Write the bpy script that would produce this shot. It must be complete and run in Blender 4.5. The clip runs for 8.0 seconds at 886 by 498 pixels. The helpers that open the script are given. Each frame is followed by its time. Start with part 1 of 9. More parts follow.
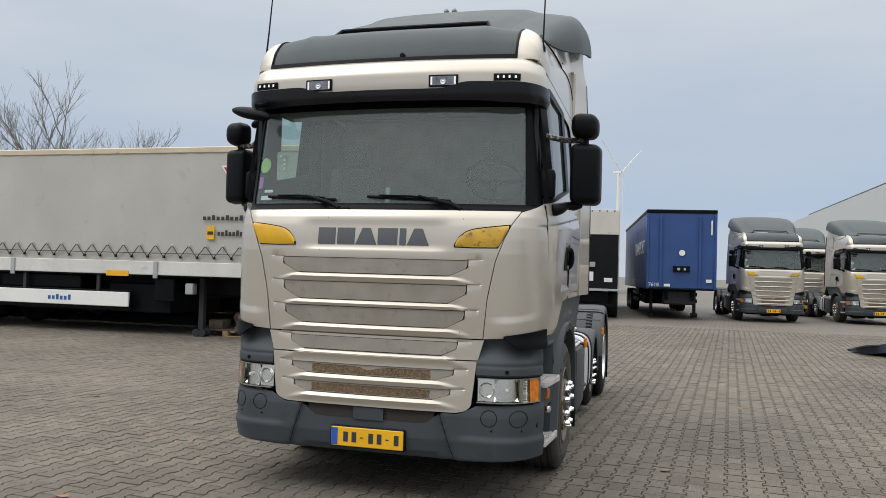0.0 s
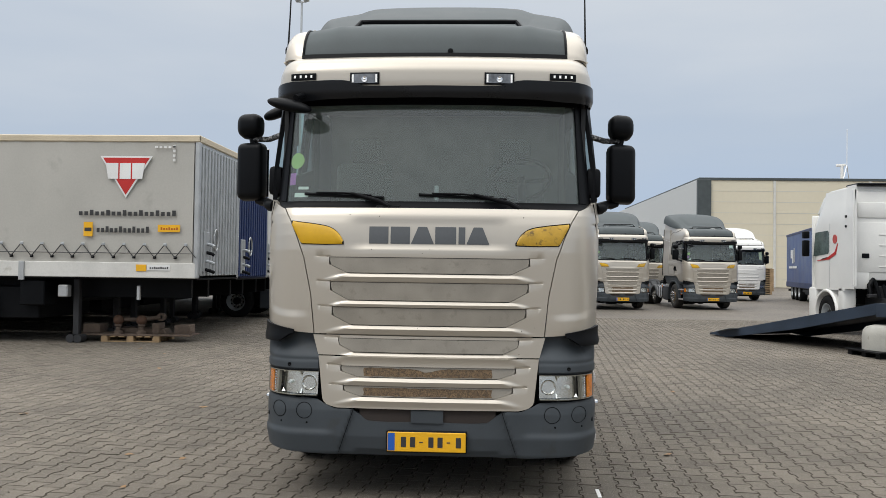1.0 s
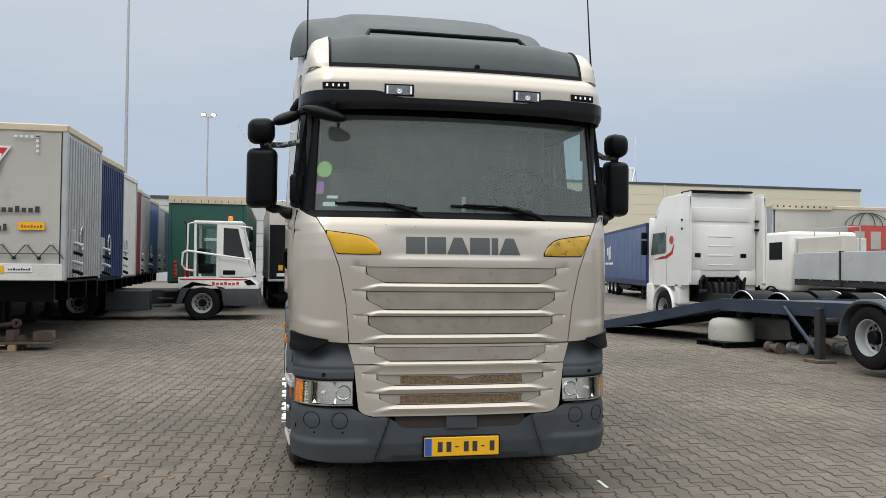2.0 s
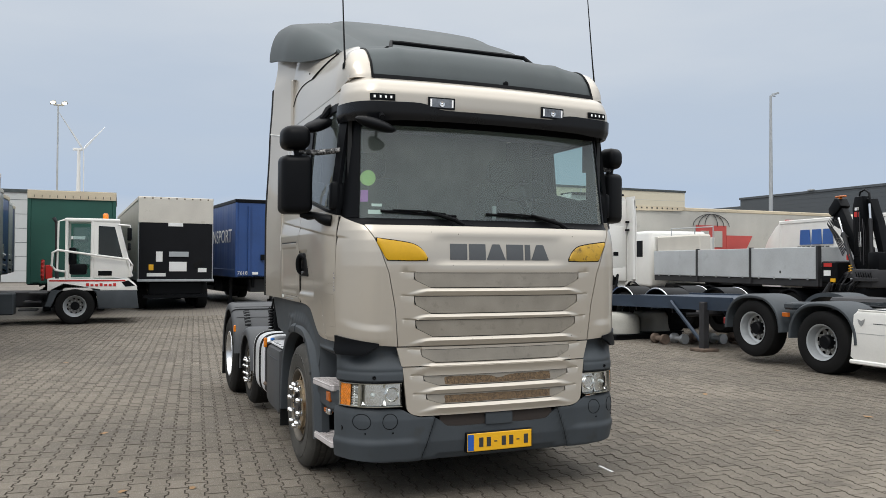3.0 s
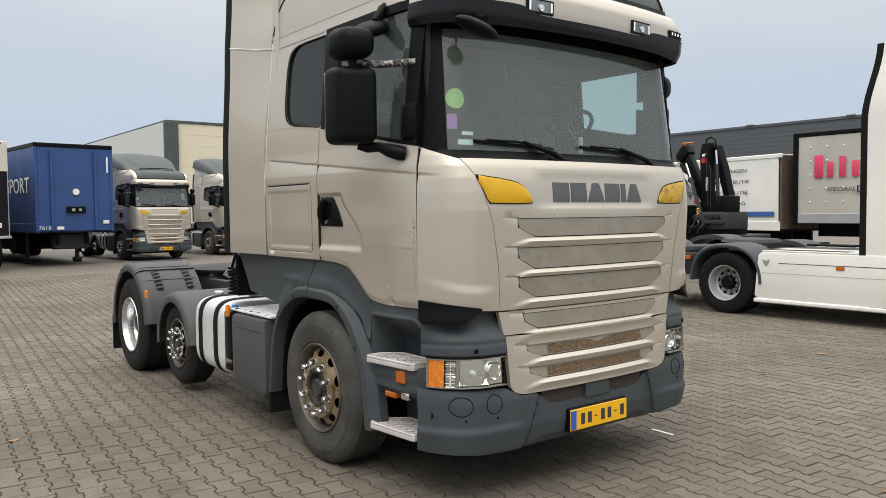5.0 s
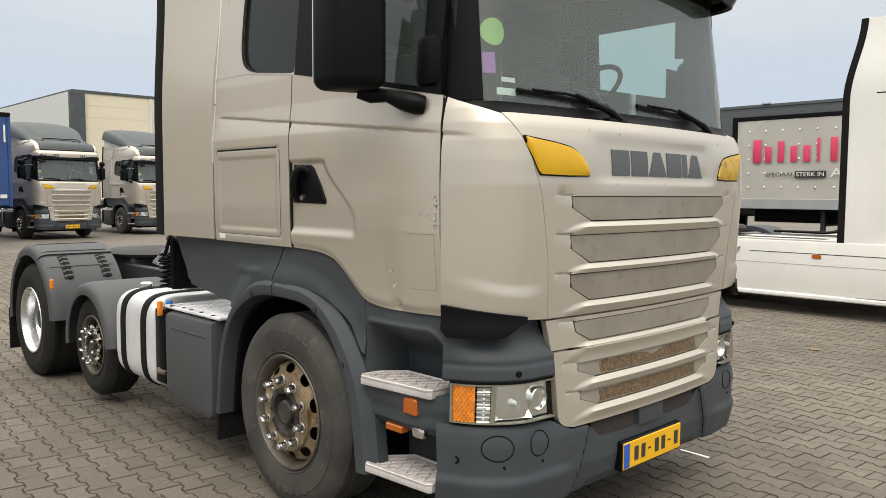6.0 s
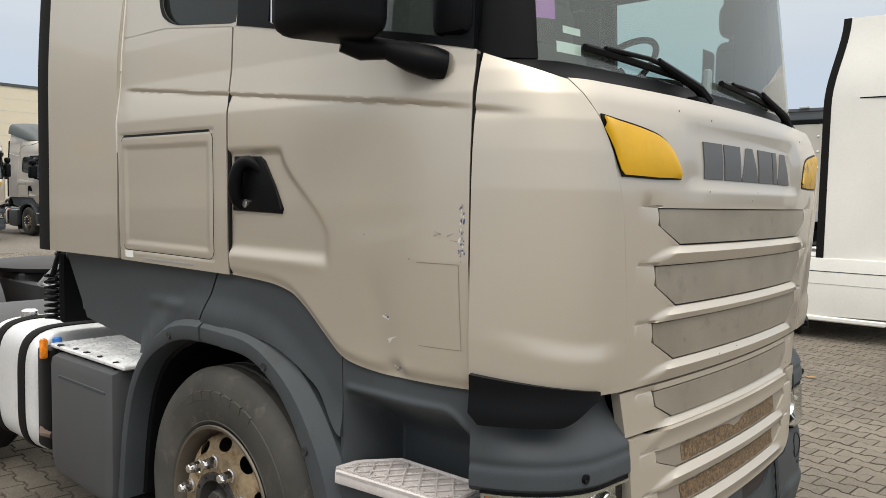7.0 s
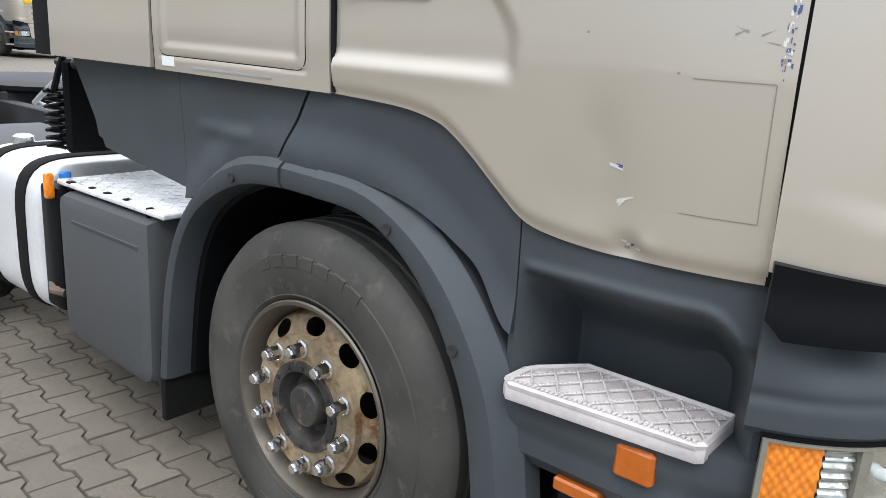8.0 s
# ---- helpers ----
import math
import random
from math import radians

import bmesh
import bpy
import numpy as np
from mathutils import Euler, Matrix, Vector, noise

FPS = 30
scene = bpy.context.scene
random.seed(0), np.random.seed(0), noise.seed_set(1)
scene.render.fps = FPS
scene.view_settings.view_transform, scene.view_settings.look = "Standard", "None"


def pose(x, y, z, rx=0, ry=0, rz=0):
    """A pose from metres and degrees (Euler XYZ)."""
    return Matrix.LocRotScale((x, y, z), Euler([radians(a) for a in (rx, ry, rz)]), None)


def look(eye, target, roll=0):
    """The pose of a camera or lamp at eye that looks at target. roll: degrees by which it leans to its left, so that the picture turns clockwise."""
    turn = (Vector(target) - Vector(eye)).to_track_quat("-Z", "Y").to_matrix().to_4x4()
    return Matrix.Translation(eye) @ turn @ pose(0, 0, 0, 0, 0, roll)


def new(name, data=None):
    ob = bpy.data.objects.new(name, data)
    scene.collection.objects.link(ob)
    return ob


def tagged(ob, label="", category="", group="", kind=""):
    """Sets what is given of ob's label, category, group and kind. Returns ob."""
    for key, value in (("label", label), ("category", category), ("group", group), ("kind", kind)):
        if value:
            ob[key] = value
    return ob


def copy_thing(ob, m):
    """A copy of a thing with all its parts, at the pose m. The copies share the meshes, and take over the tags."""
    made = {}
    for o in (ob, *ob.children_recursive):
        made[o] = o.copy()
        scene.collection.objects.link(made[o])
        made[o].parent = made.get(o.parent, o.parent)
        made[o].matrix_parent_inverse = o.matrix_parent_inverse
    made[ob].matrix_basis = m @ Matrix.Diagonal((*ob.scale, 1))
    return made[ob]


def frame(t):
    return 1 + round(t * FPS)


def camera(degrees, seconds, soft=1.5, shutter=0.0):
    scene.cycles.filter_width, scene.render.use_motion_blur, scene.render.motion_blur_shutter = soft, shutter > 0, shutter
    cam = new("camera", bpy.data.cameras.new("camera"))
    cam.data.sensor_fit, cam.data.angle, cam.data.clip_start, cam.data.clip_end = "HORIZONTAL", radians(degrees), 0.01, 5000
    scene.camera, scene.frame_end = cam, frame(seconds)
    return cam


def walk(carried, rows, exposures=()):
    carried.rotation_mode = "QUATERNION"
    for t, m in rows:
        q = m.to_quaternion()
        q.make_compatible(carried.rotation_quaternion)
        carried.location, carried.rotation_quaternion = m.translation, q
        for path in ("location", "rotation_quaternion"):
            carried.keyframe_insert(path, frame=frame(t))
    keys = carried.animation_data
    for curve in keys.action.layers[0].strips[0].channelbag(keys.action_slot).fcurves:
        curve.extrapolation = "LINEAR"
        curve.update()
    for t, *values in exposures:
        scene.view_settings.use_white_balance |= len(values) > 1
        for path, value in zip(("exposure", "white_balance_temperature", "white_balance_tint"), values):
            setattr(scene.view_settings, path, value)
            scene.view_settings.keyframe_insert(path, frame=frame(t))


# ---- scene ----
cam = camera(59.3, 8.0, soft=0.8)
METRES, EYE, TILT, LEAN, TURN = 10.4, 1.578, 0.0, 0.0, 15.4
START = (1.898, -4.995)
ROWS = [
    (0.0, 0.0, 0.0, 0.0, -0.05, 1.64, -1.6),
    (0.5, -0.0727, 0.0135, -0.0005, -5.96, 1.53, -1.11),
    (1.0, -0.1478, 0.0223, 0.0009, -12.71, 1.41, -0.76),
    (1.5, -0.2185, 0.0359, 0.0051, -19.7, 1.29, -0.64),
    (3.0, -0.4172, 0.1041, 0.0138, -37.95, 1.05, -0.32),
    (3.5, -0.4615, 0.1464, 0.0159, -42.5, 0.57, 0.15),
    (4.0, -0.4901, 0.1981, 0.0159, -46.55, -0.33, 0.58),
    (4.5, -0.4919, 0.2559, 0.0138, -50.06, -1.57, 0.72),
    (6.0, -0.4087, 0.4141, 0.0082, -59.22, -4.1, -0.33),
    (6.5, -0.3682, 0.4578, 0.0091, -62.02, -3.99, -0.79),
    (7.0, -0.3273, 0.4927, 0.0088, -64.41, -3.72, -1.22),
    (7.5, -0.3037, 0.529, 0.0056, -65.71, -6.25, -1.88),
    (8.0, -0.279, 0.5711, -0.0042, -65.46, -15.23, -3.53),
]
LOOKS = [(0.0, -0.09, 6460, 10), (3.0, -0.06, 6450, 10), (4.5, 0.03, 6650, 10), (6.0, 0.25, 7050, 10), (6.5, 0.21, 7050, 10), (7.0, 0.18, 6900, 10), (7.5, 0.25, 6650, 10), (8.0, 0.66, 6150, 10)]
walk(cam, [(t, pose(START[0], START[1], EYE, TILT, LEAN, TURN) @ pose(METRES * x, METRES * y, METRES * z, 90 + pitch, roll, yaw)) for t, x, y, z, yaw, pitch, roll in ROWS], LOOKS)

# ---- world and light: an overcast winter afternoon ----
def make_world():
    w = bpy.data.worlds.new("overcast_sky")
    scene.world = w
    w.use_nodes = True
    nt = w.node_tree
    nt.nodes.clear()
    out = nt.nodes.new("ShaderNodeOutputWorld")
    sky = nt.nodes.new("ShaderNodeTexSky")
    sky.sky_type, sky.sun_disc = "NISHITA", False
    sky.sun_elevation, sky.sun_rotation = radians(28), radians(200)
    bg_sky = nt.nodes.new("ShaderNodeBackground")
    bg_sky.inputs[1].default_value = 0.05
    nt.links.new(sky.outputs[0], bg_sky.inputs[0])
    co = nt.nodes.new("ShaderNodeTexCoord")
    sep = nt.nodes.new("ShaderNodeSeparateXYZ")
    nt.links.new(co.outputs["Generated"], sep.inputs[0])
    ramp = nt.nodes.new("ShaderNodeValToRGB")
    els = ramp.color_ramp.elements
    els[0].position, els[0].color = 0.0, (0.60, 0.65, 0.72, 1)
    els[1].position, els[1].color = 1.0, (0.86, 0.86, 0.85, 1)
    for p, c in ((0.07, (0.47, 0.57, 0.72, 1)), (0.17, (0.52, 0.60, 0.71, 1)), (0.32, (0.66, 0.71, 0.77, 1)), (0.55, (0.82, 0.84, 0.86, 1))):
        e = els.new(p)
        e.color = c
    mp = nt.nodes.new("ShaderNodeMapping")
    mp.inputs["Scale"].default_value = (1.6, 1.6, 7.0)
    nt.links.new(co.outputs["Generated"], mp.inputs[0])
    ns = nt.nodes.new("ShaderNodeTexNoise")
    ns.inputs["Scale"].default_value, ns.inputs["Detail"].default_value, ns.inputs["Roughness"].default_value = 1.7, 6.0, 0.5
    nt.links.new(mp.outputs[0], ns.inputs[0])
    ma = nt.nodes.new("ShaderNodeMath")
    ma.operation, ma.inputs[1].default_value = "SUBTRACT", 0.5
    nt.links.new(ns.outputs[0], ma.inputs[0])
    mb = nt.nodes.new("ShaderNodeMath")
    mb.operation, mb.inputs[1].default_value = "MULTIPLY_ADD", 0.22
    nt.links.new(ma.outputs[0], mb.inputs[0])
    nt.links.new(sep.outputs[2], mb.inputs[2])
    nt.links.new(mb.outputs[0], ramp.inputs[0])
    bg_cloud = nt.nodes.new("ShaderNodeBackground")
    up = nt.nodes.new("ShaderNodeMapRange")
    up.interpolation_type = "SMOOTHSTEP"
    up.inputs["From Min"].default_value, up.inputs["From Max"].default_value = 0.30, 0.95
    up.inputs["To Min"].default_value, up.inputs["To Max"].default_value = SKY, SKY * ZENITH
    nt.links.new(sep.outputs[2], up.inputs[0])
    nt.links.new(up.outputs[0], bg_cloud.inputs[1])
    nt.links.new(ramp.outputs[0], bg_cloud.inputs[0])
    mix = nt.nodes.new("ShaderNodeMixShader")
    mix.inputs[0].default_value = 0.92
    nt.links.new(bg_sky.outputs[0], mix.inputs[1])
    nt.links.new(bg_cloud.outputs[0], mix.inputs[2])
    nt.links.new(mix.outputs[0], out.inputs[0])


SKY, ZENITH = 1.05, 3.1
make_world()
sun_data = bpy.data.lights.new("sun", "SUN")
sun_data.energy, sun_data.angle, sun_data.color = 0.85, radians(22), (1.0, 0.96, 0.9)
sun = new("sun", sun_data)
sun.matrix_world = look((-11, -11, 17), (0, 0, 0))


# ---- materials ----
def material(name, color, rough=0.6, metal=0.0, vary=0.12, big=1.2, fine=60.0, bump=0.0, coat=0.0, stain=None, stain_at=0.55, obj_random=0.0, spec=0.5, world=False, fine_w=0.45, speck=None):
    """A procedural surface: a base colour that varies at two scales, with an optional stain colour, fine relief and a clear coat."""
    m = bpy.data.materials.new(name)
    m.use_nodes = True
    nt = m.node_tree
    bs = nt.nodes["Principled BSDF"]
    bs.inputs["Metallic"].default_value = metal
    bs.inputs["Coat Weight"].default_value = coat
    bs.inputs["Coat Roughness"].default_value = 0.06
    bs.inputs["Specular IOR Level"].default_value = spec
    co = nt.nodes.new("ShaderNodeTexCoord")
    at = nt.nodes.new("ShaderNodeNewGeometry").outputs["Position"] if world else co.outputs["Object"]
    n1 = nt.nodes.new("ShaderNodeTexNoise")
    n1.inputs["Scale"].default_value, n1.inputs["Detail"].default_value = big, 5.0
    n2 = nt.nodes.new("ShaderNodeTexNoise")
    n2.inputs["Scale"].default_value, n2.inputs["Detail"].default_value = fine, 3.0
    for n in (n1, n2):
        nt.links.new(at, n.inputs["Vector"])
    add = nt.nodes.new("ShaderNodeMath")
    add.operation = "MULTIPLY_ADD"
    add.inputs[1].default_value = fine_w
    nt.links.new(n2.outputs[0], add.inputs[0])
    nt.links.new(n1.outputs[0], add.inputs[2])
    mr = nt.nodes.new("ShaderNodeMapRange")
    mr.inputs["From Min"].default_value, mr.inputs["From Max"].default_value = 0.5 * (1 + fine_w) - 0.275, 0.5 * (1 + fine_w) + 0.275
    mr.inputs["To Min"].default_value, mr.inputs["To Max"].default_value = 1 - vary, 1 + vary
    nt.links.new(add.outputs[0], mr.inputs[0])
    hsv = nt.nodes.new("ShaderNodeHueSaturation")
    hsv.inputs["Color"].default_value = (*color, 1)
    if obj_random:
        oi = nt.nodes.new("ShaderNodeObjectInfo")
        gm = nt.nodes.new("ShaderNodeNewGeometry")
        s = nt.nodes.new("ShaderNodeMath")
        s.operation = "ADD"
        nt.links.new(oi.outputs["Random"], s.inputs[0])
        nt.links.new(gm.outputs["Random Per Island"], s.inputs[1])
        fr = nt.nodes.new("ShaderNodeMath")
        fr.operation = "FRACT"
        nt.links.new(s.outputs[0], fr.inputs[0])
        r2 = nt.nodes.new("ShaderNodeMapRange")
        r2.inputs["To Min"].default_value, r2.inputs["To Max"].default_value = 1 - obj_random, 1 + obj_random
        nt.links.new(fr.outputs[0], r2.inputs[0])
        mu = nt.nodes.new("ShaderNodeMath")
        mu.operation = "MULTIPLY"
        nt.links.new(r2.outputs[0], mu.inputs[0])
        nt.links.new(mr.outputs[0], mu.inputs[1])
        nt.links.new(mu.outputs[0], hsv.inputs["Value"])
    else:
        nt.links.new(mr.outputs[0], hsv.inputs["Value"])
    col = hsv.outputs[0]
    if stain:
        n3 = nt.nodes.new("ShaderNodeTexNoise")
        n3.inputs["Scale"].default_value, n3.inputs["Detail"].default_value, n3.inputs["Roughness"].default_value = big * 2.3, 8.0, 0.65
        nt.links.new(at, n3.inputs["Vector"])
        r3 = nt.nodes.new("ShaderNodeMapRange")
        r3.inputs["From Min"].default_value, r3.inputs["From Max"].default_value = stain_at, stain_at + 0.12
        nt.links.new(n3.outputs[0], r3.inputs[0])
        mx = nt.nodes.new("ShaderNodeMix")
        mx.data_type = "RGBA"
        nt.links.new(r3.outputs[0], mx.inputs[0])
        nt.links.new(col, mx.inputs[6])
        mx.inputs[7].default_value = (*stain, 1)
        col = mx.outputs[2]
    if speck:
        n4 = nt.nodes.new("ShaderNodeTexNoise")
        n4.inputs["Scale"].default_value, n4.inputs["Detail"].default_value = 330.0, 1.0
        nt.links.new(at, n4.inputs["Vector"])
        r4 = nt.nodes.new("ShaderNodeMapRange")
        r4.inputs["From Min"].default_value, r4.inputs["From Max"].default_value, r4.inputs["To Max"].default_value = 0.66, 0.73, 0.85
        nt.links.new(n4.outputs[0], r4.inputs[0])
        m4 = nt.nodes.new("ShaderNodeMix")
        m4.data_type = "RGBA"
        nt.links.new(r4.outputs[0], m4.inputs[0])
        nt.links.new(col, m4.inputs[6])
        m4.inputs[7].default_value = (*speck, 1)
        col = m4.outputs[2]
    nt.links.new(col, bs.inputs["Base Color"])
    rr = nt.nodes.new("ShaderNodeMapRange")
    rr.inputs["From Min"].default_value, rr.inputs["From Max"].default_value = 0.5 * (1 + fine_w) - 0.275, 0.5 * (1 + fine_w) + 0.275
    rr.inputs["To Min"].default_value, rr.inputs["To Max"].default_value = max(0.02, rough * 0.85), min(1.0, rough * 1.15)
    nt.links.new(add.outputs[0], rr.inputs[0])
    nt.links.new(rr.outputs[0], bs.inputs["Roughness"])
    if bump:
        bp = nt.nodes.new("ShaderNodeBump")
        bp.inputs["Strength"].default_value, bp.inputs["Distance"].default_value = 1.0, bump
        nt.links.new(add.outputs[0], bp.inputs["Height"])
        nt.links.new(bp.outputs[0], bs.inputs["Normal"])
    return m


def glass(name, tint, gloss_ior=1.5, rough=0.0, haze=0.0):
    """A clear pane: tinted see-through with Fresnel gloss."""
    m = bpy.data.materials.new(name)
    m.use_nodes = True
    nt = m.node_tree
    nt.nodes.clear()
    out = nt.nodes.new("ShaderNodeOutputMaterial")
    tr = nt.nodes.new("ShaderNodeBsdfTransparent")
    tr.inputs[0].default_value = (*tint, 1)
    gl = nt.nodes.new("ShaderNodeBsdfGlossy")
    gl.inputs["Roughness"].default_value = rough
    lw = nt.nodes.new("ShaderNodeLayerWeight")
    lw.inputs["Blend"].default_value = 0.5
    pw = nt.nodes.new("ShaderNodeMath")
    pw.operation = "POWER"
    pw.inputs[1].default_value = 5.0
    nt.links.new(lw.outputs["Facing"], pw.inputs[0])
    r0 = ((gloss_ior - 1) / (gloss_ior + 1)) ** 2
    fr = nt.nodes.new("ShaderNodeMath")
    fr.operation = "MULTIPLY_ADD"
    fr.inputs[1].default_value, fr.inputs[2].default_value = 1 - r0, r0
    nt.links.new(pw.outputs[0], fr.inputs[0])
    mx = nt.nodes.new("ShaderNodeMixShader")
    nt.links.new(fr.outputs[0], mx.inputs[0])
    nt.links.new(tr.outputs[0], mx.inputs[1])
    nt.links.new(gl.outputs[0], mx.inputs[2])
    # Pale haze, reflected sky included, put into the pane as a grey diffuse share.
    if haze:
        df = nt.nodes.new("ShaderNodeBsdfDiffuse")
        df.inputs[0].default_value = (0.43, 0.5, 0.455, 1)
        m2 = nt.nodes.new("ShaderNodeMixShader")
        m2.inputs[0].default_value = haze
        nt.links.new(mx.outputs[0], m2.inputs[1])
        nt.links.new(df.outputs[0], m2.inputs[2])
        mx = m2
    nt.links.new(mx.outputs[0], out.inputs[0])
    return m


def lamp_glow(name, color, strength):
    m = bpy.data.materials.new(name)
    m.use_nodes = True
    bs = m.node_tree.nodes["Principled BSDF"]
    bs.inputs["Base Color"].default_value = (*color, 1)
    bs.inputs["Emission Color"].default_value = (*color, 1)
    bs.inputs["Emission Strength"].default_value = strength
    return m


PAINT = material("beige_metallic_paint", (0.525, 0.478, 0.407), 0.36, 0.48, 0.03, 0.8, 900, 0.0, 0.7, fine_w=0.06)
# Duller, darker beige for the grille inserts and the door's scuffs.
PAINT_DULL = material("dull_beige_paint", (0.325, 0.293, 0.243), 0.42, 0.5, 0.16, 5.0, 220, 0.0, 0.2, (0.255, 0.229, 0.190), 0.56)
PAINT_RUST = material("bug_spotted_paint", (0.15, 0.098, 0.052), 0.75, 0.0, 0.75, 60, 260, 0.0012, 0.0, (0.035, 0.024, 0.016), 0.50)
GREY_ROOF = material("grey_roof_paint", (0.070, 0.082, 0.084), 0.58, 0.0, 0.18, 2.0, 120, 0.0, 0.0, spec=0.3)
PLASTIC = material("dark_grey_plastic", (0.050, 0.058, 0.065), 0.55, 0.0, 0.20, 2.5, 260, 0.0003, 0, (0.046, 0.05, 0.052), 0.58, spec=0.3)
DUSTY = material("dusty_grey_plastic", (0.064, 0.067, 0.071), 0.55, 0.0, 0.15, 2.5, 120, 0.0003, spec=0.35)
MESH_BROWN = material("brown_intake_mesh", (0.03, 0.022, 0.018), 0.8, 0.0, 0.3, 6, 140, 0.001)
LAMP_GLASS = material("lamp_glass", (0.20, 0.205, 0.215), 0.15, 0.5, 0.5, 14, 60)
WHEEL_GREY = material("grey_wheel_steel", (0.24, 0.235, 0.22), 0.5, 0.3, 0.3, 6, 60)
RIM_DULL = material("dull_brown_rim", (0.12, 0.105, 0.085), 0.5, 0.5, 0.2, 8, 60)
BLACK = material("black_plastic", (0.0048, 0.0053, 0.0063), 0.42, 0.0, 0.2, 3.0, 150, spec=0.10)
VISOR_BLACK = material("glossy_black_visor", (0.008, 0.009, 0.011), 0.28, 0.0, 0.2, 3.0, 150, spec=0.32)
RUBBER = material("black_rubber", (0.010, 0.010, 0.010), 0.8, 0.0, 0.25, 4.0, 90, 0.0006, spec=0.12)
TYRE = material("dusty_tyre_rubber", (0.050, 0.048, 0.043), 0.70, 0.0, 0.5, 4.5, 60, 0.0003, 0, (0.088, 0.082, 0.072), 0.57, spec=0.35, fine_w=0.15)
TYRE_DARK = material("dark_tyre_rubber", (0.017, 0.0165, 0.0155), 0.78, 0.0, 0.4, 5.0, 60, 0.0008, 0, (0.028, 0.026, 0.022), 0.60, spec=0.2)
CHROME = material("chrome", (0.8, 0.8, 0.8), 0.12, 1.0, 0.05, 8, 60)
DULL_CHROME = material("spotted_chrome", (0.62, 0.60, 0.55), 0.2, 1.0, 0.3, 12, 80, 0.0006, 0, (0.22, 0.17, 0.11), 0.58)
ALU = material("worn_aluminium", (0.74, 0.75, 0.76), 0.28, 0.95, 0.12, 6, 80)
CHEQUER = material("dirty_chequer_plate", (0.68, 0.69, 0.70), 0.5, 0.2, 0.25, 9, 80, 0.0006, 0, (0.30, 0.29, 0.27), 0.60)
TANK = material("pale_tank_metal", (0.66, 0.67, 0.68), 0.42, 0.25, 0.12, 3, 60, 0, 0.1, (0.55, 0.55, 0.54), 0.6)
GREY_SILVER = material("silver_grey_steel", (0.45, 0.46, 0.46), 0.45, 0.6, 0.12, 3, 60)
RUSTY = material("rusty_beige_steel", (0.47, 0.365, 0.235), 0.6, 0.15, 0.45, 7, 60, 0.0006, 0, (0.25, 0.13, 0.05), 0.53)
STEEL_DARK = material("dark_steel", (0.024, 0.024, 0.026), 0.6, 0.1, 0.3, 5, 70, 0.0006)
WHITE = material("white_paint", (0.77, 0.76, 0.72), 0.35, 0.0, 0.06, 1.2, 40, 0, 0.4)
WHITE_DIRTY = material("weathered_white_paint", (0.62, 0.61, 0.57), 0.5, 0.0, 0.12, 2.0, 30, 0, 0, (0.42, 0.40, 0.34), 0.62)
STEP_WHITE = material("pale_step_plastic", (0.54, 0.505, 0.495), 0.5, 0.0, 0.2, 6, 60)
YELLOW = material("amber_yellow_panel", (0.62, 0.35, 0.006), 0.4, 0.0, 0.08, 6, 60)
YELLOW_DIRTY = material("stained_amber_panel", (0.52, 0.31, 0.03), 0.45, 0.0, 0.15, 9, 60, 0, 0, (0.16, 0.10, 0.02), 0.55)
PLATE_Y = material("yellow_number_plate", (0.80, 0.42, 0.01), 0.4, 0, 0.05, 5, 50)
HUB_GREASE = material("greasy_rusted_hub", (0.040, 0.038, 0.036), 0.55, 0.2, 0.5, 14, 120, 0.0006, 0, (0.16, 0.105, 0.06), 0.56)
BLUE_EU = material("blue_plate_end", (0.02, 0.10, 0.42), 0.4)
ORANGE = material("orange_lens", (0.85, 0.24, 0.01), 0.15, 0, 0.35, 40, 90, 0.001, 0.6)
ORANGE_DARK = material("orange_reflector", (0.42, 0.105, 0.012), 0.22, 0, 0.15, 20, 90)
RED_DULL = material("dull_red_lens", (0.22, 0.012, 0.012), 0.35, 0, 0.1)
RED = material("red_plastic", (0.50, 0.02, 0.015), 0.4, 0, 0.1)
SCUFFED = material("scuffed_arm", (0.02, 0.02, 0.021), 0.45, 0.2, 0.5, 16, 90, 0.001, 0, (0.42, 0.41, 0.39), 0.50)
LETTER = material("dark_grey_badge", (0.10, 0.105, 0.11), 0.4, 0.3, 0.1)
INTERIOR = material("grey_cab_trim", (0.09, 0.09, 0.085), 0.8, 0, 0.2, 4, 60)
LINING = material("dark_cab_lining", (0.02, 0.021, 0.022), 0.8, 0, 0.2, 4, 60)
INTERIOR_PALE = material("pale_cab_trim", (0.30, 0.29, 0.26), 0.8, 0, 0.2, 4, 60)
GLASS = glass("cab_glass", (0.76, 0.90, 0.85), 2.05, 0.0, 0.135)
GLASS_SIDE = glass("side_glass", (0.70, 0.82, 0.80), 1.9, 0.0, 0.07)
GLASS_DARK = glass("dark_cab_glass", (0.16, 0.18, 0.18), 1.55, 0.0, 0.03)
CAB_PANE = material("dull_cab_pane", (0.10, 0.13, 0.12), 0.12, 0.0, 0.5, 2.5, 20, spec=0.6)
SHADE_BAND = material("black_shade_band", (0.004, 0.004, 0.005), 0.35, 0.0, 0.1, 3.0, 150, spec=0.1)
CLEAR = glass("clear_lens", (0.97, 0.98, 0.98), 1.35)
REFLECTOR = material("headlight_reflector", (0.86, 0.855, 0.83), 0.20, 1.0, 0.06, 8, 60)
LENS_EDGE = material("yellowed_lens_edge", (0.21, 0.195, 0.155), 0.22, 0.0, 0.2, 8, 60)
SCRATCH_BLUE = material("blue_scuff", (0.07, 0.09, 0.20), 0.5)
SCRATCH_PALE = material("bare_scratch", (0.72, 0.70, 0.66), 0.4, 0.3)
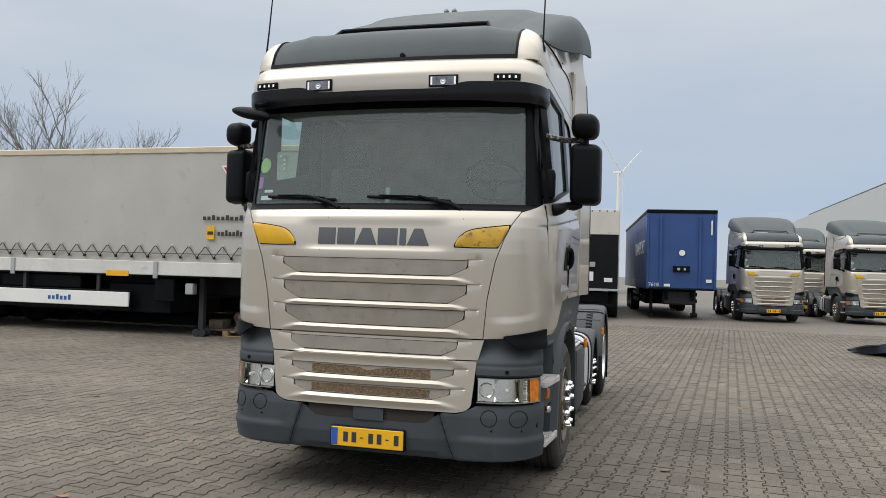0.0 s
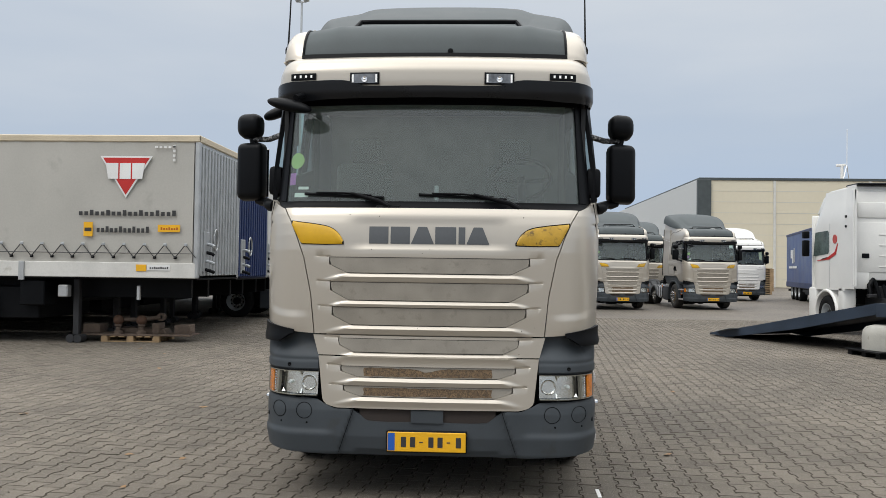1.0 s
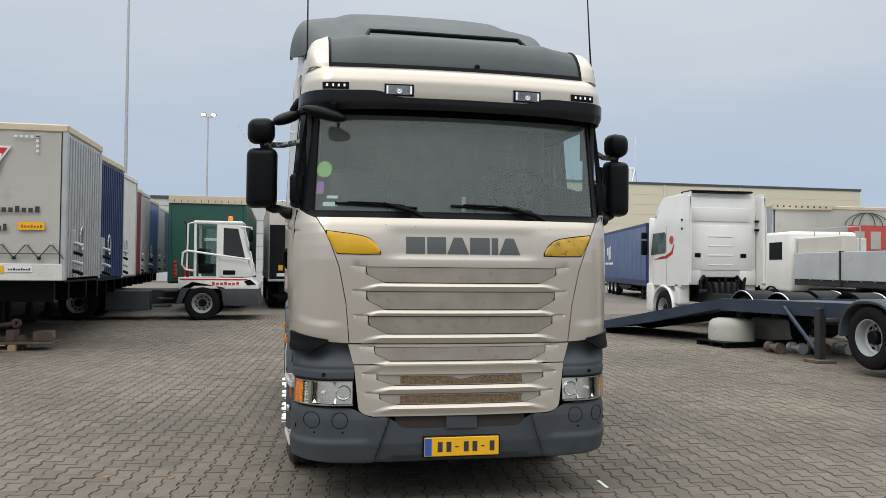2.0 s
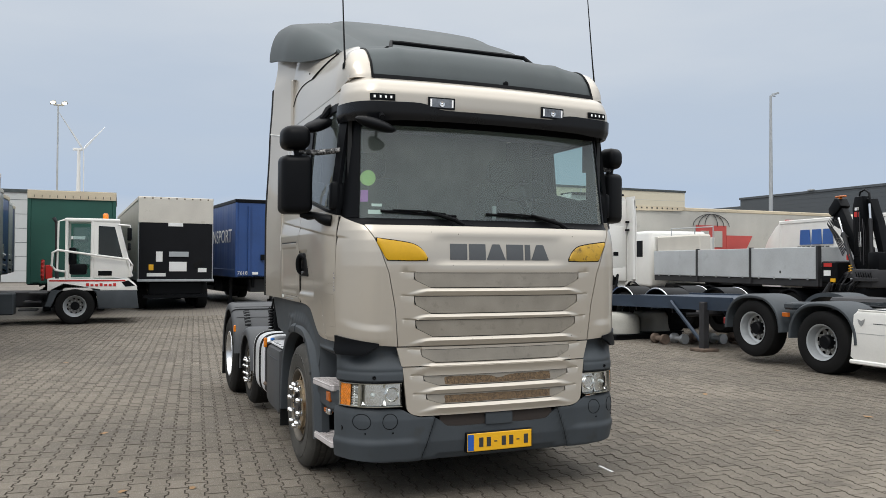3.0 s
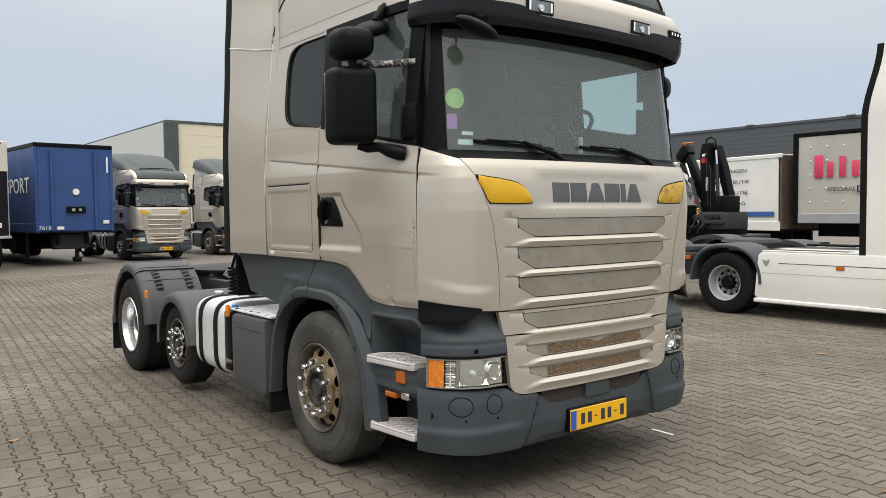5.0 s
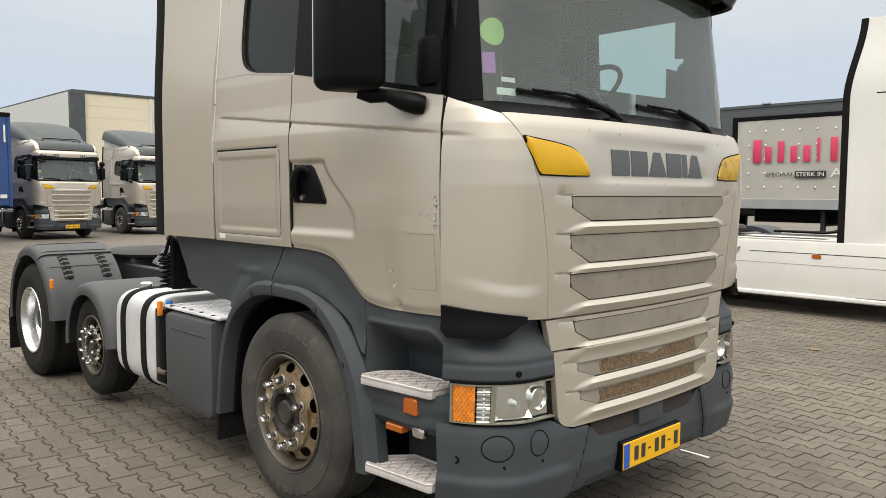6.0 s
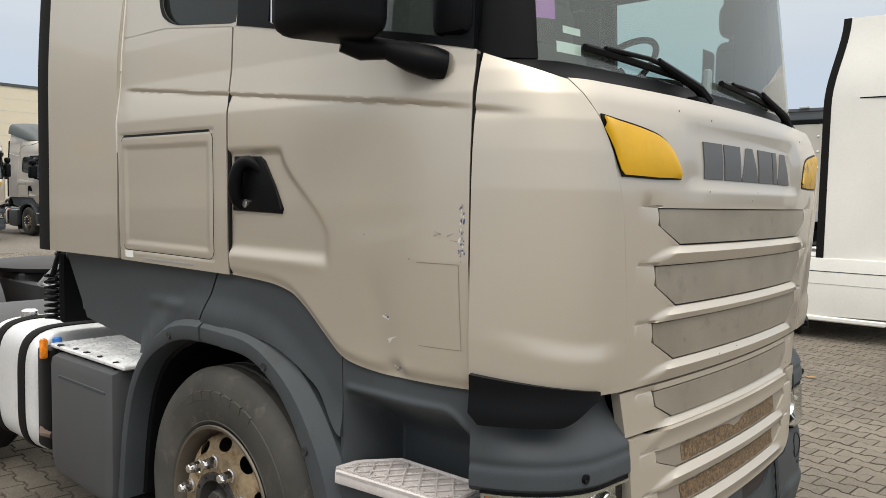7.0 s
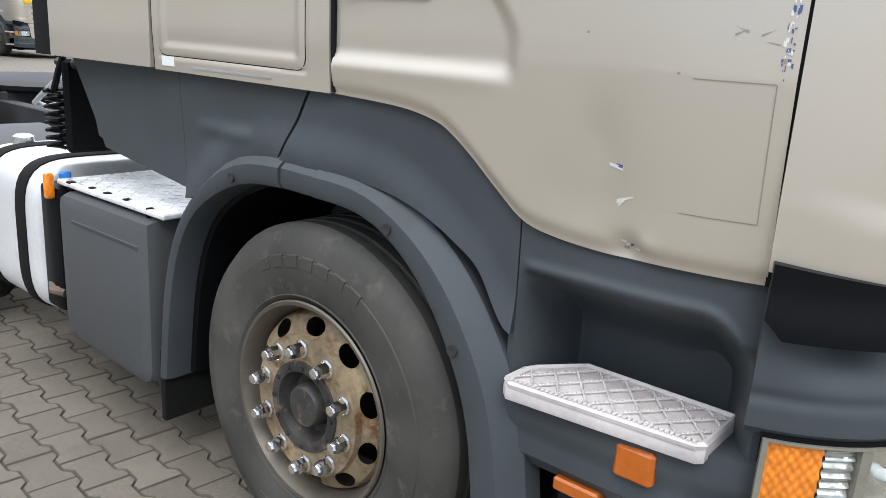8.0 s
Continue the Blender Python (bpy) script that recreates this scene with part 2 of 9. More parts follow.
BLUE_CAP = material("blue_filler_cap", (0.02, 0.16, 0.5), 0.35, 0, 0.1)
GREEN_LABEL = material("pale_green_sticker", (0.35, 0.55, 0.16), 0.5)
PURPLE_LABEL = material("purple_sticker", (0.40, 0.12, 0.45), 0.5)
WHITE_LABEL = material("white_sticker", (0.75, 0.78, 0.76), 0.5)
LED_STRIP = material("ribbed_clear_strip", (0.50, 0.50, 0.47), 0.2, 0.7, 0.2, 20, 90)
LED = lamp_glow("led_light", (0.8, 0.8, 0.78), 0.25)
BEACON = lamp_glow("mast_lamp", (1.0, 0.85, 0.55), 8.0)
CURTAIN_GREY = material("grey_trailer_curtain", (0.43, 0.415, 0.375), 0.65, 0, 0.10, 0.7, 30, 0.0, 0, (0.36, 0.345, 0.31), 0.6)
CURTAIN_BLUE = material("blue_trailer_curtain", (0.018, 0.06, 0.20), 0.45, 0, 0.18, 1.0, 30, 0, 0.2)
CURTAIN_NAVY = material("navy_trailer_wall", (0.015, 0.03, 0.10), 0.5, 0, 0.18, 1.0, 30)
CURTAIN_GREEN = material("dark_green_curtain", (0.012, 0.075, 0.055), 0.55, 0, 0.15, 1.0, 30)
CREAM = material("cream_roof_rim", (0.55, 0.47, 0.34), 0.6, 0, 0.12, 1.5, 30, 0, 0, (0.32, 0.22, 0.10), 0.62)
TAIL_LIFT = material("black_tail_lift", (0.007, 0.0075, 0.009), 0.6, 0, 0.3, 2, 40, spec=0.15)
RAMP_BLUE = material("dark_blue_grey_steel", (0.03, 0.045, 0.07), 0.5, 0.2, 0.25, 2, 40)
CONCRETE = material("pale_concrete", (0.40, 0.39, 0.35), 0.9, 0, 0.15, 3, 50, 0.002, 0, (0.26, 0.25, 0.21), 0.6)
WOOD = material("weathered_pallet_wood", (0.32, 0.22, 0.12), 0.85, 0, 0.3, 4, 80, 0.001)
RUST_BROWN = material("brown_rust", (0.115, 0.062, 0.038), 0.85, 0.1, 0.4, 12, 70, 0.002)
RUST = material("rusted_iron", (0.13, 0.095, 0.072), 0.85, 0.2, 0.4, 8, 70, 0.002)
HALL_BEIGE = material("beige_cladding", (0.66, 0.60, 0.46), 0.6, 0, 0.05, 0.05, 3, 0, 0, (0.60, 0.54, 0.40), 0.66)
HALL_PALE = material("pale_grey_cladding", (0.52, 0.53, 0.52), 0.6, 0, 0.05, 0.05, 3)
HALL_DARK = material("dark_grey_cladding", (0.075, 0.085, 0.095), 0.6, 0, 0.08, 0.06, 3)
BARK = material("grey_bark", (0.17, 0.155, 0.135), 0.9, 0, 0.3, 4, 60)
PALE_METAL = material("galvanised_steel", (0.40, 0.42, 0.43), 0.5, 0.4, 0.1, 2, 40)
DROPSIDE = material("aluminium_dropside", (0.52, 0.54, 0.55), 0.45, 0.3, 0.14, 1.2, 30, 0, 0, (0.43, 0.445, 0.455), 0.6)
PALE_CANVAS = material("pale_beige_canvas", (0.56, 0.53, 0.47), 0.7, 0, 0.1, 1.2, 30, 0, 0, (0.46, 0.42, 0.35), 0.62)
FADED_RED = material("faded_red_print", (0.46, 0.07, 0.06), 0.6, 0, 0.12, 1.5, 30)
PINK = material("pink_print", (0.65, 0.05, 0.12), 0.6)
PRINT_BLUE = material("blue_print", (0.03, 0.10, 0.32), 0.6)
PRINT_GREY = material("faded_blue_print", (0.10, 0.15, 0.26), 0.6)
PRINT_DARK = material("dark_print", (0.03, 0.03, 0.03), 0.6)
PRINT_WHITE = material("white_print", (0.75, 0.75, 0.73), 0.6)
LEAF = material("fallen_leaf", (0.27, 0.16, 0.075), 0.8, 0, 0.3)
PAVER = material("grey_brown_paver", (0.142, 0.124, 0.101), 0.85, 0, 0.38, 0.45, 260, 0.0016, 0, (0.108, 0.094, 0.078), 0.57, 0.13, spec=0.22, world=True, fine_w=1.6, speck=(0.5, 0.48, 0.44))
# Darkening put into the chamfers' colour so that the joints show at low angles.
STONE_EDGE = material("darkened_stone_edge", (0.092, 0.080, 0.065), 0.95, 0, 0.4, 1.0, 200, spec=0.1, world=True)
JOINT = material("sandy_joint", (0.066, 0.058, 0.047), 0.95, 0, 0.3, 1.0, 120, 0.001, spec=0.1)


# ---- mesh tools ----
def part(name, bm, mat, parent=None, label="", smooth=0.6):
    """Links a bmesh as one mesh object, under a thing or a part."""
    bmesh.ops.recalc_face_normals(bm, faces=bm.faces)
    me = bpy.data.meshes.new(name)
    bm.to_mesh(me)
    bm.free()
    me.materials.append(mat)
    if smooth:
        me.shade_smooth()
        me.set_sharp_from_angle(angle=smooth)
    ob = new(name, me)
    if parent is not None:
        ob.parent = parent
    if label:
        tagged(ob, label)
    return ob


def thing(name, label, category, at=(0, 0, 0), turn=0.0, group="", kind=""):
    """An empty at a thing's base, that its parts hang from."""
    ob = new(name)
    ob.matrix_world = pose(at[0], at[1], at[2], 0, 0, turn)
    return tagged(ob, label, category, group, kind)


def nb():
    return bmesh.new()


def rbox(bm, lo, hi, r=0.01, seg=1):
    """A box with rounded edges."""
    c = [(a + b) / 2 for a, b in zip(lo, hi)]
    d = [max(1e-4, abs(b - a)) for a, b in zip(lo, hi)]
    got = bmesh.ops.create_cube(bm, size=1.0, matrix=Matrix.Translation(c) @ Matrix.Diagonal((*d, 1)))
    if r > 0:
        r = min(r, 0.45 * min(d))
        edges = list({e for v in got["verts"] for e in v.link_edges})
        bmesh.ops.bevel(bm, geom=edges, offset=r, segments=seg, affect="EDGES", profile=0.5, clamp_overlap=True)
    return bm


def box(lo, hi, r=0.01, seg=1):
    return rbox(nb(), lo, hi, r, seg)


def tube(bm, path, r, n=8):
    """A round bar along a path."""
    path = [Vector(p) for p in path]
    rings = []
    for i, p in enumerate(path):
        a = path[max(i - 1, 0)]
        b = path[min(i + 1, len(path) - 1)]
        t = (b - a).normalized()
        u = t.cross(Vector((0.31, 0.17, 0.94)))
        if u.length < 1e-3:
            u = t.cross(Vector((1, 0, 0)))
        u.normalize()
        v = t.cross(u)
        rr = r[i] if isinstance(r, (list, tuple)) else r
        rings.append([bm.verts.new(p + rr * (math.cos(k * 2 * math.pi / n) * u + math.sin(k * 2 * math.pi / n) * v)) for k in range(n)])
    for a, b in zip(rings, rings[1:]):
        for k in range(n):
            bm.faces.new((a[k], a[(k + 1) % n], b[(k + 1) % n], b[k]))
    bm.faces.new(rings[0])
    bm.faces.new(rings[-1])
    return bm


def lathe(bm, prof, centre, axis="x", n=48, sign=1.0):
    """A turned form: prof is (radius, distance along the axis)."""
    c = Vector(centre)
    rings = []
    for r, h in prof:
        ring = []
        for k in range(n):
            a = 2 * math.pi * k / n
            if axis == "x":
                p = Vector((sign * h, r * math.cos(a), r * math.sin(a)))
            elif axis == "y":
                p = Vector((r * math.cos(a), sign * h, r * math.sin(a)))
            else:
                p = Vector((r * math.cos(a), r * math.sin(a), sign * h))
            ring.append(bm.verts.new(c + p))
        rings.append(ring)
    for a, b in zip(rings, rings[1:]):
        for k in range(n):
            bm.faces.new((a[k], a[(k + 1) % n], b[(k + 1) % n], b[k]))
    for ring, (r, h) in ((rings[0], prof[0]), (rings[-1], prof[-1])):
        if r < 0.5 * max(q[0] for q in prof):
            bm.faces.new(ring)
    return bm


def prism(bm, pts, axis, a, b, r=0.0):
    """A polygon in two axes, pushed along the third from a to b."""
    def at(p, h):
        return {"x": (h, p[0], p[1]), "y": (p[0], h, p[1]), "z": (p[0], p[1], h)}[axis]
    lo = [bm.verts.new(at(p, a)) for p in pts]
    hi = [bm.verts.new(at(p, b)) for p in pts]
    n = len(pts)
    faces = [bm.faces.new(lo), bm.faces.new(hi)]
    for k in range(n):
        faces.append(bm.faces.new((lo[k], lo[(k + 1) % n], hi[(k + 1) % n], hi[k])))
    if r > 0:
        edges = list({e for f in faces[:2] for e in f.edges})
        bmesh.ops.bevel(bm, geom=edges, offset=r, segments=2, affect="EDGES", profile=0.5, clamp_overlap=True)
    return bm


def sheet(bm, f, na, nb_, thick=0.0, hole=None):
    """A grid over f(a, b) -> point; with thickness it is closed into a shell towards its inner side, -normal."""
    pts = [[Vector(f(i / na, j / nb_)) for j in range(nb_ + 1)] for i in range(na + 1)]
    top = [[bm.verts.new(p) for p in row] for row in pts]
    if thick:
        low = []
        for i in range(na + 1):
            row = []
            for j in range(nb_ + 1):
                du = pts[min(i + 1, na)][j] - pts[max(i - 1, 0)][j]
                dv = pts[i][min(j + 1, nb_)] - pts[i][max(j - 1, 0)]
                n = du.cross(dv)
                n = n.normalized() if n.length > 1e-9 else Vector((0, 0, 1))
                row.append(bm.verts.new(pts[i][j] - n * thick))
            low.append(row)
    for i in range(na):
        for j in range(nb_):
            bm.faces.new((top[i][j], top[i + 1][j], top[i + 1][j + 1], top[i][j + 1]))
            if thick:
                bm.faces.new((low[i][j], low[i][j + 1], low[i + 1][j + 1], low[i + 1][j]))
    if thick:
        for i in range(na):
            for j in (0, nb_):
                bm.faces.new((top[i][j], top[i + 1][j], low[i + 1][j], low[i][j]))
        for j in range(nb_):
            for i in (0, na):
                bm.faces.new((top[i][j], top[i][j + 1], low[i][j + 1], low[i][j]))
    return bm


def lerp(a, b, t):
    return a + (b - a) * t


def curve(knots, t):
    """Straight lines between knots (t, value...), in t."""
    if t <= knots[0][0]:
        return knots[0][1:]
    for p, q in zip(knots, knots[1:]):
        if t <= q[0]:
            f = (t - p[0]) / (q[0] - p[0])
            return tuple(lerp(a, b, f) for a, b in zip(p[1:], q[1:]))
    return knots[-1][1:]


def smooth_curve(knots, t):
    """A soft curve through the same knots."""
    if t <= knots[0][0]:
        return knots[0][1:]
    for i in range(len(knots) - 1):
        p, q = knots[i], knots[i + 1]
        if t <= q[0]:
            o, s = knots[max(i - 1, 0)], knots[min(i + 2, len(knots) - 1)]
            h = q[0] - p[0]
            f = (t - p[0]) / h
            res = []
            for k in range(1, len(p)):
                m0 = (q[k] - o[k]) / (q[0] - o[0]) * h
                m1 = (s[k] - p[k]) / (s[0] - p[0]) * h
                res.append((2 * f ** 3 - 3 * f ** 2 + 1) * p[k] + (f ** 3 - 2 * f ** 2 + f) * m0 + (-2 * f ** 3 + 3 * f ** 2) * q[k] + (f ** 3 - f ** 2) * m1)
            return tuple(res)
    return knots[-1][1:]


def words(text, size, mat, m, parent=None, name="lettering", depth=0.002, width=None):
    """Lettering in the built-in font as a mesh, centred, in the plane of m; width squeezes it to that many metres."""
    cu = bpy.data.curves.new("text", "FONT")
    cu.body, cu.size, cu.extrude, cu.align_x, cu.align_y, cu.resolution_u = text, size, depth, "CENTER", "CENTER", 3
    tmp = new("text", cu)
    dep = bpy.context.evaluated_depsgraph_get()
    me = bpy.data.meshes.new_from_object(tmp.evaluated_get(dep))
    bpy.data.objects.remove(tmp)
    me.materials.clear()
    me.materials.append(mat)
    if width:
        xs = [v.co.x for v in me.vertices]
        k = width / (max(xs) - min(xs))
        for v in me.vertices:
            v.co.x *= k
    me.transform(m)
    ob = new(name, me)
    if parent is not None:
        ob.parent = parent
    return ob


# ---- the cab's skin: plan outlines that change with height ----
# each row: z, front y at the middle, bow, half width, corner radius across, corner radius along
GRILLE = [(0.55, 0.030, 0.07, 1.17, 0.30, 0.40), (0.95, 0.030, 0.075, 1.175, 0.30, 0.42), (1.13, 0.028, 0.078, 1.185, 0.30, 0.47),
          (1.30, 0.015, 0.078, 1.195, 0.30, 0.50), (1.70, -0.007, 0.078, 1.195, 0.30, 0.52), (1.80, -0.003, 0.078, 1.194, 0.298, 0.52), (1.88, 0.007, 0.078, 1.191, 0.294, 0.51), (1.95, 0.026, 0.079, 1.186, 0.285, 0.49), (2.01, 0.058, 0.08, 1.18, 0.275, 0.46), (2.06, 0.095, 0.08, 1.173, 0.265, 0.43)]
BUMPER = [(0.25, 0.10, 0.05, 1.12, 0.32, 0.40), (0.34, 0.045, 0.05, 1.155, 0.32, 0.42), (0.45, 0.025, 0.05, 1.17, 0.32, 0.42), (0.62, 0.025, 0.05, 1.175, 0.32, 0.42), (0.75, 0.05, 0.05, 1.17, 0.32, 0.40)]
LIGHTS = [(0.70, 0.030, 0.05, 1.16, 0.32, 0.40), (0.95, 0.045, 0.05, 1.165, 0.32, 0.41), (1.20, 0.06, 0.06, 1.17, 0.30, 0.44)]
SCREEN = [(1.95, 0.105, 0.085, 1.14, 0.22, 0.36), (2.75, 0.205, 0.085, 1.10, 0.22, 0.34), (2.95, 0.23, 0.085, 1.09, 0.22, 0.34)]
VISOR = [(2.65, 0.10, 0.075, 1.12, 0.22, 0.30), (2.75, 0.07, 0.075, 1.13, 0.22, 0.32), (2.86, 0.055, 0.075, 1.125, 0.22, 0.32), (2.94, 0.056, 0.075, 1.115, 0.22, 0.32), (3.01, 0.085, 0.075, 1.098, 0.22, 0.32), (3.04, 0.13, 0.075, 1.09, 0.22, 0.31), (3.06, 0.185, 0.075, 1.085, 0.22, 0.30)]
SIDE = [(0.5, 0.05, 0.07, 1.17, 0.3, 0.5), (1.0, 0.05, 0.07, 1.17, 0.3, 0.5), (1.15, 0.05, 0.07, 1.175, 0.3, 0.5), (1.35, 0.02, 0.078, 1.188, 0.3, 0.5), (1.5, 0.01, 0.078, 1.197, 0.3, 0.5), (1.75, 0.0, 0.078, 1.20, 0.3, 0.52), (1.95, 0.03, 0.08, 1.205, 0.29, 0.52), (2.02, 0.05, 0.08, 1.195, 0.27, 0.50), (2.10, 0.07, 0.08, 1.185, 0.24, 0.45),
        (2.24, 0.09, 0.08, 1.18, 0.22, 0.38), (2.85, 0.17, 0.08, 1.125, 0.22, 0.36), (2.97, 0.18, 0.08, 1.115, 0.22, 0.36)]


def outline(P, z, s):
    yf, k, w, r, q = curve(P, z)
    sg, a, xc = (-1 if s < 0 else 1), abs(s), w - r
    yc = yf + k * xc * xc
    if a <= 1:
        x, y = a * xc, yf + k * (a * xc) ** 2
    elif a <= 2:
        th = (a - 1) * math.pi / 2
        x, y = xc + r * math.sin(th), yc + q * (1 - math.cos(th))
    else:
        x, y = w, yc + q + a - 2
    return sg * x, y


def sx(P, z, x):
    """The skin's running number at the distance x from the middle."""
    yf, k, w, r, q = curve(P, z)
    xc, a = w - r, abs(x)
    s = a / xc if a <= xc else 1 + math.asin(min(1.0, (a - xc) / r)) * 2 / math.pi
    return math.copysign(s, x)


def sy(P, z, y):
    """The same at the depth y, on the corner or the flank."""
    yf, k, w, r, q = curve(P, z)
    yc = yf + k * (w - r) ** 2
    if y <= yc:
        return 1.0
    return 1 + math.acos(1 - (y - yc) / q) * 2 / math.pi if y < yc + q else 2 + y - yc - q


def skin(P, coords, na, nb_, off=0.0, thick=0.02, disp=None):
    """A panel on the skin: coords(a, b) gives the running number and the height."""
    def f(a, b):
        s, z = coords(a, b)
        x, y = outline(P, z, s)
        x1, y1 = outline(P, z, s - 0.01)
        x2, y2 = outline(P, z, s + 0.01)
        n = Vector((y2 - y1, x1 - x2, 0))
        n = n.normalized() if n.length > 1e-9 else Vector((0, -1, 0))
        d = off + (disp(x, y, z) if disp else 0.0)
        return Vector((x, y, z)) + n * d
    return sheet(nb(), f, na, nb_, thick)


def on_skin(P, x, z, off=0.0):
    """A point on the skin, lifted off it."""
    s = sx(P, z, x)
    a, b = outline(P, z, s - 0.01), outline(P, z, s + 0.01)
    n = Vector((b[1] - a[1], a[0] - b[0], 0)).normalized()
    px, py = outline(P, z, s)
    return Vector((px, py, z)) + n * off


def flank(sg, P, y0, y1, zlo, zhi, na, nb_, off=0.0, thick=0.02, disp=None):
    """A panel on one flank from depth y0 to y1; its lower and upper edge follow y."""
    def coords(a, b):
        t = a if sg > 0 else 1 - a
        y = lerp(y0(b) if callable(y0) else y0, y1(b) if callable(y1) else y1, t)
        z = lerp(zlo(y), zhi(y), b)
        return sg * sy(P, z, y), z
    return skin(P, coords, na, nb_, off, thick, disp)


def front(P, x0, x1, zlo, zhi, na, nb_, off=0.0, thick=0.02, disp=None, rows=None):
    """A panel on the front from x0 to x1; its lower and upper edge follow x. rows: heights, as shares, that get a row of their own."""
    def coords(a, b):
        x = lerp(x0, x1, a)
        if rows:
            b = rows[min(len(rows) - 1, round(b * nb_))]
        z = lerp(zlo(x), zhi(x), b)
        return sx(P, z, x), z
    return skin(P, coords, na, nb_, off, thick, disp)


def const(v):
    return lambda q: v


def knots(*k):
    return lambda q: curve(k, q)[0]


def soft(*k):
    return lambda q: smooth_curve(k, q)[0]


def step01(a, b, v):
    t = min(1.0, max(0.0, (v - a) / (b - a)))
    return t * t * (3 - 2 * t)


POCKETS = ((1.545, 1.655, 0.675, 0.545), (1.362, 1.488, 0.668, 0.54), (1.195, 1.318, 0.655, 0.52), (1.012, 1.108, 0.61, 0.50), (0.845, 0.922, 0.59, 0.46), (0.715, 0.79, 0.57, 0.44))


def pocket_half(x, z, p):
    """The half width of a grille pocket at that height: upright above, slanting in below."""
    lo, hi, wt, wb = p
    return lerp(wb, wt, min(1.0, (z - lo) / (0.55 * (hi - lo))))


def seg(px, pz, ax, az, bx, bz):
    t = max(0.0, min(1.0, ((px - ax) * (bx - ax) + (pz - az) * (bz - az)) / ((bx - ax) ** 2 + (bz - az) ** 2)))
    return math.hypot(px - ax - t * (bx - ax), pz - az - t * (bz - az))


def grille_relief(x, y, z):
    """Shallow pockets between slats that swell under each pocket and end in a sharp undercut."""
    d, a = 0.0, abs(x)
    for k, p in enumerate(POCKETS):
        lo, hi, wt, wb = p
        below = POCKETS[k + 1][1] + 0.002 if k + 1 < len(POCKETS) else 0.0
        if lo - 0.09 < z < hi + 0.03:
            if lo < z < hi and a < pocket_half(x, z, p):
                d -= 0.034 + 0.008 * (z - lo) / (hi - lo)
            else:
                if below < z < lo + 0.0002:
                    v = (lo - z) / 0.055
                    end = lerp(wb + 0.05, wt + 0.09, min(1.0, v))
                    d += 0.016 * (-0.15 + 1.15 * v / 0.4 if v < 0.4 else max(0.0, 1.0 - 0.85 * (v - 0.4) / 0.6)) * max(0.0, min(1.0, (end - a) / 0.085))
                tail = seg(a, z, wt, hi + 0.003, wt + 0.085, hi + 0.006)
                d -= 0.011 * math.exp(-(tail / 0.005) ** 2)
    if 1.70 < z < 1.92:
        d -= 0.012 * step01(0.54, 0.49, a) * step01(1.705, 1.735, z) * step01(1.93, 1.88, z)
    return d


def pocket_edge(z):
    """Where the pockets' ends lie at a height, also between the pockets."""
    for p in POCKETS:
        if p[0] <= z <= p[1]:
            return pocket_half(0, z, p)
    ks = sorted([(p[0], p[3]) for p in POCKETS] + [(p[1], p[2]) for p in POCKETS])
    return curve(ks, z)[0]


def grille_columns(z, half, n_in=12, n_out=10):
    """Columns that crowd at the pockets' ends."""
    e = min(pocket_edge(z), half - 0.07)
    right = [(e - 0.03) * i / n_in for i in range(n_in)] + [e - 0.03, e - 0.012, e - 0.0015, e + 0.0015, e + 0.008, e + 0.017, e + 0.027, e + 0.040, e + 0.052]
    right += [lerp(e + 0.052, half, i / n_out) for i in range(1, n_out + 1)]
    return [-v for v in reversed(right[1:])] + right


N_COLS = 2 * (12 + 9 + 10 - 1)


def badge(root):
    """The maker's badge as six plain blocks on the hood."""
    x = -0.405
    for i, (w, slant) in enumerate(((0.13, 0.0), (0.13, 0.0), (0.15, 0.045), (0.14, 0.0), (0.045, 0.0), (0.15, 0.045))):
        def top(v, x=x, w=w, slant=slant):
            return lerp(1.75, 1.862, max(0.05, min(1.0, (v - x) / slant, (x + w - v) / slant))) if slant else 1.862
        part("badge_block", front(GRILLE, x, x + w, const(1.747), top, 24, 4, -0.008, 0.008), LETTER, root, "dark grey badge block")
        x += w + (0.010 if i in (1, 2, 4) else 0.016)


def arch_path(u0=0.0, u1=1.0, n=26):
    """The wheel arch's line, from its front foot over the wheel to its rear foot."""
    k = [(0.0, 0.875, 0.36), (0.14, 0.918, 0.66), (0.27, 0.99, 0.84), (0.40, 1.11, 1.0), (0.50, 1.26, 1.092), (0.62, 1.47, 1.112), (0.72, 1.745, 1.10), (0.80, 1.955, 1.0), (0.87, 2.07, 0.86), (0.93, 2.135, 0.66), (1.0, 2.175, 0.36)]
    return [Vector((0, *smooth_curve(k, lerp(u0, u1, i / n)))) for i in range(n + 1)]


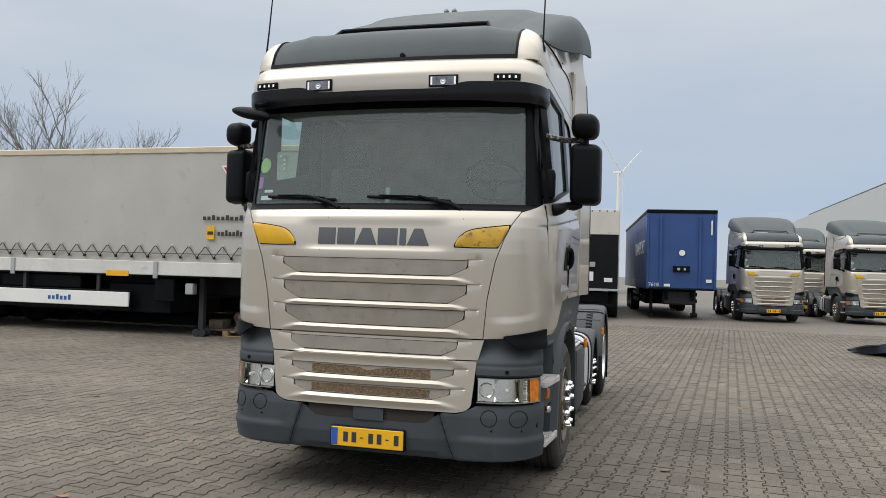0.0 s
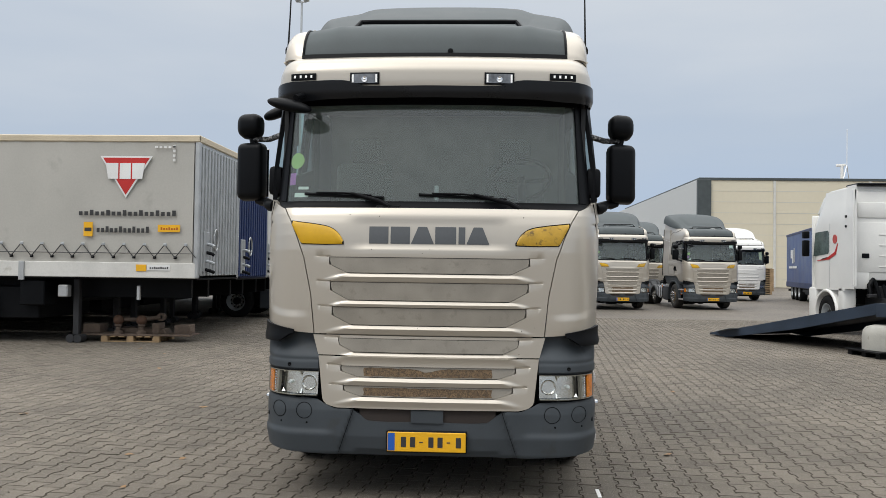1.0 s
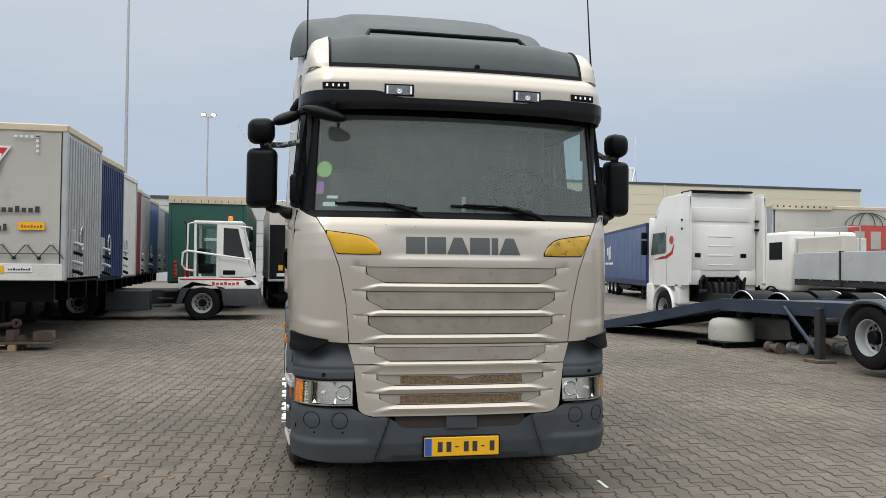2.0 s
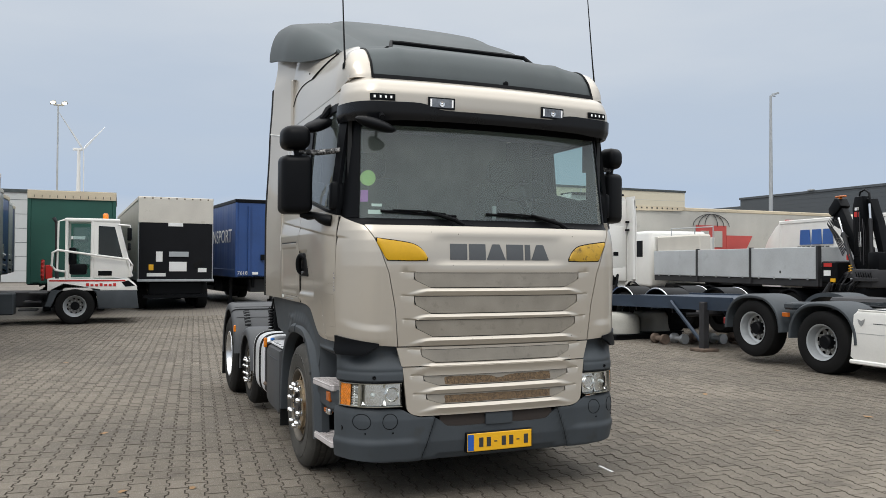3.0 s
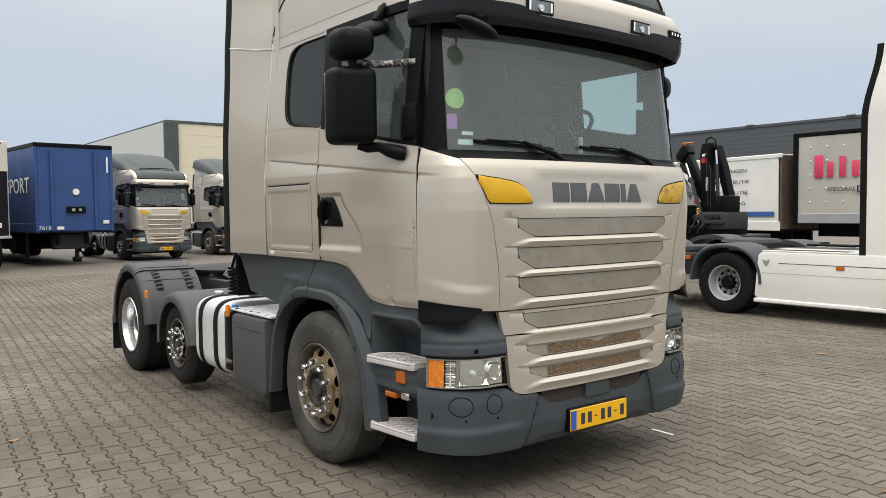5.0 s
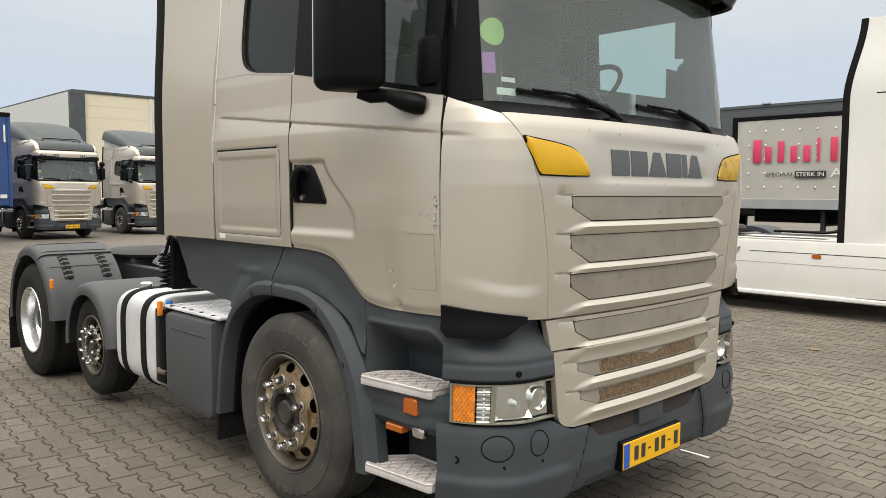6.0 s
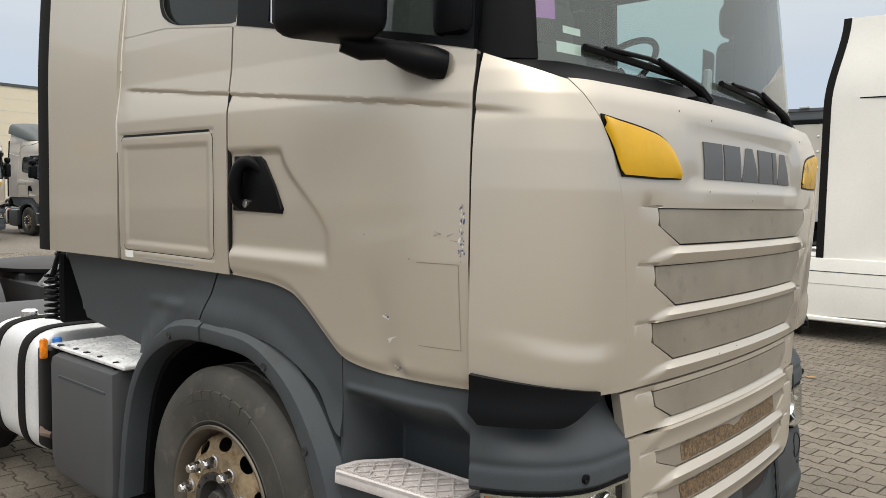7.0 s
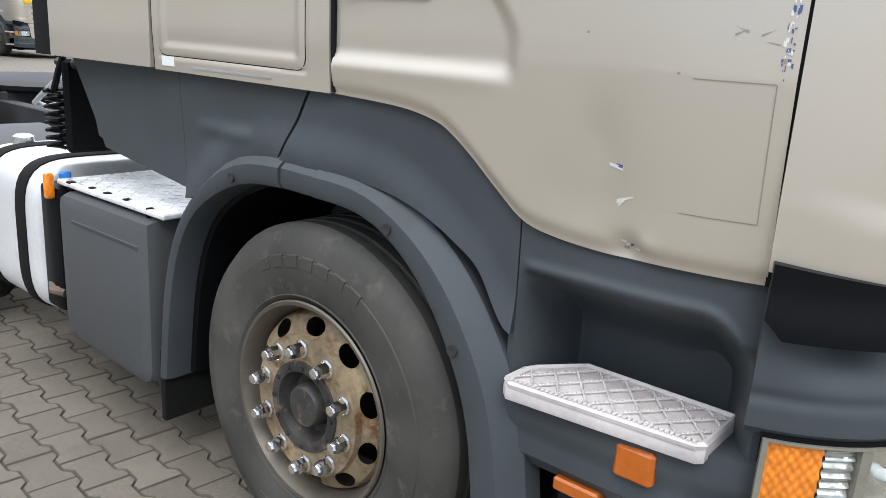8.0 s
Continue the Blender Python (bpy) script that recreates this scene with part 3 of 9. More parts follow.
def ribbon(bm, path, x_out, x_in, wide, lip=0.012):
    """A wheel arch: a band with an outer face, a rounded shoulder and an inner return, along a path in the y-z plane."""
    rings = []
    for i, p in enumerate(path):
        t = (path[min(i + 1, len(path) - 1)] - path[max(i - 1, 0)]).normalized()
        n = Vector((0, -t.z, t.y))
        if n.z < 0 and abs(t.y) > 0.5:
            n = -n
        c = Vector((0, (path[0].y + path[-1].y) / 2, 0.55))
        width = wide(p) if callable(wide) else wide
        if n.dot(p - c) < 0:
            n = -n
        ring = []
        for d, x in ((0.0, x_in), (0.0, x_out - 0.03), (0.006, x_out - 0.008), (0.022, x_out), (width * 0.60, x_out - 0.001), (width * 0.64, x_out - 0.005), (width, x_out - 0.046), (width, x_in)):
            ring.append(bm.verts.new((x, p.y + n.y * d, p.z + n.z * d)))
        rings.append(ring)
    m = len(rings[0])
    for a, b in zip(rings, rings[1:]):
        for k in range(m):
            bm.faces.new((a[k], a[(k + 1) % m], b[(k + 1) % m], b[k]))
    bm.faces.new(rings[0])
    bm.faces.new(rings[-1])
    return bm


def wheel(parent, x, y, z, sg, r=0.5, width=0.30, style="steer", rim_mat=None, name="wheel", disc=None):
    """A lorry wheel: tyre, rim, disc with hand holes, hub and nuts. x is the outer face, sg its side."""
    w = thing(name, "", "")
    w.parent = parent
    w.matrix_local = Matrix.Translation((x, y, z))
    rr = 0.575 * r
    k = r / 0.5
    tyre = [(rr * 0.97, -0.02), (rr + 0.012, 0.004), (rr + 0.022, 0.010), (rr + 0.025, 0.007), (rr + 0.05 * k, 0.013), (rr + 0.10 * k, 0.017), (rr + 0.125 * k, 0.0165), (rr + 0.128 * k, 0.013), (r - 0.075 * k, 0.012), (r - 0.045 * k, 0.003), (r - 0.018, -0.012), (r - 0.003, -0.034)]
    for i in range(5):
        h = -0.05 - (width - 0.10) * (i / 4)
        tyre += [(r, h + 0.012), (r, h - 0.022), (r - 0.012, h - 0.026), (r - 0.012, h - 0.034)] if i < 4 else [(r, h)]
    tyre += [(r - 0.03, -width + 0.01), (r - 0.1, -width), (rr, -width + 0.01), (rr * 0.97, -width + 0.03)]
    part("tyre", lathe(nb(), tyre, (0, 0, 0), "x", 64, sg), TYRE if name == "wheel" and style == "steer" else TYRE_DARK, w, "worn dusty black tyre")
    if style == "steer" and name == "wheel":
        for c in (62, 242):
            for i in range(7):
                a0 = c + i * 8.5
                bm, rings = nb(), []
                for q in range(4):
                    a = radians(a0 + 6.0 * q / 3)
                    rings.append([bm.verts.new((sg * x, rad * k * math.cos(a), rad * k * math.sin(a))) for rad, x in ((0.383, 0.011), (0.387, 0.0185), (0.418, 0.0185), (0.422, 0.011))])
                for u, v in zip(rings, rings[1:]):
                    for m in range(3):
                        bm.faces.new((u[m], u[m + 1], v[m + 1], v[m]))
                bm.faces.new(rings[0])
                bm.faces.new(rings[-1])
                part("sidewall_mark", bm, TYRE, w)
    rim_mat = rim_mat or ALU
    disc_mat = disc or (RUSTY if style == "steer" else rim_mat)
    rim = [(rr + 0.008, 0.006), (rr + 0.004, 0.012), (rr - 0.006, 0.010), (rr - 0.016, -0.006), (rr - 0.028, -0.05), (rr - 0.035, -0.16), (rr - 0.035, -width + 0.02)]
    part("rim", lathe(nb(), rim, (0, 0, 0), "x", 64, sg), rim_mat, w)
    n = 120
    bm = nb()
    if style == "steer":
        prof = [(rr - 0.028, -0.075), (rr - 0.034, -0.05), (rr - 0.042, -0.034)] + [(rr - 0.042 - 0.012 * q, -0.034 + 0.0062 * q) for q in range(1, 5)] + [(0.198 * k, 0.012), (0.118 * k, 0.014), (0.108 * k, -0.01)]
    else:
        prof = [(rr - 0.036, -0.10), (rr - 0.05, -0.13), (rr - 0.075, -0.165)] + [(lerp(rr - 0.075, 0.18 * k, q / 4), lerp(-0.165, -0.188, q / 4)) for q in range(1, 5)] + [(0.165 * k, -0.19), (0.10 * k, -0.19), (0.09 * k, -0.17)]

    def in_hole(i, q):
        return ((i - 5.5) / 3.1) ** 2 + ((q - 3.5) / 2.0) ** 2 < 1

    def on_rim(i, q):
        """The place of a ring point: those on a hand hole's edge move onto an oval."""
        near = [in_hole(u % 12, v) for u in (i % 12 - 1, i % 12) for v in (q - 1, q) if 2 <= v <= 5]
        f, g = float(i), float(q)
        if near and any(near) and not (all(near) and len(near) == 4):
            du, dv = (i % 12 - 6) / 3.1, (q - 4) / 2.0
            r = math.hypot(du, dv)
            if r > 0.01:
                f, g = i - (i % 12) + 6 + 3.1 * du / r, 4 + 2.0 * dv / r
        lo = max(0, min(len(prof) - 2, int(g)))
        return f, lerp(prof[lo][0], prof[lo + 1][0], g - lo), lerp(prof[lo][1], prof[lo + 1][1], g - lo)
    rings = []
    for q in range(len(prof)):
        spot = [on_rim(i, q) for i in range(n)]
        rings.append([bm.verts.new((sg * h, pr * math.cos(2 * math.pi * f / n), pr * math.sin(2 * math.pi * f / n))) for f, pr, h in spot])
    for q, (a, b) in enumerate(zip(rings, rings[1:])):
        for i in range(n):
            if 2 <= q <= 5 and in_hole(i % 12, q):
                continue
            bm.faces.new((a[i], a[(i + 1) % n], b[(i + 1) % n], b[i]))
    bmesh.ops.solidify(bm, geom=bm.faces[:], thickness=0.008)
    disc = part("disc", bm, disc_mat, w)
    if style == "steer":
        hub = [(0.130 * k, 0.010), (0.128 * k, 0.021), (0.112 * k, 0.023), (0.100 * k, 0.021), (0.097 * k, 0.0), (0.084 * k, -0.030), (0.066 * k, -0.034), (0.062 * k, -0.020), (0.060 * k, 0.012), (0.054 * k, 0.020), (0.03 * k, 0.023), (0.0005, 0.023)]
        base, nl = 0.012, 0.055
    else:
        hub = [(0.10 * k, -0.20), (0.098 * k, -0.10), (0.085 * k, -0.07), (0.07 * k, -0.065), (0.0005, -0.06)]
        base, nl = -0.19, 0.04
    part("hub", lathe(nb(), hub, (0, 0, 0), "x", 32, sg), HUB_GREASE if style == "steer" else STEEL_DARK, w)
    nuts = 10
    for i in range(nuts):
        a = 2 * math.pi * (i + 0.4) / nuts
        ring = 0.167 if style == "steer" else 0.1425
        c = (0, ring * k * math.cos(a), ring * k * math.sin(a))
        bm = lathe(nb(), [(0.026 * k, base), (0.026 * k, base + 0.008), (0.0205 * k, base + 0.011), (0.020 * k, base + nl * 0.72), (0.014 * k, base + nl), (0.0005, base + nl + 0.003)], c, "x", 6 if style != "steer" else 8, sg)
        part("wheel_nut", bm, CHROME if style == "steer" else GREY_SILVER, w)
    if style == "steer":
        for i in range(12):
            a = 2 * math.pi * i / 12
            part("hub_bolt", lathe(nb(), [(0.007 * k, 0.018), (0.007 * k, 0.028), (0.0005, 0.029)], (0, 0.115 * k * math.cos(a), 0.115 * k * math.sin(a)), "x", 6, sg), STEEL_DARK, w)
    part("backing", lathe(nb(), [(rr - 0.04, -width * 0.75), (0.0005, -width * 0.75)], (0, 0, 0), "x", 32, sg), BLACK, w)
    return w


def mirror_set(root, sg):
    """The door mirrors: a tall housing, a wide-angle housing above it, and their arms."""
    m = thing("mirror", "", "")
    m.parent = root
    X0, X1 = (-1.511, -1.278) if sg < 0 else (1.268, 1.49)
    yc = 0.62

    def shell(x0, x1, y0, y1, z0, z1, r, turn):
        """A mirror housing: rounded, fuller in front, its inner side swung forward."""
        bm = rbox(nb(), (x0, y0, z0), (x1, y1, z1), r, 4)
        c = (x0 + x1) / 2
        for v in bm.verts:
            f = (y1 - v.co.y) / (y1 - y0)
            v.co.x = c + (v.co.x - c) * (1 - 0.10 * f)
            v.co.z -= 0.012 * f * (1 if v.co.z > (z0 + z1) / 2 else -1)
            v.co.y += sg * turn * (v.co.x - c)
        return bm
    part("housing", shell(X0, X1, yc - 0.085, yc + 0.10, 2.075, 2.52, 0.05, 0.38), BLACK, m, "black mirror housing")
    part("housing", shell(X0 + 0.005, X1 - 0.02, yc - 0.115, yc + 0.09, 2.545, 2.735, 0.065, 0.35), BLACK, m, "black wide-angle mirror housing")
    part("mirror_pane", rbox(nb(), (X0 + 0.02, yc + 0.135, 2.12), (X1 - 0.02, yc + 0.14, 2.49), 0.002), CHROME, m)
    bm = tube(nb(), [((X0 + X1) / 2, yc, 2.54), (sg * 1.24, yc - 0.06, 2.535), (sg * 1.11, 0.39, 2.54)], 0.021, 10)
    part("arm", bm, SCUFFED, m, "scuffed black and silver mirror arm")
    bm = tube(nb(), [(sg * 1.345, yc + 0.02, 2.085), (sg * 1.30, yc - 0.01, 2.070), (sg * 1.255, yc - 0.06, 2.068), (sg * 1.225, 0.50, 2.045), (sg * 1.195, 0.45, 2.030), (sg * 1.165, 0.43, 2.025)], [0.030, 0.034, 0.028, 0.040, 0.044, 0.040], 12)
    part("arm", bm, BLACK, m)
    part("arm", tube(nb(), [((X0 + X1) / 2 + sg * -0.02, yc, 2.50), ((X0 + X1) / 2, yc, 2.60)], 0.03, 8), BLACK, m)
    part("pillar_block", rbox(nb(), (sg * 1.09, 0.35, 2.10), (sg * 1.19, 0.47, 2.31), 0.03, 2), BLACK, m)
    return m


def truck(name, label, group=""):
    """A sleeper-cab tractor unit with three axles: the cab faces -y, its front middle stands at the origin."""
    root = thing(name, label, "truck", group=group)
    # front panels
    xe = knots((1.13, 0.775), (1.40, 0.80), (1.65, 0.85), (1.80, 0.905), (1.90, 0.95), (1.99, 1.005))
    zs = {1.135, 1.99}
    for p in POCKETS[:3]:
        zs |= {p[0] - 0.045, p[0] - 0.036, p[0] - 0.033, p[0] - 0.029, p[0] - 0.022, p[0] - 0.012, p[0] - 0.004, p[0] - 0.0005, p[0] + 0.0005, (p[0] + p[1]) / 2, p[0] + 0.25 * (p[1] - p[0]), p[0] + 0.55 * (p[1] - p[0]), p[0] + 0.75 * (p[1] - p[0]), p[1] - 0.0005, p[1] + 0.0005, p[1] + 0.0035, p[1] + 0.009}
    zs |= {1.70, 1.715, 1.73, 1.76, 1.79, 1.83, 1.87, 1.89, 1.91, 1.93, 1.95, 1.97}
    zs = sorted(zs)

    def hood(a, b):
        z = zs[round(b * (len(zs) - 1))]
        return sx(GRILLE, z, grille_columns(z, xe(z))[round(a * N_COLS)]), z
    part("hood_panel", skin(GRILLE, hood, N_COLS, len(zs) - 1, 0.0, 0.03, grille_relief), PAINT, root, smooth=0.5)
    for p in POCKETS:
        worn = p[0] < 1.0

        def ins(a, b, p=p):
            z = lerp(p[0] + 0.005, p[1] - 0.003, b)
            h = pocket_half(0, z, p) - 0.0055
            return sx(GRILLE, z, lerp(-h, h, a)), z
        # Black sheet added behind the insert so that the gap's shade reads dark.
        part("insert_backing", skin(GRILLE, lambda a, b, p=p: (lambda z: (sx(GRILLE, z, lerp(-1, 1, a) * (pocket_half(0, z, p) - 0.0002)), z))(lerp(p[0] + 0.0006, p[1] - 0.0006, b)), 30, 4, -0.009, 0.003, lambda x, y, z, p=p: -0.008 * (z - p[0]) / (p[1] - p[0])), BLACK, root)
        part("grille_insert", skin(GRILLE, ins, 30, 4, 0.003, 0.008, lambda x, y, z, p=p: -0.008 * (z - p[0]) / (p[1] - p[0])), PAINT_DULL, root, "dull darker grille insert")
        if worn:
            def rust(a, b, p=p):
                x = lerp(-0.43, 0.43, a)
                notch = 0.022 * math.exp(-(x / 0.07) ** 2) if p[0] > 0.8 else 0.0
                lo_, hi_ = p[0] + 0.011 + 0.004 * noise.noise((x * 30, p[0] * 50, 0)), p[1] - 0.011 - notch + 0.004 * noise.noise((x * 30, p[0] * 50, 7))
                z = lerp(lo_, hi_, b)
                return sx(GRILLE, z, x + 0.01 * noise.noise((z * 60, x * 3, 3)) * (abs(x) > 0.35)), z
            part("grille_mesh", skin(GRILLE, rust, 90, 5, 0.005, 0.004, lambda x, y, z, p=p: -0.008 * (z - p[0]) / (p[1] - p[0])), PAINT_RUST, root, "rust-brown insect-spattered grille mesh")
    def strip(a, b):
        z = midz[round(b * (len(midz) - 1))]
        return sx(GRILLE, z, grille_columns(z, lerp(0.748, 0.785, (z - 0.992) / 0.134))[round(a * N_COLS)]), z
    midz = [0.992, 1.0, 1.0115, 1.0125, 1.03, 1.06, 1.09, 1.1075, 1.1085, 1.118, 1.126]
    part("middle_panel", skin(GRILLE, strip, N_COLS, len(midz) - 1, -0.004, 0.03, grille_relief), PAINT, root, smooth=0.5)
    lowz = sorted({0.985, 0.975, 0.96, 0.94} | {v for p in POCKETS[4:] for v in (p[0] - 0.045, p[0] - 0.036, p[0] - 0.033, p[0] - 0.029, p[0] - 0.022, p[0] - 0.012, p[0] - 0.004, p[0] - 0.0005, p[0] + 0.0005, p[0] + 0.25 * (p[1] - p[0]), p[0] + 0.55 * (p[1] - p[0]), p[1] - 0.0005, p[1] + 0.0005, p[1] + 0.0035, p[1] + 0.009)} | {0.64, 0.65, 0.66})
    half = knots((0.64, 0.61), (0.648, 0.65), (0.66, 0.68), (0.68, 0.703), (0.70, 0.712), (0.985, 0.742))

    def lower(a, b):
        z = lowz[round(b * (len(lowz) - 1))]
        return sx(GRILLE, z, grille_columns(z, half(z))[round(a * N_COLS)]), z
    part("lower_grille_panel", skin(GRILLE, lower, N_COLS, len(lowz) - 1, 0.006, 0.03, grille_relief), PAINT, root, smooth=0.5)
    badge(root)
    crnd = random.Random(21)
    for _ in range(16):
        x, z = crnd.uniform(-0.72, 0.72), crnd.choice((1.945, 1.70, 1.43, 1.19, 1.02)) + crnd.uniform(-0.02, 0.02)
        part("stone_chip", lathe(nb(), [(crnd.uniform(0.002, 0.004), 0.0), (0.0005, -0.0012)], on_skin(GRILLE, x, z, grille_relief(x, 0, z) + 0.0006), "y", 7), BLACK, root)
    for sg in (-1, 1):
        lo = knots((0.58, 1.745), (0.70, 1.742), (0.87, 1.745), (0.945, 1.885))
        hi = soft((0.58, 1.752), (0.605, 1.80), (0.66, 1.845), (0.75, 1.868), (0.945, 1.892))
        part("marker_frame", front(GRILLE, sg * 0.576, sg * 0.945, lambda x: lo(abs(x)) - 0.007, lambda x: hi(abs(x)) + 0.007, 24, 4, 0.0015, 0.004), BLACK, root)
        g = front(GRILLE, sg * 0.585, sg * 0.935, lambda x: lo(abs(x)), lambda x: hi(abs(x)), 24, 8, 0.003, 0.006, lambda x, y, z: 0.006 * math.sin(math.pi * max(0.0, min(1.0, (z - lo(abs(x))) / max(0.004, hi(abs(x)) - lo(abs(x)))))) ** 0.6)
        part("corner_marker", g, YELLOW if sg < 0 else YELLOW_DIRTY, root, "yellow panel beside the badge" if sg < 0 else "yellow panel with dark stains")
    # corner panels
    for sg in (-1, 1):
        def corner(a, b, sg=sg):
            t = a if sg > 0 else 1 - a
            zt = lerp(1.985, 2.055, t)
            zb = lerp(1.135, 1.185, t)
            z = lerp(zb, zt, b)
            s0, s1 = sx(GRILLE, min(z, 1.99), xe(min(z, 1.99)) + 0.006), sy(GRILLE, z, 0.332)
            return sg * lerp(s0, s1, t), z

        def bulge(x, y, z):
            zc = lerp(1.255, 1.31, step01(0.0, 0.33, y))
            f = step01(zc + 0.034, zc - 0.030, z) * step01(1.07, 1.20, z) * step01(0.33, 0.06, y) * step01(0.78, 0.93, abs(x))
            h = 1.884 + 0.0963 * y - z
            return 0.012 * f - (0.0 if h < 0 else 0.0085 * min(1.0, h / 0.012) * math.exp(-max(0.0, h - 0.012) / 0.045) * step01(0.18, 0.33, y))
        part("corner_panel", skin(GRILLE, corner, 36, 120, 0.004, 0.025, bulge), PAINT, root)

        def flap(a, b, sg=sg):
            t = a if sg > 0 else 1 - a
            z = lerp(lerp(1.135, 1.075, step01(0.0, 0.4, t)) + 0.03 * step01(0.93, 1.0, t), lerp(1.160, 1.205, t), b)
            s0, s1 = sx(GRILLE, z, 0.915), sy(GRILLE, z, 0.326)
            return sg * lerp(s0, s1, t), z
        part("wind_flap", skin(GRILLE, flap, 30, 10, 0.024, 0.022, lambda x, y, z: 0.012 * step01(1.17, 1.09, z)), BLACK, root, "black wind deflector flap")

        def brow(a, b, sg=sg):
            t = a if sg > 0 else 1 - a
            z = lerp(0.884, 1.175, b)
            s0, s1 = sx(LIGHTS, z, 0.742 + 0.03 * step01(1.0, 1.13, z)), sy(LIGHTS, z, 0.330)
            return sg * lerp(s0, s1, t), z
        shelf = lambda x, y, z: 0.012 * step01(0.884, 0.90, z) - 0.006 * math.exp(-((z - 0.958) / 0.012) ** 2) - 0.062 * step01(0.955, 1.10, z) * step01(0.30, 0.20, y)
        part("headlight_surround", skin(LIGHTS, brow, 26, 40, 0.0, 0.03, shelf), PLASTIC, root, "dark grey plastic headlight surround")
        part("surround_screw", lathe(nb(), [(0.013, 0.006), (0.013, -0.004), (0.008, -0.004), (0.0005, 0.001)], on_skin(LIGHTS, sg * 0.94, 0.922, 0.014), "y", 12), BLACK, root)

    # bumper
    top = soft((0.0, 0.555), (0.40, 0.555), (0.46, 0.60), (0.52, 0.632), (0.62, 0.635), (0.69, 0.662), (0.76, 0.694), (1.3, 0.703))
    bot = soft((0.0, 0.322), (0.5, 0.320), (0.8, 0.328), (1.0, 0.338), (1.3, 0.355))

    def bumper(a, b):
        s = lerp(-1.80, 1.80, a)
        xx = abs(outline(BUMPER, 0.5, s)[0])
        return s, lerp(bot(xx), top(xx), b)

    def bumper_relief(x, y, z):
        d = 0.012 * step01(0.50, 0.46, z) * step01(0.60, 0.70, abs(x))
        side = lerp(0.50, 0.60, (0.628 - z) / 0.293)
        d -= 0.020 * step01(side + 0.012, side - 0.012, abs(x)) + 0.012 * step01(0.50, 0.47, abs(x)) * step01(0.37, 0.34, z)
        for c in (0.835, 1.02):
            rr = math.hypot(abs(x) - c, (z - 0.615) * 1.0)
            d -= 0.002 * math.exp(-((rr - 0.053) / 0.006) ** 2)
        d += 0.01 * step01(0.72, 0.66, z) - 0.01
        return d
    part("bumper", skin(BUMPER, bumper, 160, 36, 0.0, 0.03, bumper_relief), PLASTIC, root, "scuffed dark grey plastic bumper", smooth=0.5)
    for cx in (-1.02, -0.835, 0.835, 1.02):
        ring = []
        for i in range(33):
            a = 2 * math.pi * i / 32
            x, z = cx + 0.053 * math.cos(a), 0.615 + 0.053 * math.sin(a)
            ring.append(on_skin(BUMPER, x, z, bumper_relief(x, 0, z) + 0.0025))
        part("cover_seam", tube(nb(), ring, 0.0022, 4), BLACK, root)
        px, py = outline(BUMPER, 0.535, sx(BUMPER, 0.535, cx + 0.02))
        part("drain_hole", lathe(nb(), [(0.007, 0.004), (0.007, -0.002), (0.0005, -0.002)], (px, py - bumper_relief(px, py, 0.535), 0.535), "y", 10), BLACK, root)
    for sg in (-1, 1):
        x, y = outline(BUMPER, 0.56, sg * sy(BUMPER, 0.56, 0.27))
        part("corner_hole", lathe(nb(), [(0.018, 0.012), (0.018, -0.002), (0.012, -0.002), (0.010, 0.006), (0.0005, 0.006)], (x - sg * 0.002, y, 0.56), "x", 14, -sg), BLACK, root)
        seam = []
        for i in range(9):
            x, z = sg * lerp(0.50, 0.60, i / 8), lerp(0.628, 0.335, i / 8)
            seam.append(on_skin(BUMPER, x, z, bumper_relief(x, 0, z) + 0.001))
        part("bumper_seam", tube(nb(), seam, 0.0025, 4), BLACK, root)
    part("bumper_intake", front(BUMPER, -0.46, 0.46, const(0.535), const(0.655), 20, 2, -0.03, 0.01), MESH_BROWN, root, "brown dusty intake mesh")
    part("tow_cover", front(BUMPER, -0.108, 0.108, const(0.55), const(0.632), 8, 2, -0.008, 0.03), PLASTIC, root)
    plate = part("number_plate", box((-0.262, 0.018, 0.362), (0.262, 0.042, 0.492), 0.004), PLATE_Y, root, "yellow number plate")
    part("plate_holder", box((-0.27, 0.022, 0.355), (0.27, 0.067, 0.499), 0.006), BLACK, root)
    part("plate_band", box((-0.259, 0.016, 0.369), (-0.212, 0.019, 0.485), 0.001), BLUE_EU, plate, "blue end strip")
    for i in range(7):
        w = 0.028 if i in (2, 6) else 0.05
        x = -0.17 + i * 0.061
        hh = 0.004 if i in (2, 5) else 0.034
        part("plate_bar", box((x, 0.0155, 0.427 - hh), (x + (0.024 if i in (2, 5) else 0.034), 0.019, 0.427 + hh), 0.001), PRINT_DARK, plate)
    # headlights: an amber corner, a daylight strip, a large bowl and a round inner lamp behind one clear lens
    for sg in (-1, 1):
        hl = thing("headlight", "", "")
        hl.parent = root

        def zone(k0, k1, zlo=0.722, zhi=0.874, sg=sg):
            """A stretch of the lamp between two stations: x below 0.9 is a place across, above it a depth plus 2."""
            def run(q, z):
                return sy(LIGHTS, z, q - 2) if q > 1.5 else sx(LIGHTS, z, q)

            def f(a, b):
                t = a if sg > 0 else 1 - a
                z = lerp(zlo, zhi, b)
                return sg * lerp(run(k0, z), run(k1, z), t), z
            return f
        part("lens", skin(LIGHTS, zone(0.754, 2.297, 0.716, 0.880), 24, 8, 0.012, 0.004), CLEAR, hl, "clear headlight lens")
        part("housing", skin(LIGHTS, zone(0.744, 2.303, 0.702, 0.892), 20, 6, -0.085, 0.02), BLACK, hl)
        part("bezel", skin(LIGHTS, zone(0.752, 2.150), 24, 10, -0.034, 0.01), REFLECTOR, hl, "bright inner bezel")

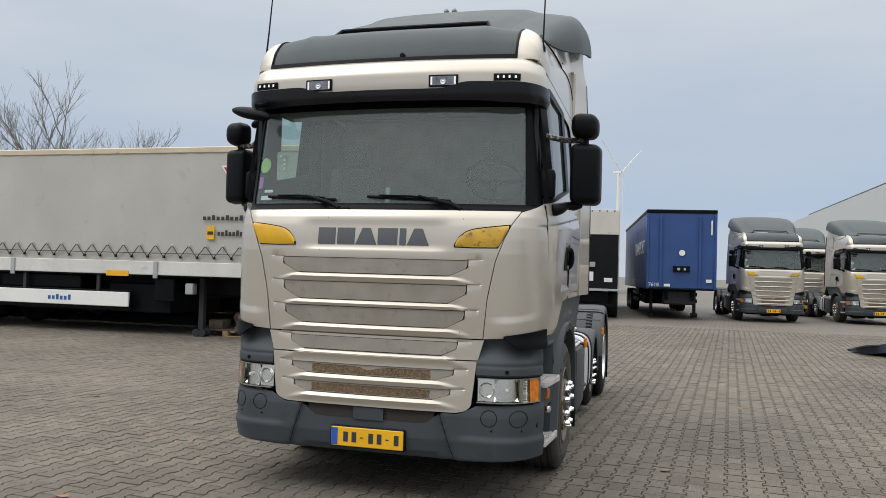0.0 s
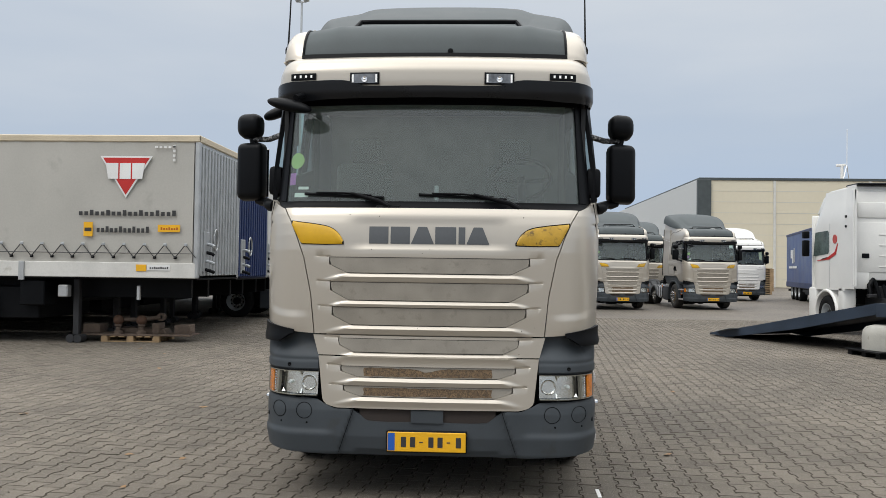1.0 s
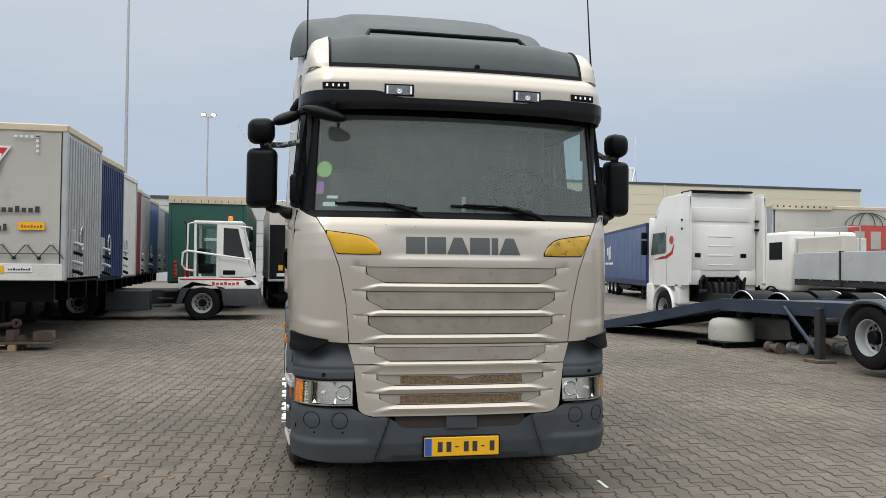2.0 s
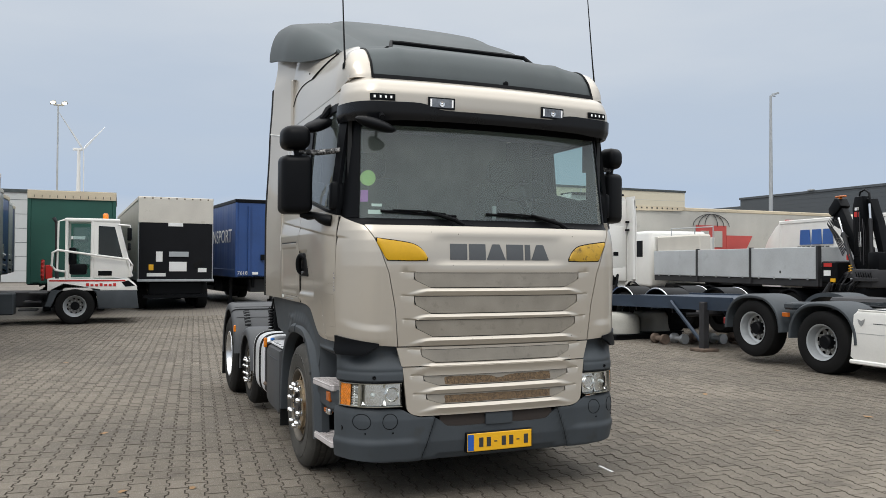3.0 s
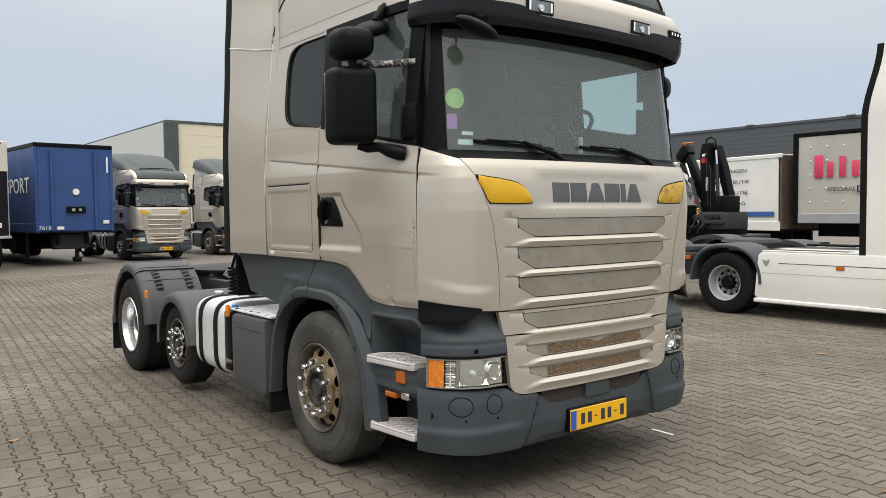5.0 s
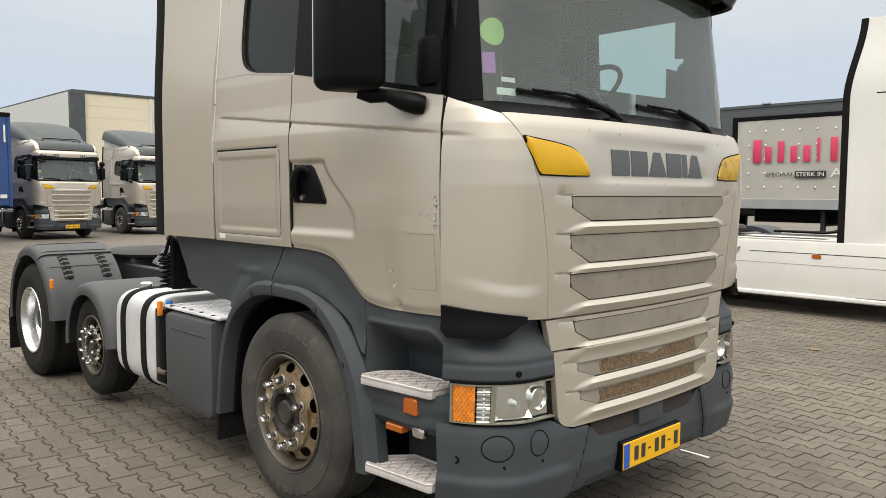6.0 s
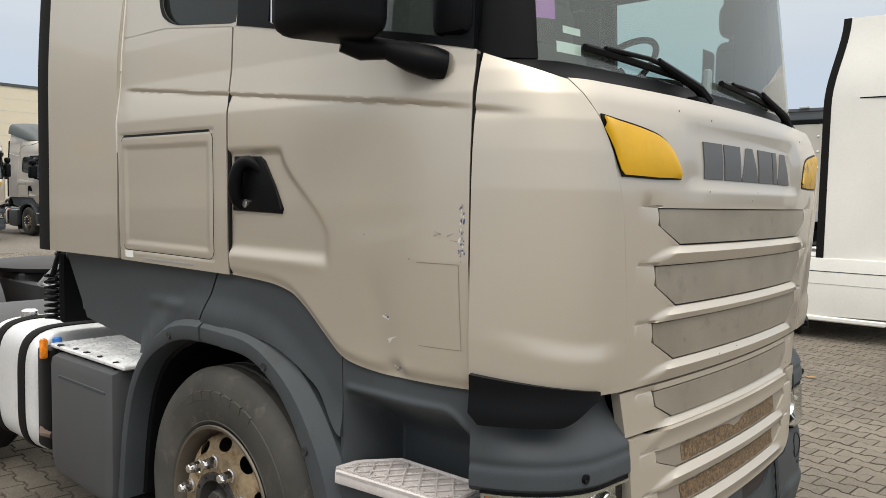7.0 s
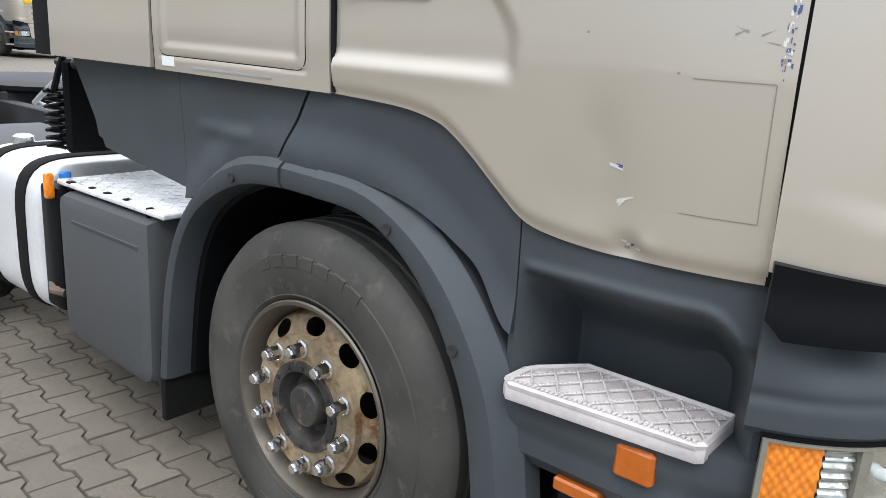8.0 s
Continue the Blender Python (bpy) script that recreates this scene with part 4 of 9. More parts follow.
        def bowl(x, y, z):
            u, v = (abs(x) - 0.950) / 0.088, (z - 0.797) / 0.074
            return 0.024 - 0.068 * max(0.0, 1 - (u * u + v * v) / 1.9) + 0.0026 * math.sin(abs(x) * 210)
        part("reflector", skin(LIGHTS, zone(0.862, 2.142, 0.726, 0.870), 40, 24, -0.034, 0.006, bowl), REFLECTOR, hl, "bright fluted headlight reflector")
        part("bulb", lathe(nb(), [(0.013, 0.03), (0.013, 0.0), (0.008, -0.012), (0.0005, -0.014)], on_skin(LIGHTS, sg * 0.952, 0.797, -0.018), "y", 12), WHITE_LABEL, hl)
        c = on_skin(LIGHTS, sg * 0.812, 0.797, -0.022)
        part("lamp_ring", lathe(nb(), [(0.050, 0.03), (0.052, -0.002), (0.048, -0.006), (0.044, 0.0), (0.034, 0.028), (0.016, 0.044), (0.0005, 0.046)], c, "y", 28), REFLECTOR, hl, "round inner lamp")
        part("bulb", lathe(nb(), [(0.011, 0.04), (0.011, 0.018), (0.0005, 0.012)], c, "y", 12), WHITE_LABEL, hl)
        part("indicator", skin(LIGHTS, zone(2.206, 2.288), 36, 30, 0.003, 0.01, lambda x, y, z: 0.0025 * math.sin(y * 420) * math.sin(z * 260)), ORANGE, hl, "orange faceted indicator")
        part("daylight_strip", skin(LIGHTS, zone(2.158, 2.200), 8, 40, -0.006, 0.01, lambda x, y, z: 0.004 * math.sin(z * 350)), LED_STRIP, hl, "ribbed clear daylight strip")
        part("divider", skin(LIGHTS, zone(2.142, 2.156), 3, 10, 0.008, 0.02), LENS_EDGE, hl)
        for i in range(8):
            z = 0.736 + i * 0.0170
            part("daylight_led", skin(LIGHTS, zone(2.174, 2.179, z, z + 0.006), 1, 1, 0.007, 0.002), LED, hl)
        for za, zb_ in ((0.709, 0.716), (0.880, 0.889)):
            part("lens_rim", skin(LIGHTS, zone(0.746, 2.302, za, zb_), 20, 1, 0.006, 0.09), BLACK, hl)
        for za, zb_ in ((0.7165, 0.7215), (0.8745, 0.8795)):
            part("lens_edge", skin(LIGHTS, zone(0.750, 2.298, za, zb_), 20, 1, 0.011, 0.03), LENS_EDGE, hl, "yellowed clear lens edge")
        part("lens_edge", skin(LIGHTS, zone(2.2885, 2.298, 0.722, 0.874), 2, 8, 0.010, 0.02), LENS_EDGE, hl, "yellowed clear lens edge")
    # windscreen
    ws = lambda z: knots((1.95, 1.045), (2.05, 1.05), (2.75, 1.02))(z)

    def screen(a, b):
        z = lerp(1.99, 2.80, b)
        return sx(SCREEN, z, lerp(-ws(z), ws(z), a)), z
    glass_ob = part("windscreen", skin(SCREEN, screen, 36, 12, 0.0, 0.0), GLASS, root, "tinted windscreen")
    glass_ob.visible_shadow = False

    def scuttle(a, b):
        z = lerp(1.97, 2.040, b)
        return sx(SCREEN, z, lerp(-1.09, 1.09, a)), z
    part("scuttle", skin(SCREEN, scuttle, 40, 4, 0.012, 0.05, lambda x, y, z: 0.03 * step01(2.03, 1.97, z)), BLACK, root, "black scuttle below the windscreen")
    for sg in (-1, 1):
        def pillar(a, b, sg=sg):
            t = a if sg > 0 else 1 - a
            z = lerp(2.045, 2.86, b)
            return sg * lerp(sx(SCREEN, z, ws(z) - 0.03), sy(SCREEN, z, 0.375), t), z
        part("screen_pillar", skin(SCREEN, pillar, 10, 14, 0.008, 0.03), BLACK, root, "black windscreen pillar")

    part("sun_strip", skin(SCREEN, lambda a, b: (lambda z: (sx(SCREEN, z, lerp(-ws(z), ws(z), a)), z))(lerp(2.722, 2.83, b)), 36, 3, 0.006, 0.004), SHADE_BAND, root, "black shade band across the windscreen's top")

    def wiper(x0, x1, xa, z0):
        w = thing("wiper", "", "")
        w.parent = root
        def on(x, z, off):
            px, py = outline(SCREEN, z, sx(SCREEN, z, x))
            return (px, py - off, z)
        part("wiper_arm", tube(nb(), [on(xa, z0 - 0.075, 0.05), on(xa - 0.06, z0 - 0.04, 0.05), on(lerp(xa, x0, 0.45), z0 + 0.02, 0.035)], [0.02, 0.017, 0.01], 8), BLACK, w)
        part("wiper_blade", tube(nb(), [on(lerp(x1, x0, i / 8), z0 + lerp(-0.012, 0.016, i / 8), 0.016) for i in range(9)], 0.011, 6), BLACK, w)
        part("wiper_bow", tube(nb(), [on(lerp(x1, x0, 0.15), z0 + 0.004, 0.022), on(lerp(x1, x0, 0.5), z0 + 0.02, 0.034), on(lerp(x1, x0, 0.85), z0 + 0.024, 0.022)], 0.007, 6), BLACK, w)
        part("wiper_pivot", rbox(nb(), (xa - 0.09, 0.05 + 0.09 * xa * xa, z0 - 0.105), (xa + 0.08, 0.16 + 0.09 * xa * xa, z0 - 0.065), 0.015, 2), BLACK, w)
    wiper(-0.88, -0.32, -0.28, 2.075)
    wiper(-0.08, 0.52, 0.60, 2.07)
    # stickers behind the glass, upper inner corner
    for (cx, cz, w, h, mt, nm, rnd) in ((-0.955, 2.33, 0.095, 0.095, GREEN_LABEL, "round_sticker", 1), (-0.985, 2.20, 0.05, 0.085, PURPLE_LABEL, "purple_sticker", 0), (-0.90, 2.135, 0.075, 0.02, WHITE_LABEL, "white_sticker", 0), (-0.915, 2.085, 0.10, 0.03, WHITE_LABEL, "white_sticker", 0)):
        def st(a, b, cx=cx, cz=cz, w=w, h=h, rnd=rnd):
            if rnd:
                th = 2 * math.pi * a
                return sx(SCREEN, cz, cx + 0.57 * w * b * math.cos(th)), cz + 0.6 * h * b * math.sin(th)
            return sx(SCREEN, cz, cx + w * (a - 0.5)), cz + h * (b - 0.5)
        part(nm, skin(SCREEN, st, 24 if rnd else 2, 2, -0.008, 0.0), mt, root)
    # sun visor and lamp band
    vb = soft((0.0, 2.748), (0.7, 2.742), (0.95, 2.728), (1.15, 2.738))
    vt = soft((0.0, 2.824), (0.40, 2.823), (0.47, 2.828), (0.56, 2.855), (0.64, 2.866), (0.9, 2.862), (1.2, 2.862))

    def visor(a, b):
        s = lerp(-1.98, 1.98, a)
        x = abs(outline(VISOR, 2.8, s)[0])
        return s, lerp(vb(x), vt(x), b)
    part("sun_visor", skin(VISOR, visor, 110, 10, 0.010, 0.03, lambda x, y, z: -0.018 * step01(2.79, 2.73, z)), VISOR_BLACK, root, "black sun visor over the windscreen")

    def band(a, b):
        s = lerp(-2.0, 2.0, a)
        return s, lerp(2.80, 3.055, b)
    part("lamp_band", skin(VISOR, band, 80, 14, 0.0, 0.03), PAINT, root)
    for x0, x1, z0, z1, led in ((-0.559, -0.357, 2.832, 2.914, 0), (0.357, 0.559, 2.832, 2.914, 0), (-0.975, -0.80, 2.870, 2.916, 1), (0.80, 0.975, 2.870, 2.916, 1)):
        lamp = part("roof_lamp", front(VISOR, x0, x1, const(z0), const(z1), 6, 2, 0.010, 0.03), BLACK, root, "small rectangular lamp in the roof band")
        part("lamp_lens", front(VISOR, x0 + 0.012, x1 - 0.012, const(z0 + 0.01), const(z1 - 0.01), 6, 2, 0.013, 0.002), BLACK if led else LAMP_GLASS, lamp)
        if led:
            for i in range(4):
                xx = lerp(x0 + 0.03, x1 - 0.03, i / 3)
                part("lamp_led", front(VISOR, xx - 0.0065, xx + 0.0065, const(z0 + 0.014), const(z1 - 0.014), 1, 1, 0.016, 0.002), LED, lamp)
        else:
            for xa, xb in ((x0 + 0.014, x0 + 0.026), (x1 - 0.026, x1 - 0.014)):
                part("lamp_end", front(VISOR, xa, xb, const(z0 + 0.014), const(z1 - 0.014), 1, 1, 0.0155, 0.002), LED, lamp)
            xx = (x0 + x1) / 2
            part("lamp_bulb", lathe(nb(), [(0.022, 0.004), (0.020, -0.004), (0.008, -0.002), (0.0005, -0.006)], on_skin(VISOR, xx, z0 + 0.034, 0.016), "y", 14), CHROME, lamp)
    # roof: grey top with a steep front, pale cheeks at its sides
    ridge = [(0.0, 0.185, 3.042), (0.10, 0.20, 3.118), (0.22, 0.245, 3.225), (0.34, 0.33, 3.315), (0.46, 0.46, 3.365), (0.6, 0.75, 3.41), (0.8, 1.4, 3.45), (1.0, 2.1, 3.46)]

    def roof_at(x, v):
        y, z = smooth_curve(ridge, v)
        u = abs(x) / 0.92
        return Vector((x, y + 0.055 * u ** 2, z - 0.035 * u ** 4 * min(1, v * 4) + 0.012 * math.exp(-((abs(x) - 0.68) / 0.05) ** 2) * step01(0.02, 0.2, v)))
    part("roof_panel", sheet(nb(), lambda a, b: roof_at(lerp(-0.92, 0.92, a), b), 48, 40, 0.02), GREY_ROOF, root, "matt grey roof panel")
    part("roof_seam", sheet(nb(), lambda a, b: roof_at(lerp(-0.925, 0.925, a), 0.0) + Vector((0, -0.030 + 0.014 * b, 0.05 * b - 0.012)), 40, 2, 0.02), BLACK, root)
    for sg in (-1, 1):
        top_line = soft((0.515, 3.33), (0.60, 3.370), (0.8, 3.412), (1.05, 3.45), (1.5, 3.52), (2.19, 3.66))

        def cheek_at(u, b, sg=sg):
            """The pale side of the roof, from the lamp band back to the fairing; u up to 1 is its rounded front."""
            p = roof_at(sg * 0.925, 0.46 * u) if u <= 1 else Vector((sg * lerp(0.925, 1.045, step01(0.9, 2.1, lerp(0.515, 2.185, u - 1))), lerp(0.515, 2.185, u - 1), top_line(lerp(0.515, 2.185, u - 1))))
            f = step01(0.28, 0.60, p.y)
            q = Vector((sg * lerp(1.075, 1.118, f), max(p.y + 0.01 * (u < 1), 0.325), lerp(3.05, 2.972, f)))
            g = step01(0.24, 0.42, p.y)
            c = Vector((sg * lerp(1.04, 1.116, g), lerp(p.y, q.y, 0.5) - 0.02 * (1 - g), lerp(lerp(p.z, q.z, 0.5) + 0.02, lerp(3.32, 3.44, step01(0.6, 1.8, p.y)), g)))
            return (1 - b) ** 2 * q + 2 * b * (1 - b) * c + b * b * p
        part("roof_cheek", sheet(nb(), lambda a, b, sg=sg, cheek_at=cheek_at: cheek_at(2 * (1 - a if sg < 0 else a), b), 90, 18, 0.02), PAINT, root)
        part("cheek_seam", tube(nb(), [roof_at(sg * 0.925, 0.5 * i / 18) + Vector((0, -0.004, 0.002)) for i in range(19)], 0.009, 6), BLACK, root)

        def on_cheek(y, z, cheek_at=cheek_at):
            lo, hi = 0.0, 1.0
            for _ in range(24):
                mid = (lo + hi) / 2
                lo, hi = (mid, hi) if cheek_at(1 + (y - 0.515) / 1.67, mid).z < z else (lo, mid)
            return cheek_at(1 + (y - 0.515) / 1.67, lo)
        run = soft((0.926, 3.385), (1.142, 3.33), (1.40, 3.283), (1.55, 3.29), (1.741, 3.288), (1.90, 3.262), (2.0, 3.225), (2.10, 3.13), (2.165, 3.0))
        line = [on_cheek(lerp(0.926, 2.165, i / 30), run(lerp(0.926, 2.165, i / 30))) + Vector((sg * 0.002, 0, 0)) for i in range(31)]
        part("roof_seam", tube(nb(), line, [0.010 if i < 12 else 0.0045 for i in range(31)], 6), RUBBER, root)
        part("roof_dowel", lathe(nb(), [(0.008, -0.006), (0.008, 0.005), (0.0005, 0.006)], on_cheek(1.56, 3.36), "x", 10, sg), RUBBER, root)
        base = Vector((sg * 1.06, 0.42, 3.16))
        ant = thing("aerial", "", "")
        ant.parent = root
        part("aerial_foot", lathe(nb(), [(0.02, 0.0), (0.02, 0.03), (0.012, 0.05), (0.0005, 0.052)], base + Vector((sg * 0.02, 0, -0.02)), "z", 12), BLACK, ant)
        part("aerial_rod", tube(nb(), [base + Vector((sg * 0.02, 0, 0.0)), base + Vector((sg * 0.02, 0.04, 0.25)), base + Vector((sg * 0.02, 0.16, 1.15))], [0.008, 0.006, 0.003], 6), BLACK, ant)
    # roof hatch rails and the small marker lens on the front of the roof
    part("roof_rail", tube(nb(), [(-0.64, 0.70, 3.41), (-0.60, 0.79, 3.49), (-0.5, 0.80, 3.495), (0.5, 0.80, 3.495), (0.60, 0.79, 3.49), (0.64, 0.70, 3.41)], 0.018, 8), BLACK, root)
    part("roof_rail", tube(nb(), [(-0.66, 0.70, 3.41), (-0.66, 1.3, 3.45)], 0.02, 8), BLACK, root)
    part("roof_rail", tube(nb(), [(0.66, 0.70, 3.41), (0.66, 1.3, 3.45)], 0.02, 8), BLACK, root)
    part("marker_lens", lathe(nb(), [(0.02, 0.02), (0.018, -0.012), (0.0005, -0.014)], (0.12, 0.19, 3.095), "y", 16), BLACK, root)
    # air deflector
    dl = [(0.0, 0.92, 3.47, 3.44), (0.15, 1.22, 3.62, 3.44), (0.35, 1.60, 3.81, 3.48), (0.6, 2.02, 3.99, 3.57), (0.8, 2.40, 4.105, 3.66), (1.0, 2.80, 4.175, 3.74)]

    def defl(a, b):
        y, zt, zs_ = smooth_curve(dl, b)
        u = 2 * a - 1
        wd = lerp(0.98, 1.215, step01(0.0, 0.6, b))
        th = abs(u)
        if th < 0.7:
            x, z = wd * 0.86 * th / 0.7, zt - 0.07 * (th / 0.7) ** 3
        else:
            f = (th - 0.7) / 0.3
            x = wd * (0.86 + 0.14 * math.sin(f * math.pi / 2))
            z = lerp(zt - 0.07, zs_, 1 - math.cos(f * math.pi / 2) if f < 1 else 1)
        return Vector((math.copysign(x, u), y + 0.06 * abs(u) ** 3 * (1 - b), z))
    part("roof_deflector", sheet(nb(), defl, 60, 26, 0.025), GREY_ROOF, root, "grey roof air deflector")
    part("deflector_step", sheet(nb(), lambda a, b: defl(lerp(0.22, 0.78, a), lerp(0.1, 0.62, b)) + Vector((0, 0, 0.03 * step01(0, 0.15, b) * step01(0, 0.1, a) * step01(1, 0.9, a))), 30, 12, 0.03), GREY_ROOF, root)
    # flanks: doors, windows, sleeper wall, side fairing
    belt = knots((0.3, 2.055), (1.35, 2.245), (1.85, 2.30), (2.2, 2.30))
    for sg in (-1, 1):
        edge_z = soft((0.33, 1.150), (0.52, 1.152), (0.63, 1.151), (0.75, 1.160), (0.827, 1.180), (0.898, 1.235), (0.962, 1.290), (1.02, 1.333), (1.062, 1.355), (1.164, 1.375), (1.378, 1.386))

        def crease(y, z):
            """The crease along the flank: sharp above, its undercut running out downwards."""
            h = 1.884 + 0.0963 * y - z
            return 0.0 if h < 0 else -0.0085 * min(1.0, h / 0.009) * math.exp(-max(0.0, h - 0.009) / 0.045)

        def door_relief(x, y, z):
            d = crease(y, z) * step01(0.30, 0.45, y)
            yr = lerp(0.85, 1.08, step01(1.53, 1.82, z))
            d -= 0.014 * step01(yr, yr + 0.04, y) * step01(1.448, 1.50, z) * step01(1.83, 1.80, z)
            d += 0.003 * math.exp(-((z - 1.452) / 0.022) ** 2) * step01(0.86, 0.95, y)
            if x < 0:
                d -= 0.009 * math.exp(-(((y - 0.66) / 0.10) ** 2 + ((z - 1.25) / 0.09) ** 2)) + 0.007 * math.exp(-(((y - 0.66) / 0.05) ** 2 + ((z - 1.37) / 0.07) ** 2))
                d -= 0.013 * math.exp(-(((y - 0.585) / 0.035) ** 2 + ((z - 1.175) / 0.025) ** 2)) - 0.006 * math.exp(-(((y - 0.55) / 0.02) ** 2 + ((z - 1.185) / 0.02) ** 2))
            d -= 0.010 * step01(0.05, 0.0, z - edge_z(y)) ** 2
            return d
        part("door_panel", flank(sg, SIDE, 0.337, 1.388, edge_z, belt, 84, 150, 0.0, 0.03, door_relief), PAINT, root, "dented and scratched door" if sg < 0 else "", smooth=0.7)

        if sg < 0 and name == "tractor_unit":
            # scuffs on the dented door
            rng = random.Random(5)
            def scuff(y, z, w, h, mt, lean=0.0):
                q = flank(sg, SIDE, y - w / 2, y + w / 2, lambda v: z - h / 2 + lean * (v - y), lambda v: z + h / 2 + lean * (v - y) * 0.6, 3, 2, 0.0012, 0.0, door_relief)
                part("scratch", q, mt, root, "blue and bare scratches on the door")
            for i in range(44):
                scuff(0.354 + rng.uniform(-0.007, 0.009), rng.uniform(1.50, 1.65), rng.uniform(0.0015, 0.005), rng.uniform(0.002, 0.010), rng.choice((SCRATCH_BLUE, SCRATCH_BLUE, SCRATCH_PALE, PAINT_DULL)), rng.uniform(-1, 1))
            for i in range(4):
                scuff(0.40 + rng.uniform(-0.03, 0.03), 1.575 + rng.uniform(-0.02, 0.05), 0.02, 0.0015, PAINT_DULL, rng.uniform(-0.6, 0.6))
            for y, z, w, h, mt, lean in ((0.622, 1.324, 0.03, 0.007, SCRATCH_PALE, 0.2), (0.615, 1.326, 0.014, 0.006, SCRATCH_BLUE, 0.2), (0.598, 1.266, 0.035, 0.005, SCRATCH_PALE, -0.5), (0.606, 1.257, 0.012, 0.005, SCRATCH_PALE, -1.0), (0.596, 1.184, 0.010, 0.004, SCRATCH_PALE, 0.3), (0.578, 1.180, 0.008, 0.005, SCRATCH_BLUE, -0.4), (0.566, 1.174, 0.012, 0.003, SCRATCH_PALE, 0.1), (0.588, 1.179, 0.006, 0.004, SCRATCH_PALE, -0.6), (0.59, 1.172, 0.012, 0.006, PAINT_DULL, 0.0), (0.70, 1.56, 0.006, 0.004, PAINT_DULL, 0.0), (0.52, 1.50, 0.006, 0.004, PAINT_DULL, 0.0)):
                scuff(y, z, w, h, mt, lean)
            for y, z, w, h in ((0.43, 1.493, 0.13, 0.002), (0.364, 1.376, 0.002, 0.234), (0.43, 1.259, 0.13, 0.002)):
                scuff(y, z, w, h, PAINT_DULL)
            part("small_label", flank(sg, SIDE, 2.07, 2.135, const(1.402), const(1.43), 2, 2, 0.002, 0.001), WHITE_LABEL, root, "small white label")

        def wall_relief(x, y, z):
            d = crease(y, z) * step01(2.16, 2.06, y)
            for (y0, y1, z0, z1) in ((1.487, 2.15, 1.432, 1.895),):
                e = max(abs(y - (y0 + y1) / 2) - (y1 - y0) / 2, abs(z - (z0 + z1) / 2) - (z1 - z0) / 2)
                d -= 0.004 * math.exp(-(e / 0.006) ** 2)
                d -= 0.006 * step01(-0.02, -0.045, e) * step01(1.855, 1.84, z)
            return d
        part("sleeper_wall", flank(sg, SIDE, 1.397, 2.178, knots((1.37, 1.386), (1.5, 1.386), (2.18, 1.388)), belt, 70, 140, 0.0, 0.03, wall_relief), PAINT, root, smooth=0.7)
        ly0, ly1, lz0, lz1, lr = 1.487, 2.15, 1.432, 1.895, 0.03
        part("locker_slot", flank(sg, SIDE, ly0 + 0.02, ly1 - 0.02, const(lz1 - 0.006), const(lz1 + 0.003), 20, 1, 0.0012, 0.0, wall_relief), BLACK, root)
        rim = []
        for cy, cz, a0 in ((ly1 - lr, lz1 - lr, 0), (ly0 + lr, lz1 - lr, 90), (ly0 + lr, lz0 + lr, 180), (ly1 - lr, lz0 + lr, 270)):
            rim += [(cy + lr * math.cos(radians(a0 + q)), cz + lr * math.sin(radians(a0 + q))) for q in (0, 30, 60, 90)]
        pts = []
        for (ya, za), (yb, zb_) in zip(rim, rim[1:] + rim[:1]):
            m = max(1, int(math.hypot(ya - yb, za - zb_) / 0.03))
            pts += [(lerp(ya, yb, q / m), lerp(za, zb_, q / m)) for q in range(m)]
        pts.append(pts[0])
        line = []
        for y, z in pts:
            x = outline(SIDE, z, sy(SIDE, z, y))[0]
            line.append((sg * (x + wall_relief(0, y, z) + 0.0005), y, z))
        part("locker_seam", tube(nb(), line, 0.0014, 4), RUBBER, root)
        part("locker_strap", flank(sg, SIDE, 1.62, 1.98, const(1.402), const(1.408), 8, 1, 0.002, 0.001), PALE_METAL, root)
        # Dark strips near the surface put the gaps' shade in as colour.
        for y0, y1, z0, z1 in ((1.385, 1.400, 1.39, 2.24), (0.331, 0.339, 1.15, 2.05), (2.176, 2.192, 1.39, 1.83)):
            part("gap_strip", flank(sg, SIDE, y0, y1, const(z0), const(z1), 1, 30, -0.005, 0.01), RUBBER, root, "dark strip in the gap between panels")
        # Daylight seen through the gap before the fairing, put in as white strips.
        part("gap_strip", flank(sg, SIDE, 2.180, 2.190, const(1.83), const(2.155), 1, 12, 0.0015, 0.012), WHITE_DIRTY, root, "pale strip for daylight in the gap before the fairing")
        part("gap_strip", flank(sg, SIDE, 2.180, 2.190, const(2.165), const(2.95), 1, 30, 0.0015, 0.012), WHITE, root)
        # door window frame and panes
        part("door_window", flank(sg, SIDE, 0.40, 1.20, lambda y: belt(y) + 0.0, const(2.86), 14, 8, -0.012, 0.0), GLASS_SIDE, root, "side window").visible_shadow = False
        part("window_frame", flank(sg, SIDE, 0.345, 0.43, belt, const(2.90), 4, 8, 0.002, 0.03), BLACK, root)
        part("window_frame", flank(sg, SIDE, 1.19, 1.37, belt, const(2.90), 4, 8, 0.002, 0.03), BLACK, root)
        part("window_frame", flank(sg, SIDE, 0.345, 1.30, const(2.845), const(2.90), 10, 2, 0.003, 0.03), BLACK, root)
        part("window_seal", flank(sg, SIDE, 0.345, 1.36, belt, lambda y: belt(y) + 0.022, 14, 1, 0.004, 0.02), BLACK, root)
        part("drip_rail", flank(sg, SIDE, 0.345, 2.178, const(2.885), const(2.985), 30, 4, 0.0, 0.03), PAINT, root)
        # rear side window with rounded corners, in the wall above the belt
        yw0, yw1, zw0, zw1 = 1.3725, 1.895, 2.262, 2.868
        part("sleeper_window", flank(sg, SIDE, yw0, yw1, belt, const(zw1), 4, 4, -0.012, 0.0), GLASS_DARK, root, "dark side window")

